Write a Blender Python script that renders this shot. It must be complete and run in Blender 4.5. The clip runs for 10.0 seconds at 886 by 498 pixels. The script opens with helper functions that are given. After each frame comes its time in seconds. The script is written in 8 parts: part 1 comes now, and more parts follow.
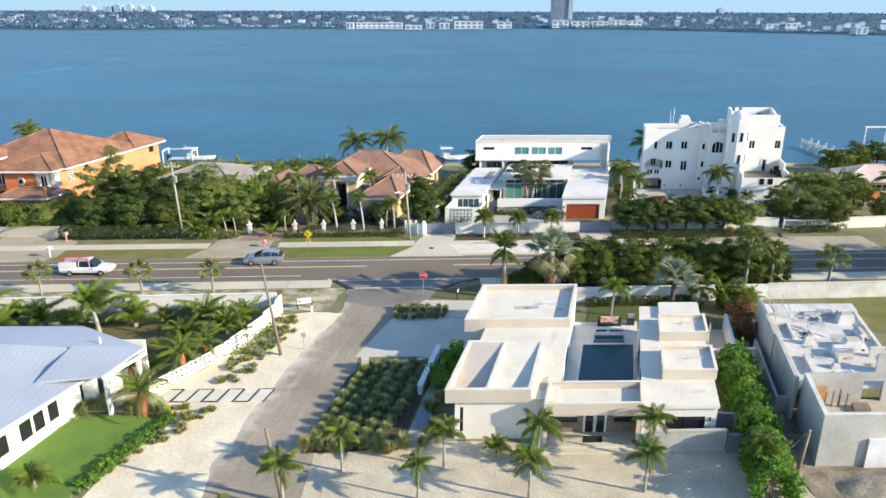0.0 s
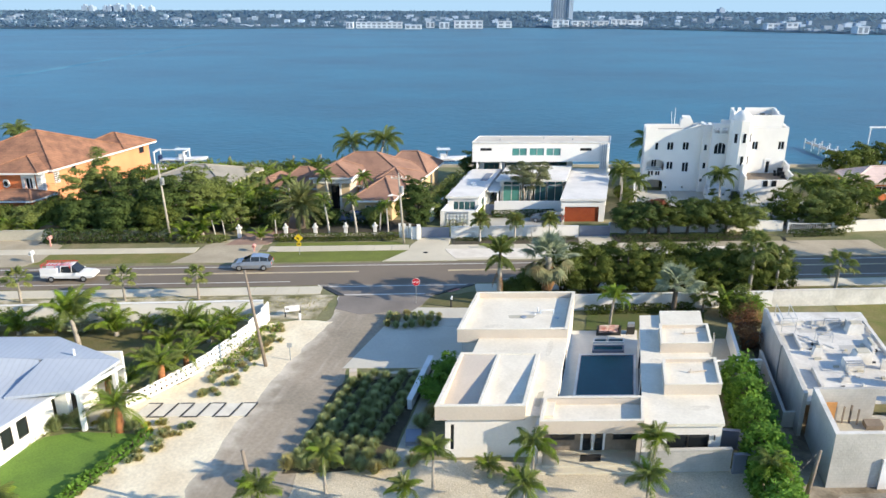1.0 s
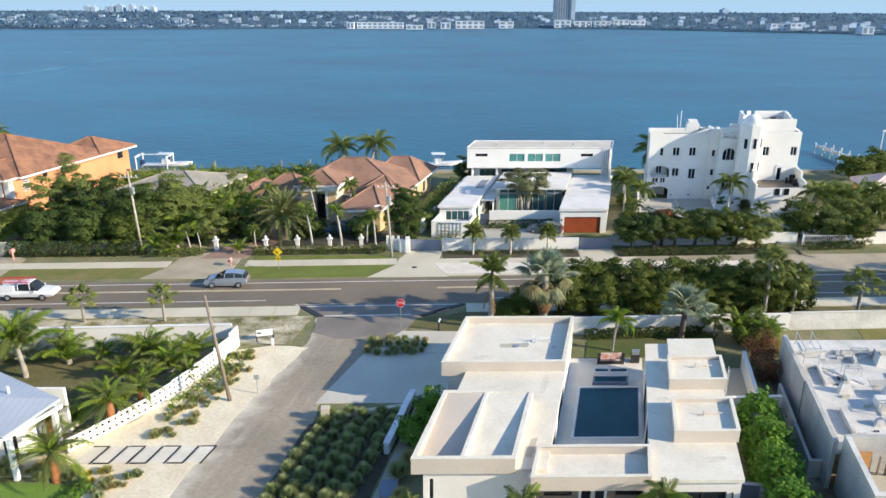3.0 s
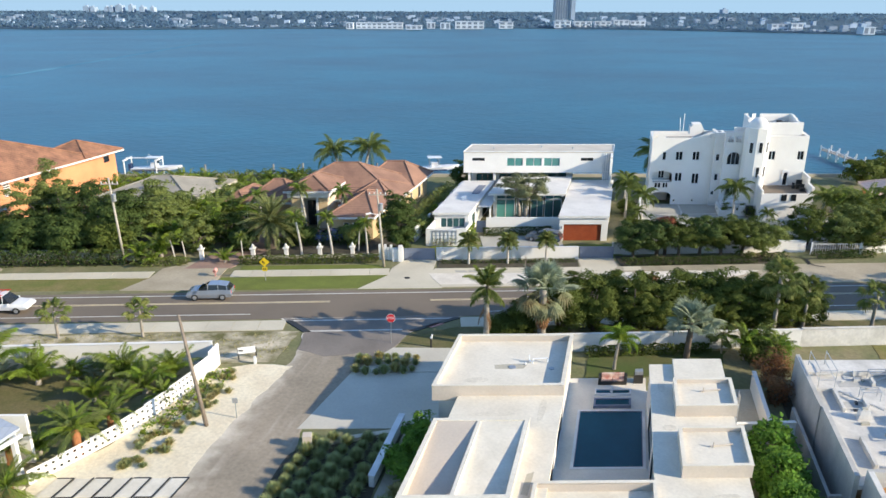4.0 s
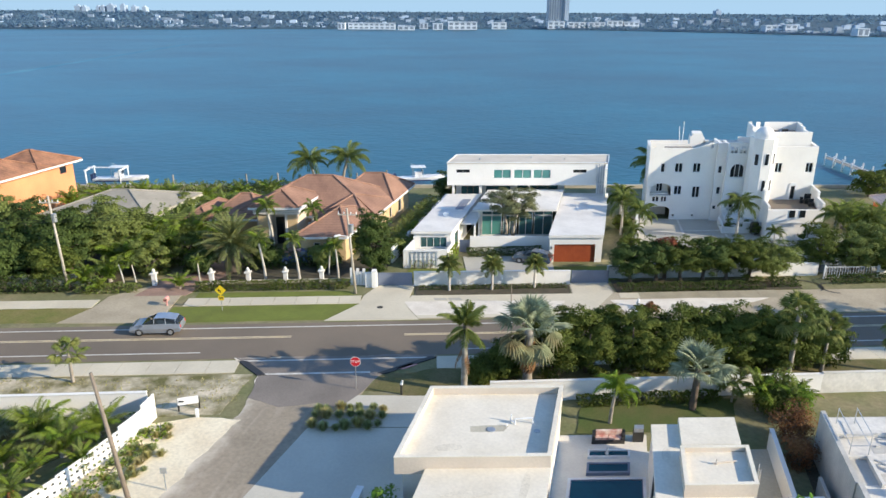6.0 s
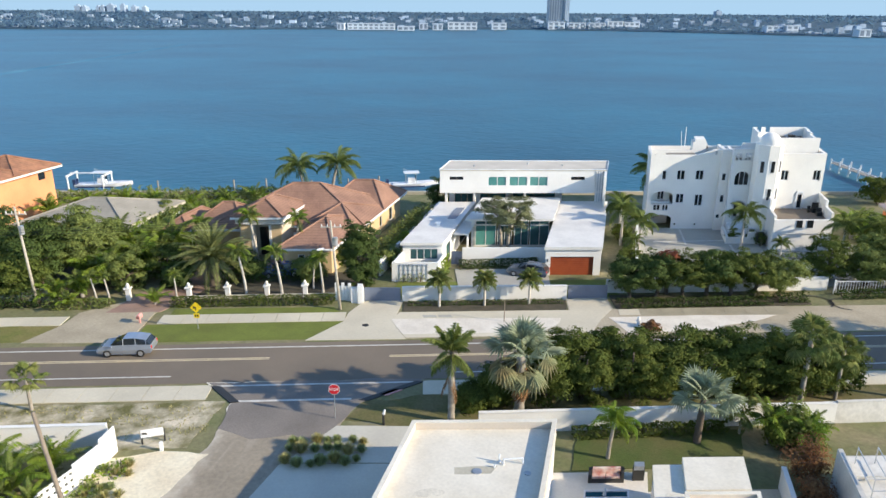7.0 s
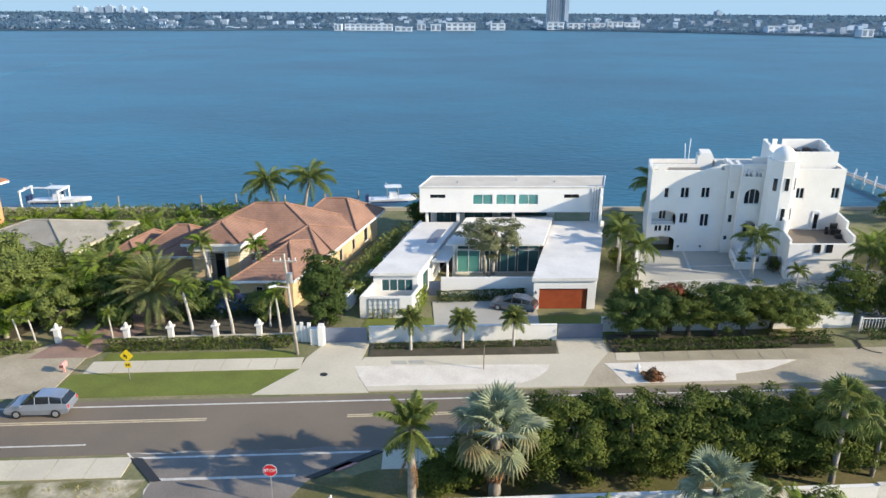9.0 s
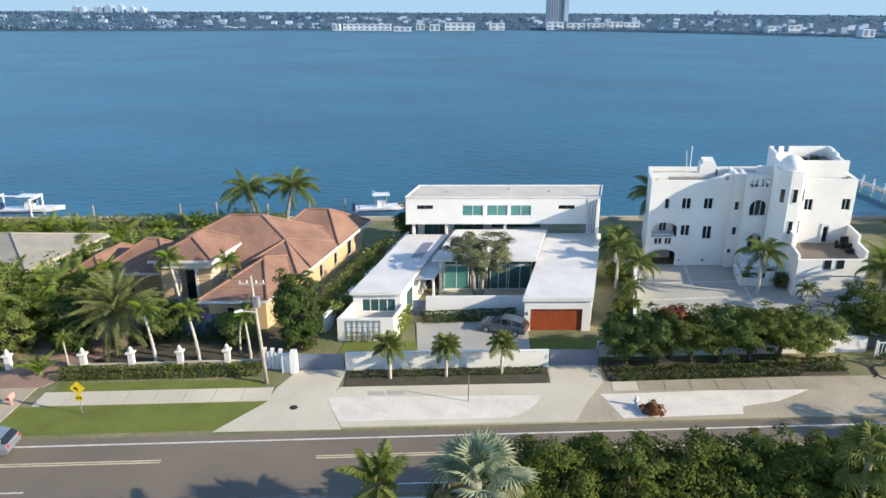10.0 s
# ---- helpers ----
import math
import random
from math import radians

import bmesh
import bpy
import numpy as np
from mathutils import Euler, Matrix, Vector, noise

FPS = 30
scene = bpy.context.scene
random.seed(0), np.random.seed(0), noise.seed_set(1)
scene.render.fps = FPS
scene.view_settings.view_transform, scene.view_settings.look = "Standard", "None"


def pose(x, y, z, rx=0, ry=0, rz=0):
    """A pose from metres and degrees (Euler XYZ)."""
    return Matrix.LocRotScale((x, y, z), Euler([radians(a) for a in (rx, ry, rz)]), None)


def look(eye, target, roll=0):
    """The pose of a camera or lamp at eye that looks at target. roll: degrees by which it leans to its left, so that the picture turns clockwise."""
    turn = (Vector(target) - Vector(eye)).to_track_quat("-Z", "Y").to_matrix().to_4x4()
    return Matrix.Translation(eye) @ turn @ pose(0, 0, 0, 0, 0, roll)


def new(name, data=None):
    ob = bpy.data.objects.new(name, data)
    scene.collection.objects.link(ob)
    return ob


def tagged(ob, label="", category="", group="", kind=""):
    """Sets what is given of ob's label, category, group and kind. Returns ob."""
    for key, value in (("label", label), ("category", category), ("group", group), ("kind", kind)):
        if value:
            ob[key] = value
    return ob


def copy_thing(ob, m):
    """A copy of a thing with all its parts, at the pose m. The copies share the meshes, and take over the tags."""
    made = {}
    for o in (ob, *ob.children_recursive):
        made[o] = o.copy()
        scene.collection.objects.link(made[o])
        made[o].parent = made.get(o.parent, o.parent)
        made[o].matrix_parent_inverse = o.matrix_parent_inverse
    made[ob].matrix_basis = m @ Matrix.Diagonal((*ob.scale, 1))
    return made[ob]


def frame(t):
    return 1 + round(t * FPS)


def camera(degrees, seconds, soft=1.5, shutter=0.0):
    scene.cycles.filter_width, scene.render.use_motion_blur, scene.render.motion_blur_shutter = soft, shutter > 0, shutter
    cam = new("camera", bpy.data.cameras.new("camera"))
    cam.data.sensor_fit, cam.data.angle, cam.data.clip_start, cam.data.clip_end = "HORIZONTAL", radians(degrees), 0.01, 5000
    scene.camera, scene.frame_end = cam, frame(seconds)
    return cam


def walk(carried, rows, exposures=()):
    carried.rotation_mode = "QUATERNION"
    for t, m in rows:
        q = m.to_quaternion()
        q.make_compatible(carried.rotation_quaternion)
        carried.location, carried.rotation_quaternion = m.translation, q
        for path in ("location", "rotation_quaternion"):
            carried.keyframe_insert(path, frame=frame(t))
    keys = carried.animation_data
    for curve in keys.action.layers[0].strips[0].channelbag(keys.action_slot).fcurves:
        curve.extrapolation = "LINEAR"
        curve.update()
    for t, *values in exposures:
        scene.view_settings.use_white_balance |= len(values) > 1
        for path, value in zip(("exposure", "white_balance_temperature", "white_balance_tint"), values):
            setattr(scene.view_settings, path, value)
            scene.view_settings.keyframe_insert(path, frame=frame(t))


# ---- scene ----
cam = camera(64.0, 10.0)

PATH = [
    (0, (1.074, 1.423, 29.424), (1.112, 3.316, 28.778), 0.2),
    (0.5, (1.412, 2.675, 29.293), (1.45, 4.568, 28.647), 0.2),
    (1, (1.842, 4.067, 29.153), (1.879, 5.96, 28.506), 0.2),
    (1.5, (2.271, 5.459, 29.011), (2.305, 7.351, 28.364), 0.2),
    (2, (2.63, 6.956, 28.895), (2.662, 8.848, 28.248), 0.2),
    (2.5, (3.011, 8.616, 28.81), (3.042, 10.509, 28.164), 0.2),
    (4, (4.091, 13.879, 28.674), (4.122, 15.772, 28.029), 0.2),
    (4.5, (4.494, 15.828, 28.646), (4.53, 17.721, 28.002), 0.2),
    (5, (4.946, 17.967, 28.616), (4.989, 19.861, 27.972), 0.2),
    (5.5, (5.41, 20.005, 28.614), (5.457, 21.898, 27.97), 0.3),
    (7, (7.105, 26.193, 28.662), (7.152, 28.086, 28.019), 0.4),
    (7.5, (7.686, 28.282, 28.698), (7.733, 30.175, 28.055), 0.4),
    (8, (8.352, 30.682, 28.721), (8.399, 32.575, 28.079), 0.4),
    (8.5, (9.047, 32.99, 28.746), (9.094, 34.883, 28.103), 0.4),
    (9, (9.839, 35.51, 28.736), (9.885, 37.404, 28.094), 0.3),
    (9.5, (10.571, 38.035, 28.765), (10.618, 39.929, 28.122), 0.3),
    (10, (11.418, 40.576, 28.771), (11.464, 42.469, 28.129), 0.3),
]
walk(cam, [(t, look(eye, target, roll)) for t, eye, target, roll in PATH], [(0, 0.80, 6650, 10), (4, 0.64, 6600, 10), (10, 0.65, 6600, 10)])

# ---- light ----
SUN = Vector((0.92, -0.31, 0.40)).normalized()
w = bpy.data.worlds.new("world")
scene.world = w
w.use_nodes = True
wn = w.node_tree
sky = wn.nodes.new("ShaderNodeTexSky")
sky.sky_type, sky.sun_disc = "NISHITA", False
sky.sun_elevation = math.asin(SUN.z)
sky.sun_rotation = math.atan2(SUN.x, SUN.y)
sky.air_density, sky.dust_density, sky.ozone_density = 1.0, 0.15, 4.0
wn.nodes["Background"].inputs[1].default_value = 0.176
wn.links.new(sky.outputs[0], wn.nodes["Background"].inputs[0])
sun = new("sun", bpy.data.lights.new("sun", "SUN"))
sun.data.energy, sun.data.angle, sun.data.color = 4.6, radians(0.5), (1.0, 0.885, 0.70)
sun.matrix_world = look(SUN * 200, (0, 0, 0))


# ---- materials ----
def mat(name, col, rough=0.7, col2=None, scale=0.6, fine=9.0, grain=0.25, bump=0.15, metal=0.0, spec=0.4, island=0.0, obj=0.0, leaf=0.0):
    """A surface with slow stains (col to col2), fine grain and relief, at world size."""
    m = bpy.data.materials.new(name)
    m.use_nodes = True
    n, l = m.node_tree.nodes, m.node_tree.links
    p = n["Principled BSDF"]
    p.inputs["Roughness"].default_value, p.inputs["Metallic"].default_value = rough, metal
    p.inputs["Specular IOR Level"].default_value = spec
    geo = n.new("ShaderNodeNewGeometry")

    turn = n.new("ShaderNodeMapping")
    turn.inputs["Rotation"].default_value = (0.62, 0.41, 0.93)
    l.new(geo.outputs["Position"], turn.inputs["Vector"])

    def noi(s, detail=4.0):
        t = n.new("ShaderNodeTexNoise")
        t.inputs["Scale"].default_value, t.inputs["Detail"].default_value = s, detail
        l.new(turn.outputs[0], t.inputs["Vector"])
        return t.outputs[0]

    ramp = n.new("ShaderNodeMapRange")
    ramp.inputs[1].default_value, ramp.inputs[2].default_value = 0.35, 0.68
    l.new(noi(scale), ramp.inputs[0])
    mix = n.new("ShaderNodeMix")
    mix.data_type = "RGBA"
    c2 = col2 or tuple(c * 0.82 for c in col)
    mix.inputs[6].default_value, mix.inputs[7].default_value = (*col, 1), (*c2, 1)
    l.new(ramp.outputs[0], mix.inputs[0])
    f = noi(fine, 6.0)
    hsv = n.new("ShaderNodeHueSaturation")
    val = n.new("ShaderNodeMath")
    val.operation = "MULTIPLY_ADD"
    val.inputs[1].default_value, val.inputs[2].default_value = grain * 2, 1 - grain
    l.new(f, val.inputs[0])
    last = val.outputs[0]
    for amount, out in ((island, "Random Per Island"), (obj, "Random")):
        if amount:
            src = geo if out == "Random Per Island" else n.new("ShaderNodeObjectInfo")
            a = n.new("ShaderNodeMath")
            a.operation = "MULTIPLY_ADD"
            a.inputs[1].default_value, a.inputs[2].default_value = amount * 2, 1 - amount
            l.new(src.outputs[out], a.inputs[0])
            b = n.new("ShaderNodeMath")
            b.operation = "MULTIPLY"
            l.new(last, b.inputs[0])
            l.new(a.outputs[0], b.inputs[1])
            last = b.outputs[0]
    l.new(last, hsv.inputs["Value"])
    l.new(mix.outputs[2], hsv.inputs["Color"])
    l.new(hsv.outputs[0], p.inputs["Base Color"])
    if bump:
        b = n.new("ShaderNodeBump")
        b.inputs["Strength"].default_value, b.inputs["Distance"].default_value = bump, 0.05
        l.new(f, b.inputs["Height"])
        l.new(b.outputs[0], p.inputs["Normal"])
    if leaf:
        tr = n.new("ShaderNodeBsdfTranslucent")
        l.new(hsv.outputs[0], tr.inputs[0])
        ms = n.new("ShaderNodeMixShader")
        ms.inputs[0].default_value = leaf
        l.new(p.outputs[0], ms.inputs[1])
        l.new(tr.outputs[0], ms.inputs[2])
        l.new(ms.outputs[0], n["Material Output"].inputs[0])
    return m


def courses(m, pitch, axis=2, depth=0.5, dark=0.72):
    """Adds straight joints or tile courses, one every pitch metres along an axis, to a material."""
    n, l = m.node_tree.nodes, m.node_tree.links
    p = n["Principled BSDF"]
    geo = n.new("ShaderNodeNewGeometry")
    sep = n.new("ShaderNodeSeparateXYZ")
    l.new(geo.outputs["Position"], sep.inputs[0])
    d = n.new("ShaderNodeMath")
    d.operation = "DIVIDE"
    d.inputs[1].default_value = pitch
    l.new(sep.outputs[axis], d.inputs[0])
    fr = n.new("ShaderNodeMath")
    fr.operation = "FRACT"
    l.new(d.outputs[0], fr.inputs[0])
    r = n.new("ShaderNodeMapRange")
    r.inputs[1].default_value, r.inputs[2].default_value, r.inputs[3].default_value = 0.0, 0.3, dark
    l.new(fr.outputs[0], r.inputs[0])
    old = p.inputs["Base Color"].links[0].from_socket
    mx = n.new("ShaderNodeMix")
    mx.data_type, mx.blend_type = "RGBA", "MULTIPLY"
    mx.inputs[0].default_value = 1.0
    l.new(old, mx.inputs[6])
    l.new(r.outputs[0], mx.inputs[7])
    l.new(mx.outputs[2], p.inputs["Base Color"])
    return m


M = {}
M["stucco"] = mat("cream_stucco", (0.58, 0.50, 0.41), 0.85, (0.52, 0.45, 0.37), 0.35, 7, 0.1, 0.25)
M["cream_roof"] = mat("cream_roof_membrane", (0.74, 0.685, 0.57), 0.8, (0.65, 0.595, 0.485), 0.5, 5, 0.14, 0.15)
M["stain"] = mat("grimy_roof_stain", (0.60, 0.55, 0.45), 0.85, (0.70, 0.645, 0.53), 1.6, 7, 0.25, 0.1)
M["white"] = mat("white_stucco", (0.80, 0.775, 0.725), 0.8, (0.74, 0.715, 0.67), 0.3, 6, 0.07, 0.2)
M["house_roof"] = mat("cream_grey_gravel_roof", (0.60, 0.545, 0.46), 0.85, (0.52, 0.47, 0.39), 0.4, 6, 0.15, 0.2)
M["deck"] = mat("pale_travertine_paving", (0.74, 0.69, 0.60), 0.8, (0.66, 0.61, 0.53), 0.6, 6, 0.12, 0.15)
M["white_roof"] = mat("white_roof_membrane", (0.75, 0.72, 0.665), 0.7, (0.62, 0.595, 0.55), 0.35, 3, 0.1, 0.1)
M["paint"] = mat("white_paint", (0.8, 0.8, 0.79), 0.45, None, 0.8, 10, 0.06, 0.05)
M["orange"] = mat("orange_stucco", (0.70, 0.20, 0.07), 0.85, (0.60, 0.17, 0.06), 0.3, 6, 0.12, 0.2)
# paler copy of the orange: sunlight on the side wall put into its colour
M["orange_sunlit"] = mat("sunlit_orange_stucco", (0.72, 0.31, 0.145), 0.85, None, 0.3, 6, 0.1, 0.2)
M["yellow"] = mat("yellow_stucco", (0.60, 0.44, 0.25), 0.85, (0.54, 0.39, 0.22), 0.3, 6, 0.1, 0.2)
M["buff"] = mat("buff_stucco", (0.62, 0.52, 0.40), 0.85, None, 0.3, 6, 0.1, 0.2)
M["tile"] = courses(mat("terracotta_tile", (0.315, 0.178, 0.122), 0.85, (0.225, 0.125, 0.088), 0.45, 5, 0.3, 0.5), 0.16)
M["tile_orange"] = courses(mat("orange_barrel_tile", (0.36, 0.175, 0.10), 0.85, (0.20, 0.10, 0.062), 0.7, 5, 0.4, 0.5), 0.18)
M["pink_tile"] = courses(mat("pale_pink_tile", (0.68, 0.52, 0.46), 0.75, None, 0.4, 5, 0.15, 0.3), 0.16)
M["grey_roof"] = courses(mat("grey_shingle", (0.33, 0.305, 0.255), 0.85, (0.26, 0.24, 0.20), 0.4, 6, 0.2, 0.3), 0.12, dark=0.85)
M["metal_roof"] = courses(mat("blue_grey_metal_roof", (0.44, 0.475, 0.52), 0.5, (0.39, 0.425, 0.475), 0.25, 3, 0.06, 0.05, metal=0.15), 0.45, 0, dark=0.88)
M["concrete"] = mat("concrete", (0.490, 0.450, 0.351), 0.85, (0.388, 0.355, 0.279), 0.25, 6, 0.2, 0.2)
M["drive"] = mat("pale_driveway_concrete", (0.62, 0.56, 0.43), 0.85, (0.52, 0.468, 0.357), 0.2, 5, 0.12, 0.15)
M["smooth_drive"] = mat("smooth_grey_drive", (0.571, 0.540, 0.450), 0.85, (0.490, 0.460, 0.387), 0.2, 5, 0.1, 0.1)
M["driveway_grey"] = mat("grey_driveway_concrete", (0.428, 0.410, 0.351), 0.85, (0.367, 0.350, 0.306), 0.2, 5, 0.14, 0.15)
M["block"] = courses(mat("grey_block_wall", (0.52, 0.50, 0.455), 0.9, (0.38, 0.365, 0.33), 0.5, 6, 0.15, 0.3), 0.2, dark=0.93)
M["asphalt"] = mat("worn_asphalt", (0.199, 0.160, 0.119), 0.85, (0.153, 0.125, 0.095), 0.12, 12, 0.2, 0.3)
M["lane"] = mat("dusty_lane_asphalt", (0.347, 0.290, 0.216), 0.9, (0.265, 0.225, 0.167), 0.22, 3.5, 0.3, 0.4)
M["line"] = mat("white_road_paint", (0.62, 0.60, 0.55), 0.7, (0.46, 0.44, 0.40), 1.5, 14, 0.3, 0.1)
M["yline"] = mat("worn_yellow_road_paint", (0.60, 0.50, 0.32), 0.7, (0.46, 0.39, 0.28), 1.5, 14, 0.3, 0.1)
M["sand"] = mat("white_sand", (0.785, 0.700, 0.517), 0.95, (0.673, 0.570, 0.401), 0.35, 4, 0.25, 0.4)
M["gravel"] = mat("white_shell_gravel", (0.592, 0.515, 0.378), 0.95, (0.469, 0.400, 0.288), 0.5, 9, 0.45, 0.9)
M["soil"] = mat("bare_soil_ground", (0.245, 0.210, 0.117), 0.95, (0.133, 0.150, 0.059), 0.25, 3, 0.4, 0.5)
M["mulch"] = mat("dark_mulch", (0.09, 0.075, 0.05), 0.95, (0.06, 0.055, 0.035), 1.2, 8, 0.5, 0.8)
M["lawn"] = mat("green_lawn", (0.153, 0.185, 0.032), 0.95, (0.122, 0.140, 0.027), 0.45, 7, 0.3, 0.5)
# darker lawn copy: the shade on the back lawn is put into its colour
M["shade_lawn"] = mat("painted_shade_lawn", (0.070, 0.100, 0.022), 0.95, (0.105, 0.105, 0.035), 0.5, 7, 0.35, 0.5)
M["dry_lawn"] = mat("patchy_lawn", (0.138, 0.150, 0.032), 0.95, (0.224, 0.180, 0.068), 0.4, 5, 0.4, 0.5)
# verge grass, its base colour darkened to stand for tree shade
M["verge"] = mat("shade_toned_verge_grass", (0.105, 0.105, 0.032), 0.95, (0.165, 0.135, 0.062), 0.5, 5, 0.4, 0.5)
M["villa_lawn"] = mat("bright_villa_lawn", (0.135, 0.235, 0.035), 0.95, (0.10, 0.18, 0.03), 0.45, 7, 0.3, 0.4)
M["cream_white"] = mat("cream_white_stucco", (0.76, 0.72, 0.66), 0.8, (0.70, 0.66, 0.60), 0.35, 6, 0.08, 0.2)
M["sandy_verge"] = mat("sandy_patchy_verge", (0.135, 0.125, 0.042), 0.95, (0.62, 0.54, 0.40), 0.55, 5, 0.35, 0.5)
M["paver"] = mat("red_brick_pavers", (0.34, 0.22, 0.17), 0.85, (0.27, 0.18, 0.14), 0.5, 9, 0.3, 0.3)
M["strip"] = mat("tan_shell_parking_strip", (0.439, 0.375, 0.270), 0.9, (0.347, 0.295, 0.207), 0.3, 5, 0.25, 0.3)
M["shell"] = mat("pale_shell_patch", (0.74, 0.68, 0.58), 0.9, (0.64, 0.575, 0.48), 0.6, 6, 0.18, 0.3)
M["old_slab"] = mat("weathered_tan_pavement", (0.367, 0.325, 0.234), 0.9, (0.306, 0.270, 0.189), 0.5, 6, 0.2, 0.2)
M["site_roof"] = mat("dusty_white_roof_screed", (0.68, 0.65, 0.59), 0.85, (0.50, 0.475, 0.425), 0.5, 4, 0.25, 0.25)
M["dark"] = mat("dark_bronze_metal", (0.035, 0.033, 0.03), 0.45, None, 1, 9, 0.2, 0.05)
M["glass"] = mat("dark_window_glass", (0.018, 0.022, 0.026), 0.06, None, 0.4, 2, 0.1, 0, spec=0.6)
M["green_glass"] = mat("green_tinted_glass", (0.10, 0.30, 0.26), 0.08, (0.06, 0.20, 0.19), 0.3, 2, 0.1, 0, spec=0.6)
M["deep_glass"] = mat("deep_teal_glass", (0.03, 0.075, 0.08), 0.06, (0.05, 0.14, 0.14), 0.35, 2, 0.15, 0, spec=0.6)
M["pool"] = mat("dark_blue_pool_water", (0.005, 0.052, 0.082), 0.22, (0.006, 0.060, 0.095), 0.5, 3, 0.1, 0.12, spec=0.3)
M["red_door"] = mat("red_cedar_boards", (0.34, 0.075, 0.025), 0.5, (0.27, 0.055, 0.02), 1.2, 16, 0.25, 0.1)
M["gate"] = mat("blue_grey_gate_paint", (0.19, 0.22, 0.285), 0.5, None, 0.6, 8, 0.08, 0.05)
M["wood"] = mat("weathered_pole_wood", (0.25, 0.20, 0.155), 0.85, (0.18, 0.145, 0.11), 2, 18, 0.35, 0.3)
M["pole_pale"] = mat("pale_weathered_pole", (0.46, 0.41, 0.34), 0.85, (0.36, 0.32, 0.26), 2, 18, 0.3, 0.3)
M["ply"] = mat("orange_plywood", (0.50, 0.25, 0.09), 0.7, None, 2, 12, 0.2, 0.1)
M["dock"] = mat("weathered_dock_boards", (0.30, 0.28, 0.25), 0.85, None, 1, 9, 0.3, 0.3)
M["steel"] = mat("galvanised_steel", (0.52, 0.53, 0.54), 0.4, None, 2, 12, 0.15, 0.05, metal=0.7)
M["black"] = mat("black_rubber", (0.02, 0.02, 0.02), 0.7, None, 3, 15, 0.3, 0.1)
M["red_sign"] = mat("red_sign_face", (0.55, 0.02, 0.03), 0.4, None, 3, 12, 0.1, 0)
M["yellow_sign"] = mat("yellow_sign_face", (0.80, 0.56, 0.02), 0.4, None, 3, 12, 0.08, 0)
M["pink"] = mat("faded_pink_paint", (0.70, 0.34, 0.30), 0.6, None, 3, 12, 0.15, 0.1)
M["silver"] = mat("silver_car_paint", (0.42, 0.46, 0.52), 0.25, None, 0.5, 3, 0.04, 0, metal=0.6)
M["car_white"] = mat("white_car_paint", (0.78, 0.78, 0.77), 0.25, None, 0.5, 3, 0.04, 0)
M["car_blue"] = mat("blue_car_paint", (0.07, 0.11, 0.28), 0.2, None, 0.5, 3, 0.04, 0)
M["lamp_red"] = mat("red_lamp_lens", (0.5, 0.02, 0.02), 0.2, None, 2, 9, 0.05, 0)
M["lamp_clear"] = mat("clear_lamp_lens", (0.7, 0.7, 0.68), 0.15, None, 2, 9, 0.05, 0)
M["sofa"] = mat("red_outdoor_cushion", (0.42, 0.14, 0.11), 0.9, (0.66, 0.56, 0.48), 2, 12, 0.2, 0.2)
M["gel"] = mat("white_gelcoat", (0.78, 0.79, 0.80), 0.3, None, 1, 5, 0.05, 0)
M["navy"] = mat("navy_hull_paint", (0.03, 0.05, 0.12), 0.3, None, 1, 5, 0.1, 0)
M["bark"] = mat("grey_palm_bark", (0.36, 0.32, 0.27), 0.9, (0.24, 0.21, 0.17), 1.8, 16, 0.35, 0.5)
M["bark_dark"] = mat("dark_tree_bark", (0.13, 0.10, 0.075), 0.9, None, 2, 14, 0.35, 0.6)
M["bark_orange"] = mat("orange_date_palm_trunk", (0.42, 0.17, 0.06), 0.9, (0.26, 0.11, 0.05), 3, 14, 0.4, 0.7)
M["bark_white"] = mat("pale_royal_palm_trunk", (0.52, 0.48, 0.42), 0.85, (0.40, 0.36, 0.31), 2, 14, 0.25, 0.3)
M["skirt"] = mat("dead_brown_fronds", (0.30, 0.155, 0.065), 0.9, (0.22, 0.12, 0.055), 2, 12, 0.4, 0.3, island=0.3)
for key, col, c2, lf in (
        ("palm", (0.185, 0.225, 0.062), (0.118, 0.158, 0.046), 0.3),
        ("palm_bright", (0.202, 0.257, 0.035), (0.205, 0.311, 0.044), 0.35),
        ("palm_silver", (0.37, 0.405, 0.265), (0.25, 0.28, 0.17), 0.2),
        ("palm_aged", (0.28, 0.31, 0.17), (0.24, 0.19, 0.09), 0.25),
        ("palm_olive", (0.242, 0.260, 0.079), (0.158, 0.173, 0.051), 0.25),
        ("date", (0.223, 0.242, 0.088), (0.139, 0.156, 0.051), 0.2),
        ("tree", (0.135, 0.165, 0.034), (0.080, 0.108, 0.022), 0.25),
        ("tree_mid", (0.225, 0.265, 0.075), (0.145, 0.182, 0.052), 0.3),
        ("tree_dark", (0.078, 0.116, 0.029), (0.054, 0.082, 0.021), 0.15),
        ("olive", (0.215, 0.225, 0.115), (0.145, 0.160, 0.075), 0.25),
        ("hedge", (0.195, 0.346, 0.051), (0.102, 0.208, 0.035), 0.35),
        ("tuft", (0.40, 0.44, 0.21), (0.29, 0.33, 0.14), 0.35),
        ("tuft_dry", (0.44, 0.38, 0.18), (0.42, 0.40, 0.15), 0.3),
        ("rust", (0.216, 0.095, 0.045), (0.227, 0.131, 0.061), 0.2),
        ("red_leaf", (0.216, 0.055, 0.030), (0.227, 0.088, 0.044), 0.2)):
    M[key] = mat(key + "_leaves", col, 0.7, c2, 0.6, 3, 0.2, 0, island=0.22, leaf=lf + 0.1, spec=0.15)

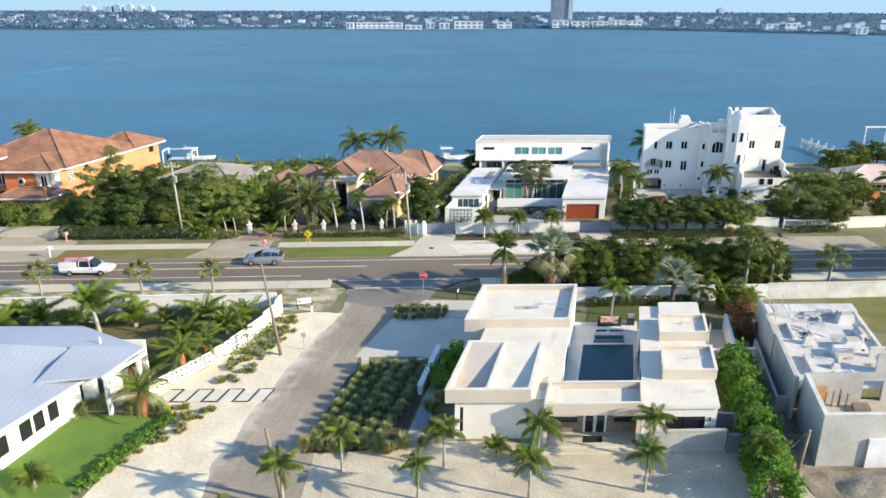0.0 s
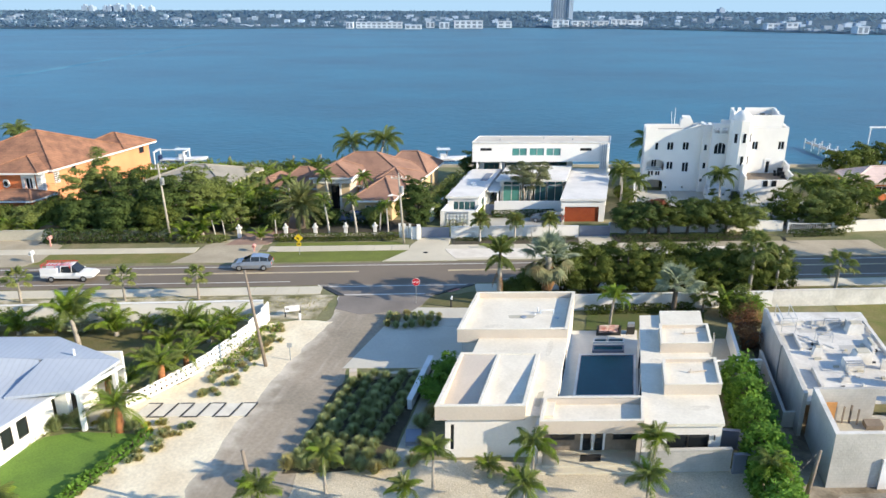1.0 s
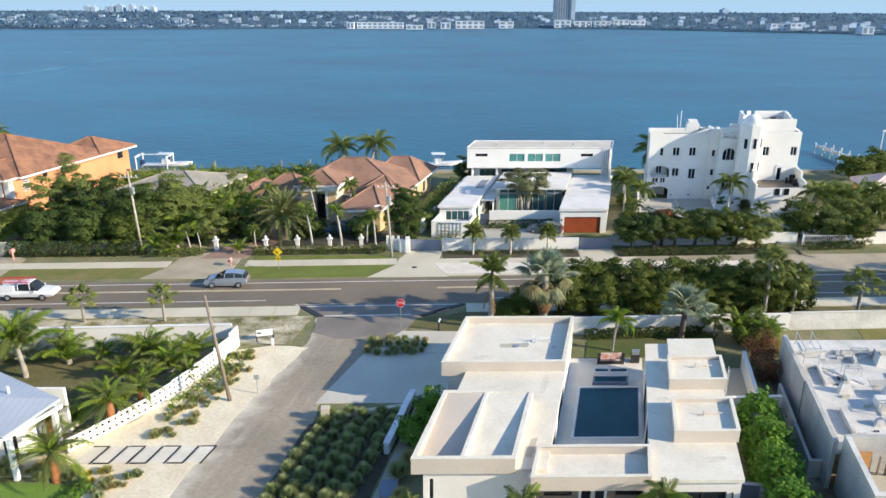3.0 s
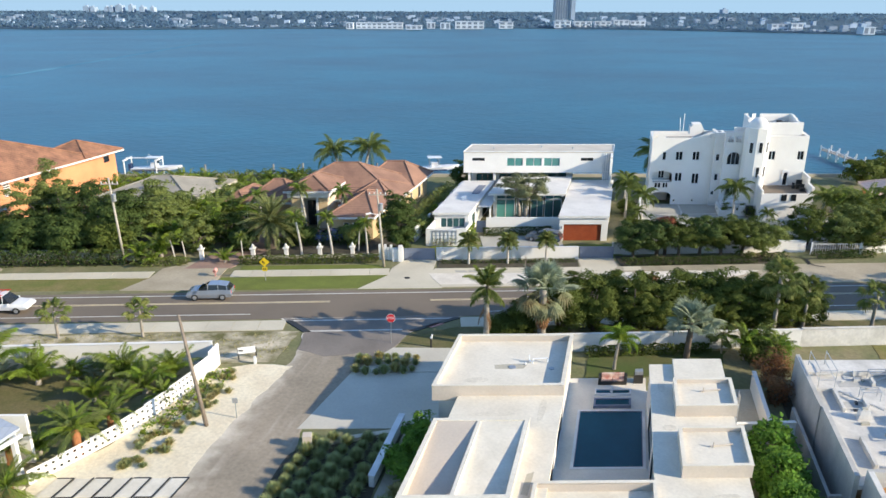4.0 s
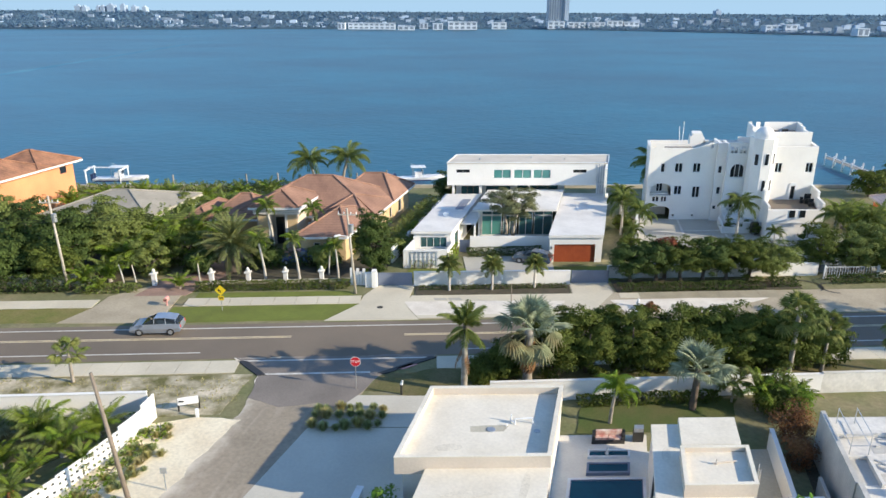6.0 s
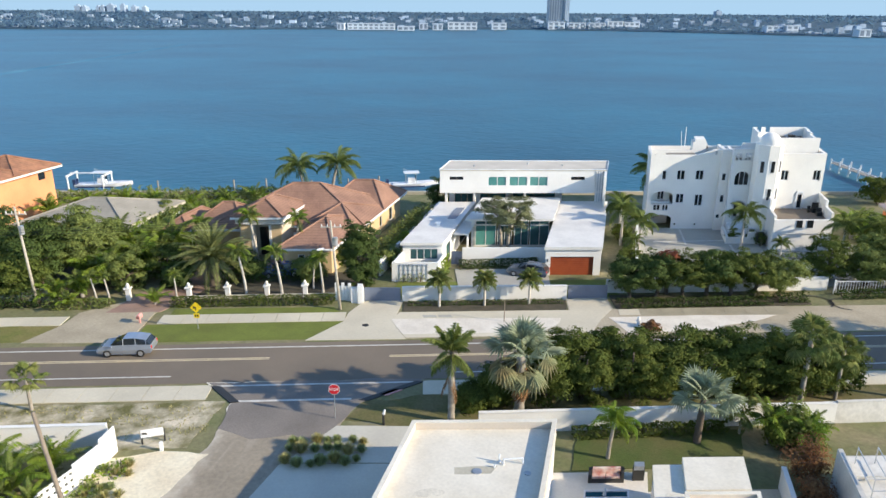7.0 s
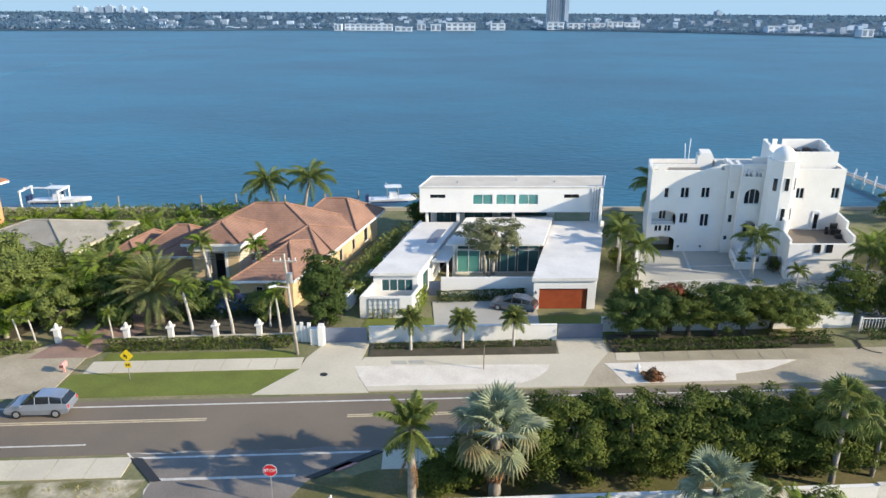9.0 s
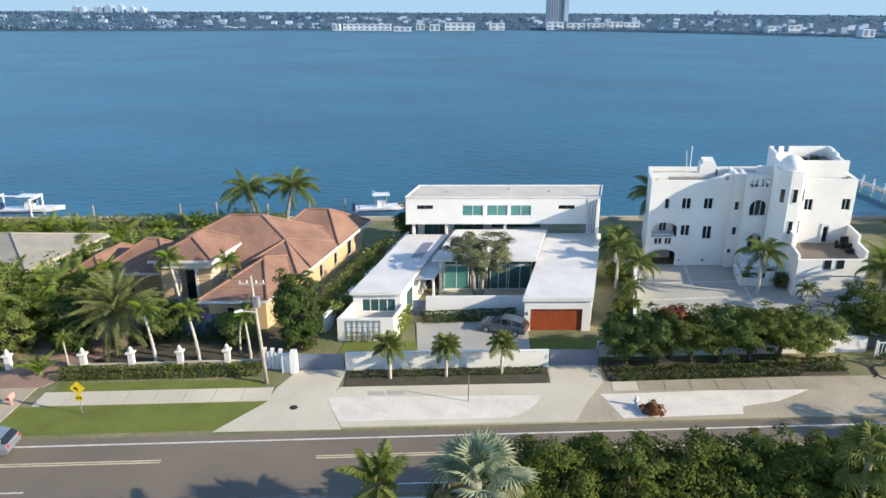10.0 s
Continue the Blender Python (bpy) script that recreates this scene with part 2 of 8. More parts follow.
M["lane_dark"] = mat("grey_lane_asphalt", (0.235, 0.205, 0.175), 0.88, (0.175, 0.152, 0.13), 0.3, 8, 0.25, 0.3)
M["flower"] = mat("yellow_flowers", (0.62, 0.50, 0.06), 0.7, (0.35, 0.34, 0.08), 3, 9, 0.3, 0, island=0.3, leaf=0.25)
# the lane: white sand on its west side gives way to grey dust, with wheel streaks
lm = M["lane"].node_tree
lp, lg = lm.nodes["Principled BSDF"], lm.nodes.new("ShaderNodeNewGeometry")
ld = lm.nodes.new("ShaderNodeVectorMath")
ld.operation = "DOT_PRODUCT"
ld.inputs[1].default_value = (1.0, -0.21, 0.0)
lm.links.new(lg.outputs["Position"], ld.inputs[0])
lx = lm.nodes.new("ShaderNodeSeparateXYZ")
lm.links.new(lg.outputs["Position"], lx.inputs[0])
ly = lm.nodes.new("ShaderNodeMath")
ly.operation = "MULTIPLY"
ly.inputs[1].default_value = 0.09
lm.links.new(lx.outputs[1], ly.inputs[0])
lc = lm.nodes.new("ShaderNodeCombineXYZ")
lm.links.new(ld.outputs["Value"], lc.inputs[0])
lm.links.new(ly.outputs[0], lc.inputs[1])


def lane_mix(noise_scale, amount, low, high, colour, vec):
    t = lm.nodes.new("ShaderNodeTexNoise")
    t.inputs["Scale"].default_value, t.inputs["Detail"].default_value = noise_scale, 6.0
    lm.links.new(vec, t.inputs["Vector"])
    k = lm.nodes.new("ShaderNodeMath")
    k.operation = "MULTIPLY"
    k.inputs[1].default_value = amount
    lm.links.new(t.outputs[0], k.inputs[0])
    src = k.outputs[0]
    if high < -5:
        a = lm.nodes.new("ShaderNodeMath")
        lm.links.new(ld.outputs["Value"], a.inputs[0])
        lm.links.new(src, a.inputs[1])
        src = a.outputs[0]
    r = lm.nodes.new("ShaderNodeMapRange")
    r.interpolation_type = "SMOOTHSTEP"
    r.inputs[1].default_value, r.inputs[2].default_value, r.inputs[3].default_value, r.inputs[4].default_value = low, high, 1.0 if high < -5 else 0.0, 0.0 if high < -5 else 0.6
    lm.links.new(src, r.inputs[0])
    mx = lm.nodes.new("ShaderNodeMix")
    mx.data_type = "RGBA"
    mx.inputs[7].default_value = (*colour, 1)
    lm.links.new(lp.inputs["Base Color"].links[0].from_socket, mx.inputs[6])
    lm.links.new(r.outputs[0], mx.inputs[0])
    lm.links.new(mx.outputs[2], lp.inputs["Base Color"])


lane_mix(1.1, 1.0, 0.5, 0.8, (0.50, 0.43, 0.35), lc.outputs[0])
lane_mix(0.55, 4.5, -22.4, -18.6, (0.74, 0.665, 0.54), lg.outputs["Position"])

# bay water: wind ripples over slow teal and blue patches
wm = mat("bay_water", (0.004, 0.112, 0.176), 0.36, (0.001, 0.058, 0.100), 0.016, 0.11, 0.32, 0, spec=0.44)
wt = wm.node_tree
wp, wg = wt.nodes["Principled BSDF"], wt.nodes.new("ShaderNodeNewGeometry")
wv = wt.nodes.new("ShaderNodeVectorMath")
wv.operation = "MULTIPLY"
wv.inputs[1].default_value = (0.62, 1.0, 1.0)
wt.links.new(wg.outputs["Position"], wv.inputs[0])
wz = wt.nodes.new("ShaderNodeTexNoise")
wz.inputs["Scale"].default_value, wz.inputs["Detail"].default_value = 0.7, 8.0
wt.links.new(wv.outputs[0], wz.inputs["Vector"])
wb = wt.nodes.new("ShaderNodeBump")
wb.inputs["Strength"].default_value, wb.inputs["Distance"].default_value = 0.55, 0.4
wt.links.new(wz.outputs[0], wb.inputs["Height"])
wt.links.new(wb.outputs[0], wp.inputs["Normal"])
for nd in wt.nodes:
    if nd.type == "TEX_NOISE" and nd != wz:
        wt.links.new(wv.outputs[0], nd.inputs["Vector"])

# ---- building blocks ----
K = 0.27  # the lots run at a slant to the road: x = u + K * y
BASE = {}


def W(u, v, z=0.0):
    return (u + K * v, v, z)


def thing(name, x, y, z, label, category, group="", kind=""):
    ob = new(name)
    ob.location = (x, y, z)
    ob.empty_display_size = 0.3
    BASE[ob] = Vector((x, y, z))
    return tagged(ob, label, category, group, kind)


def part(name, bm, material, parent=None, label="", smooth=False):
    """Links a bmesh (in world places) as one mesh under a thing or a part."""
    me = bpy.data.meshes.new(name)
    o = BASE.get(parent, Vector())
    if o.length:
        bmesh.ops.translate(bm, verts=bm.verts, vec=-o)
    if name.endswith("wall") and not smooth:
        bmesh.ops.remove_doubles(bm, verts=bm.verts, dist=0.0005)
    if len(bm.faces) < 20000:
        bmesh.ops.recalc_face_normals(bm, faces=bm.faces)
    bm.to_mesh(me)
    bm.free()
    me.materials.append(M[material])
    if smooth:
        me.polygons.foreach_set("use_smooth", [True] * len(me.polygons))
    ob = new(name, me)
    ob.parent = parent
    BASE[ob] = o
    return tagged(ob, label)


def setting(name, bm, material, label):
    ob = part(name, bm, material)
    return tagged(ob, label, name.split("_")[0], "", "structure")


def hexa(bm, pts):
    v = [bm.verts.new(p) for p in pts]
    for f in ((3, 2, 1, 0), (4, 5, 6, 7), (0, 1, 5, 4), (1, 2, 6, 5), (2, 3, 7, 6), (3, 0, 4, 7)):
        bm.faces.new([v[i] for i in f])
    return v


def bx(bm, u0, u1, v0, v1, z0, z1):
    """A block on the slanted lot lines."""
    hexa(bm, [W(u0, v0, z0), W(u1, v0, z0), W(u1, v1, z0), W(u0, v1, z0), W(u0, v0, z1), W(u1, v0, z1), W(u1, v1, z1), W(u0, v1, z1)])
    return bm


def cb(bm, x0, x1, y0, y1, z0, z1):
    """A square block."""
    hexa(bm, [(x0, y0, z0), (x1, y0, z0), (x1, y1, z0), (x0, y1, z0), (x0, y0, z1), (x1, y0, z1), (x1, y1, z1), (x0, y1, z1)])
    return bm


def bxs(*boxes):
    bm = bmesh.new()
    for b in boxes:
        bx(bm, *b)
    return bm


def cbs(*boxes):
    bm = bmesh.new()
    for b in boxes:
        cb(bm, *b)
    return bm


def slab(points, z0, z1):
    """A flat sheet with thickness over a plan outline."""
    bm = bmesh.new()
    lo = [bm.verts.new((x, y, z0)) for x, y in points]
    hi = [bm.verts.new((x, y, z1)) for x, y in points]
    bm.faces.new(hi)
    bm.faces.new(lo[::-1])
    k = len(points)
    for i in range(k):
        bm.faces.new((lo[i], lo[(i + 1) % k], hi[(i + 1) % k], hi[i]))
    return bm


def tube(bm, p0, p1, r0, r1=None, n=8):
    r1 = r0 if r1 is None else r1
    p0, p1 = Vector(p0), Vector(p1)
    q = (p1 - p0).to_track_quat("Z", "Y")
    rings = []
    for p, r in ((p0, r0), (p1, r1)):
        rings.append([bm.verts.new(p + q @ Vector((r * math.cos(2 * math.pi * i / n), r * math.sin(2 * math.pi * i / n), 0))) for i in range(n)])
    for i in range(n):
        bm.faces.new((rings[0][i], rings[0][(i + 1) % n], rings[1][(i + 1) % n], rings[1][i]))
    bm.faces.new(rings[0][::-1])
    bm.faces.new(rings[1])
    return bm


def facade(bm, u0, u1, v0, v1, z0, z1, holes=(), along="u"):
    """A wall with thickness and real openings (a, b, za, zb); along u, or along v."""
    cut_a = sorted({u0, u1} | {c for h in holes for c in h[:2]}) if along == "u" else sorted({v0, v1} | {c for h in holes for c in h[:2]})
    cut_z = sorted({z0, z1} | {c for h in holes for c in h[2:4]})
    for a, b in zip(cut_a, cut_a[1:]):
        for c, d in zip(cut_z, cut_z[1:]):
            if any(h[0] <= a and b <= h[1] and h[2] <= c and d <= h[3] for h in holes):
                continue
            if along == "u":
                bx(bm, a, b, v0, v1, c, d)
            else:
                bx(bm, u0, u1, a, b, c, d)
    return bm


def upright_ring(a0, a1, b0, b1, z0, z1, t, along):
    """A window frame in one piece: a ring from a0 to a1 and z0 to z1, b0 to b1 deep."""
    bm = bmesh.new()
    rings = []
    for k in (0.0, t):
        for b in (b0, b1):
            pts = ((a0 + k, z0 + k), (a1 - k, z0 + k), (a1 - k, z1 - k), (a0 + k, z1 - k))
            rings.append([bm.verts.new(W(a, b, z) if along == "u" else W(b, a, z)) for a, z in pts])
    f, r, jf, jr = rings
    for i in range(4):
        j = (i + 1) % 4
        for q in ((f[i], f[j], r[j], r[i]), (r[i], r[j], jr[j], jr[i]), (jr[i], jr[j], jf[j], jf[i]), (jf[i], jf[j], f[j], f[i])):
            bm.faces.new(q)
    return bm


def window(parent, u0, u1, v, z0, z1, glass="glass", frame_mat="dark", muntins=1, name="window", thick=0.06):
    """A window in a wall that faces the road: frame, mullions and panes set back in the opening."""
    t = thick
    win = part(name, upright_ring(u0, u1, v, v + 0.12, z0, z1, t, "u"), frame_mat, parent)
    for i in range(1, muntins + 1):
        c = u0 + (u1 - u0) * i / (muntins + 1)
        part("mullion", bxs((c - t / 2, c + t / 2, v + 0.01, v + 0.11, z0 + t, z1 - t)), frame_mat, win)
    for i in range(muntins + 1):
        a, b = u0 + (u1 - u0) * i / (muntins + 1), u0 + (u1 - u0) * (i + 1) / (muntins + 1)
        part("pane", bxs((a + t * 0.9, b - t * 0.9, v + 0.05, v + 0.075, z0 + t * 0.9, z1 - t * 0.9)), glass, win)
    return win


def side_window(parent, u, v0, v1, z0, z1, glass="glass", frame_mat="dark", name="window"):
    t = 0.06
    win = part(name, upright_ring(v0, v1, u - 0.12, u, z0, z1, t, "v"), frame_mat, parent)
    part("pane", bxs((u - 0.07, u - 0.05, v0 + t * 0.9, v1 - t * 0.9, z0 + t * 0.9, z1 - t * 0.9)), glass, win)
    return win


def parapet(bm, u0, u1, v0, v1, z0, z1, t=0.22):
    """A closed ring of wall with mitred corners."""
    rings = []
    for k in (0.0, t):
        for z in (z0, z1):
            rings.append([bm.verts.new(W(u, v, z)) for u, v in ((u0 + k, v0 + k), (u1 - k, v0 + k), (u1 - k, v1 - k), (u0 + k, v1 - k))])
    lo, hi, ilo, ihi = rings
    for i in range(4):
        j = (i + 1) % 4
        for f in ((lo[i], lo[j], hi[j], hi[i]), (hi[i], hi[j], ihi[j], ihi[i]), (ihi[i], ihi[j], ilo[j], ilo[i]), (ilo[i], ilo[j], lo[j], lo[i])):
            bm.faces.new(f)
    return bm


def hip(u0, u1, v0, v1, z0, rise, thick=0.22, ridge="u", inset=None):
    """A hipped roof with a fascia: ridge along u or v; inset: how far the hips run in."""
    bm = bmesh.new()
    s = min(u1 - u0, v1 - v0) / 2 if inset is None else inset
    lo = [bm.verts.new(W(*p, z0 - thick)) for p in ((u0, v0), (u1, v0), (u1, v1), (u0, v1))]
    e = [bm.verts.new(W(*p, z0)) for p in ((u0, v0), (u1, v0), (u1, v1), (u0, v1))]
    cu, cv = (u0 + u1) / 2, (v0 + v1) / 2
    if ridge == "u":
        a, b = bm.verts.new(W(u0 + s, cv, z0 + rise)), bm.verts.new(W(u1 - s - 0.001, cv, z0 + rise))
        fs = ((e[0], e[1], b, a), (e[1], e[2], b), (e[2], e[3], a, b), (e[3], e[0], a))
    else:
        a, b = bm.verts.new(W(cu, v0 + s, z0 + rise)), bm.verts.new(W(cu, v1 - s - 0.001, z0 + rise))
        fs = ((e[0], e[1], a), (e[1], e[2], b, a), (e[2], e[3], b), (e[3], e[0], a, b))
    for f in fs:
        bm.faces.new(f)
    for i in range(4):
        bm.faces.new((lo[i], lo[(i + 1) % 4], e[(i + 1) % 4], e[i]))
    bm.faces.new(lo[::-1])
    return bm, [v.co.copy() for v in e], (a.co.copy(), b.co.copy())


def roof(parent, material, u0, u1, v0, v1, z0, rise, ridge="u", inset=None, fascia="paint", caps=True):
    bm, e, (a, b) = hip(u0, u1, v0, v1, z0, rise, 0.2, ridge, inset)
    r = part("roof", bm, material, parent)
    if caps:
        near = ((e[0], a), (e[3], a), (e[1], b), (e[2], b), (a, b)) if ridge == "u" else ((e[0], a), (e[1], a), (e[2], b), (e[3], b), (a, b))
        for p, q in near:
            cap = bmesh.new()
            tube(cap, p + Vector((0, 0, 0.03)), q + Vector((0, 0, 0.03)), 0.13, n=6)
            part("ridge_cap", cap, material, r)
    f = bmesh.new()
    t = 0.07
    parapet(f, u0 - t, u1 + t, v0 - t, v1 + t, z0 - 0.34, z0 - 0.08, t)
    part("fascia", f, fascia, parent)
    return r


def RY(x, y0):
    return y0 + 0.033 * x


def strip(x0, x1, ya, yb, z0, z1):
    return slab([(x0, RY(x0, ya)), (x1, RY(x1, ya)), (x1, RY(x1, yb)), (x0, RY(x0, yb))], z0, z1)


def ragged(points, amp=0.3, step=0.9, seed=0):
    """The same outline with a loose, worn edge."""
    out = []
    for i, (x0, y0) in enumerate(points):
        x1, y1 = points[(i + 1) % len(points)]
        k = max(1, int(math.hypot(x1 - x0, y1 - y0) / step))
        for j in range(k):
            x, y = x0 + (x1 - x0) * j / k, y0 + (y1 - y0) * j / k
            n = noise.noise_vector(Vector((x * 0.55 + seed, y * 0.55, seed * 3.1)))
            out.append((x + n.x * amp, y + n.y * amp))
    return out


# ---- ground, water, far shore ----
def shore_y(x):
    """Where the far bank stands."""
    return 1010 + 130 * math.sin(x * 0.004 + 1.2) - 0.00045 * max(x - 100, 0) ** 2 + (0.0004 * x * x if x < 0 else 0)


bm = bmesh.new()
xs = [-4500, -2600, -1500] + list(range(-1000, 1001, 50)) + [1500, 2600, 4500]
rows = []
for x in xs:
    sy = shore_y(max(-1000, min(1000, x)))
    prof = [(-260, 0), (60, 0), (137, 0), (139, -0.25), (141, -3.5), (sy - 8, -3.5), (sy, 0.2), (sy + 300, 1.0), (4600, 1.0)]
    rows.append([bm.verts.new((x, y, z)) for y, z in prof])
for a, b in zip(rows, rows[1:]):
    for i in range(len(a) - 1):
        bm.faces.new((a[i], b[i], b[i + 1], a[i + 1]))
setting("ground", bm, "soil", "patchy sandy soil and dry grass ground")
bm = bmesh.new()
q = [bm.verts.new(p) for p in ((-4400, 139.5, -0.9), (4400, 139.5, -0.9), (4400, 1600, -0.9), (-4400, 1600, -0.9))]
bm.faces.new(q)
M["bay"] = wm
M["wake"] = mat("pale_rippled_water", (0.10, 0.26, 0.33), 0.5, (0.035, 0.165, 0.24), 0.05, 0.5, 0.2, 0)
setting("water", bm, "bay", "calm blue bay water with wind ripples")
bm = bmesh.new()
wake = [(-188.5, 330), (-187.5, 360), (-188.5, 445), (-192, 584), (-194, 640), (-189, 640), (-187, 584), (-184.5, 445), (-181.5, 356), (-181, 330)]
bm.faces.new([bm.verts.new((x, y, -0.86)) for x, y in ragged(wake, 1.6, 8, 3)])
setting("water_wake", bm, "wake", "faint pale streak of disturbed water on the bay")
bm = cbs((-140, 160, 139.0, 139.6, -2.5, 0.25))
setting("seawall", bm, "concrete", "low grey concrete seawall along the bay")

# the hazy sky low over the horizon
bm = bmesh.new()
ring = []
for i in range(41):
    a = radians(-52 + 104 * i / 40)
    ring.append([bm.verts.new((4640 * math.sin(a), 4640 * math.cos(a), z)) for z in (-30, 700)])
for a, b in zip(ring, ring[1:]):
    bm.faces.new((a[0], b[0], b[1], a[1]))
hz = bpy.data.materials.new("hazy_sky")
hz.use_nodes = True
hn = hz.node_tree.nodes
hn.remove(hn["Principled BSDF"])
em = hn.new("ShaderNodeEmission")
em.inputs[0].default_value, em.inputs[1].default_value = (0.275, 0.425, 0.575, 1), 1.0
hz.node_tree.links.new(em.outputs[0], hn["Material Output"].inputs[0])
M["haze"] = hz
setting("backdrop", bm, "haze", "pale blue hazy sky beyond the horizon")

# road with its markings
setting("road", strip(-260, 260, 77.4, 84.5, -0.2, 0.02), "asphalt", "worn brownish-grey asphalt road with faded markings")
for i, (x0, x1, ya, yb, mt) in enumerate((
        (-260, 260, 83.55, 83.70, "line"), (-260, -13.8, 78.55, 78.68, "line"), (-9.6, 6.6, 76.78, 76.98, "line"), (9.5, 260, 78.3, 78.43, "line"),
        (-260, -6.4, 81.32, 81.44, "yline"), (-260, -6.4, 81.56, 81.68, "yline"), (3.9, 260, 81.32, 81.44, "yline"), (3.9, 260, 81.56, 81.68, "yline"),
        (-7.7, 1.3, 74.35, 74.6, "line"))):
    setting("road_marking", strip(x0, x1, ya, yb, 0.0, 0.042), mt, "faded painted line on the road")
# the lane that meets it
lane = [(-17.5, 25), (-5.5, 25), (-6.4, 44), (-5.2, 57.5), (-2.3, 66.2), (0.9, 71.2), (1.8, 73.9), (6.4, 77.2), (7, RY(7, 77.45)), (-10.5, RY(-10.5, 77.45)), (-7.8, 74.0), (-7.9, 68.2), (-10.3, 62.6), (-12.6, 52), (-14.6, 42)]
setting("road_lane", slab(ragged(lane, 0.55, 0.7, 1), -0.2, 0.022), "lane", "dusty worn side lane with a sandy edge")
setting("road_mouth", slab(ragged([(-7.8, 70.6), (-5.2, 69.2), (-2.4, 69.9), (-0.6, 68.9), (1.0, 71.4), (2.0, 74.0), (6.4, 77.1), (6.8, RY(6.8, 77.45)), (-10.3, RY(-10.3, 77.45)), (-7.7, 74.0)], 0.3, 0.6, 4), -0.2, 0.03), "lane_dark", "dark asphalt mouth of a side lane")
# near pavement, in slabs
bm = bmesh.new()
for side, x0, x1 in ((0, -120, -9.9), (1, 6.8, 120)):
    n = int((x1 - x0) / 2.4)
    for i in range(n):
        a, b = x0 + (x1 - x0) * i / n, x0 + (x1 - x0) * (i + 1) / n
        hexa(bm, [(a + 0.02, RY(a, 74.85), -0.1), (b - 0.02, RY(b, 74.85), -0.1), (b - 0.02, RY(b, 77.0), -0.1), (a + 0.02, RY(a, 77.0), -0.1),
                  (a + 0.02, RY(a, 74.85), 0.06), (b - 0.02, RY(b, 74.85), 0.06), (b - 0.02, RY(b, 77.0), 0.06), (a + 0.02, RY(a, 77.0), 0.06)])
setting("pavement_near", bm, "drive", "pale concrete pavement slabs beside the road")
for pts, mt in (([(-10.1, 76.55), (-9.3, 76.55), (-7.2, 74.1), (-7.9, 74.0)], "dark"), ([(1.9, 74.3), (2.6, 74.2), (6.9, 77.1), (6.2, 77.2)], "dark"), ([(3.4, 75.05), (4.1, 75.0), (5.2, 75.8), (4.6, 75.95)], "pink")):
    setting("trim_ramp", slab(pts, 0.0, 0.075), mt, "tactile warning strip on a kerb ramp")
# far pavement and verge
bm = bmesh.new()
for x0, x1 in ((-140, -27.5), (-18.6, -0.8)):
    n = int((x1 - x0) / 2.2)
    for i in range(n):
        a, b = x0 + (x1 - x0) * i / n, x0 + (x1 - x0) * (i + 1) / n
        hexa(bm, [(a + 0.02, RY(a, 89.0), -0.1), (b - 0.02, RY(b, 89.0), -0.1), (b - 0.02, RY(b, 91.0), -0.1), (a + 0.02, RY(a, 91.0), -0.1),
                  (a + 0.02, RY(a, 89.0), 0.06), (b - 0.02, RY(b, 89.0), 0.06), (b - 0.02, RY(b, 91.0), 0.06), (a + 0.02, RY(a, 91.0), 0.06)])
setting("pavement_far", bm, "drive", "pale concrete pavement slabs along the far verge")
setting("lawn_verge", slab([(-19.6, 84.4), (-3.6, 85.0), (0.6, 88.9), (-19.4, 88.2)], -0.1, 0.035), "lawn", "green mown verge grass")
setting("lawn_verge_west", slab(ragged([(-140, 80.6), (-45.8, 84.0), (-29.0, 84.6), (-27.0, 88.0), (-140, 85.4)], 0.2), -0.1, 0.035), "dry_lawn", "patchy verge grass by the road")
setting("lawn_strip", slab([(-18.0, 90.55), (-1.6, 91.1), (-2.2, 92.3), (-18.0, 91.9)], -0.1, 0.035), "lawn", "narrow green lawn strip behind the pavement")
setting("driveway_west", slab([(-29.2, 84.4), (-19.8, 84.4), (-19.6, 91.0), (-16.8, 96), (-20.5, 96.5), (-27.0, 91.0), (-27.4, 88)], -0.1, 0.05), "strip", "dull tan concrete driveway apron")
setting("driveway_orange_house", slab([(-60, 82.7), (-46.3, 83.2), (-45.0, 85.0), (-45.2, 91.0), (-48.4, 92.8), (-51.0, 99.5), (-56.0, 99.5), (-56.0, 90.6), (-60, 90.4)], -0.1, 0.045), "strip", "dull tan concrete driveway beside mailboxes")
setting("villa_bed", slab(ragged([(-18.6, 93.6), (-2.4, 94.4), (0.8, 97.4), (2.2, 101.4), (-9.5, 103.6), (-18.6, 101.2)], 0.3), -0.1, 0.055), "mulch", "dark mulched garden bed before a tiled villa")
setting("west_bed", slab(ragged([(-48.6, 91.9), (-29.0, 92.6), (-26.2, 98.0), (-30, 108), (-49, 108)], 0.4), -0.1, 0.05), "mulch", "dark leaf litter under shade trees")
setting("driveway_pavers", slab([(-24.5, 91.0), (-19.2, 91.2), (-13.0, 104), (-6, 104.5), (-6, 107), (-17.5, 106), (-22.5, 97)], -0.1, 0.06), "paver", "reddish brick paver driveway")
setting("driveway_white_house", slab([(-3.9, 84.75), (5.2, 84.95), (3.9, 88.2), (4.7, 94.0), (0.7, 93.8), (-0.6, 90.9), (-0.9, 88.8)], -0.1, 0.05), "drive", "pale concrete driveway apron at a gate")
setting("forecourt", slab([(3.4, 88.9), (5.0, 85.05), (60, 86.7), (60, 92.6), (26.0, 91.6), (26.0, 94.6), (21.6, 94.4), (21.4, 91.4), (4.4, 91.0)], -0.1, 0.045), "strip", "wide tan shell and concrete parking strip")
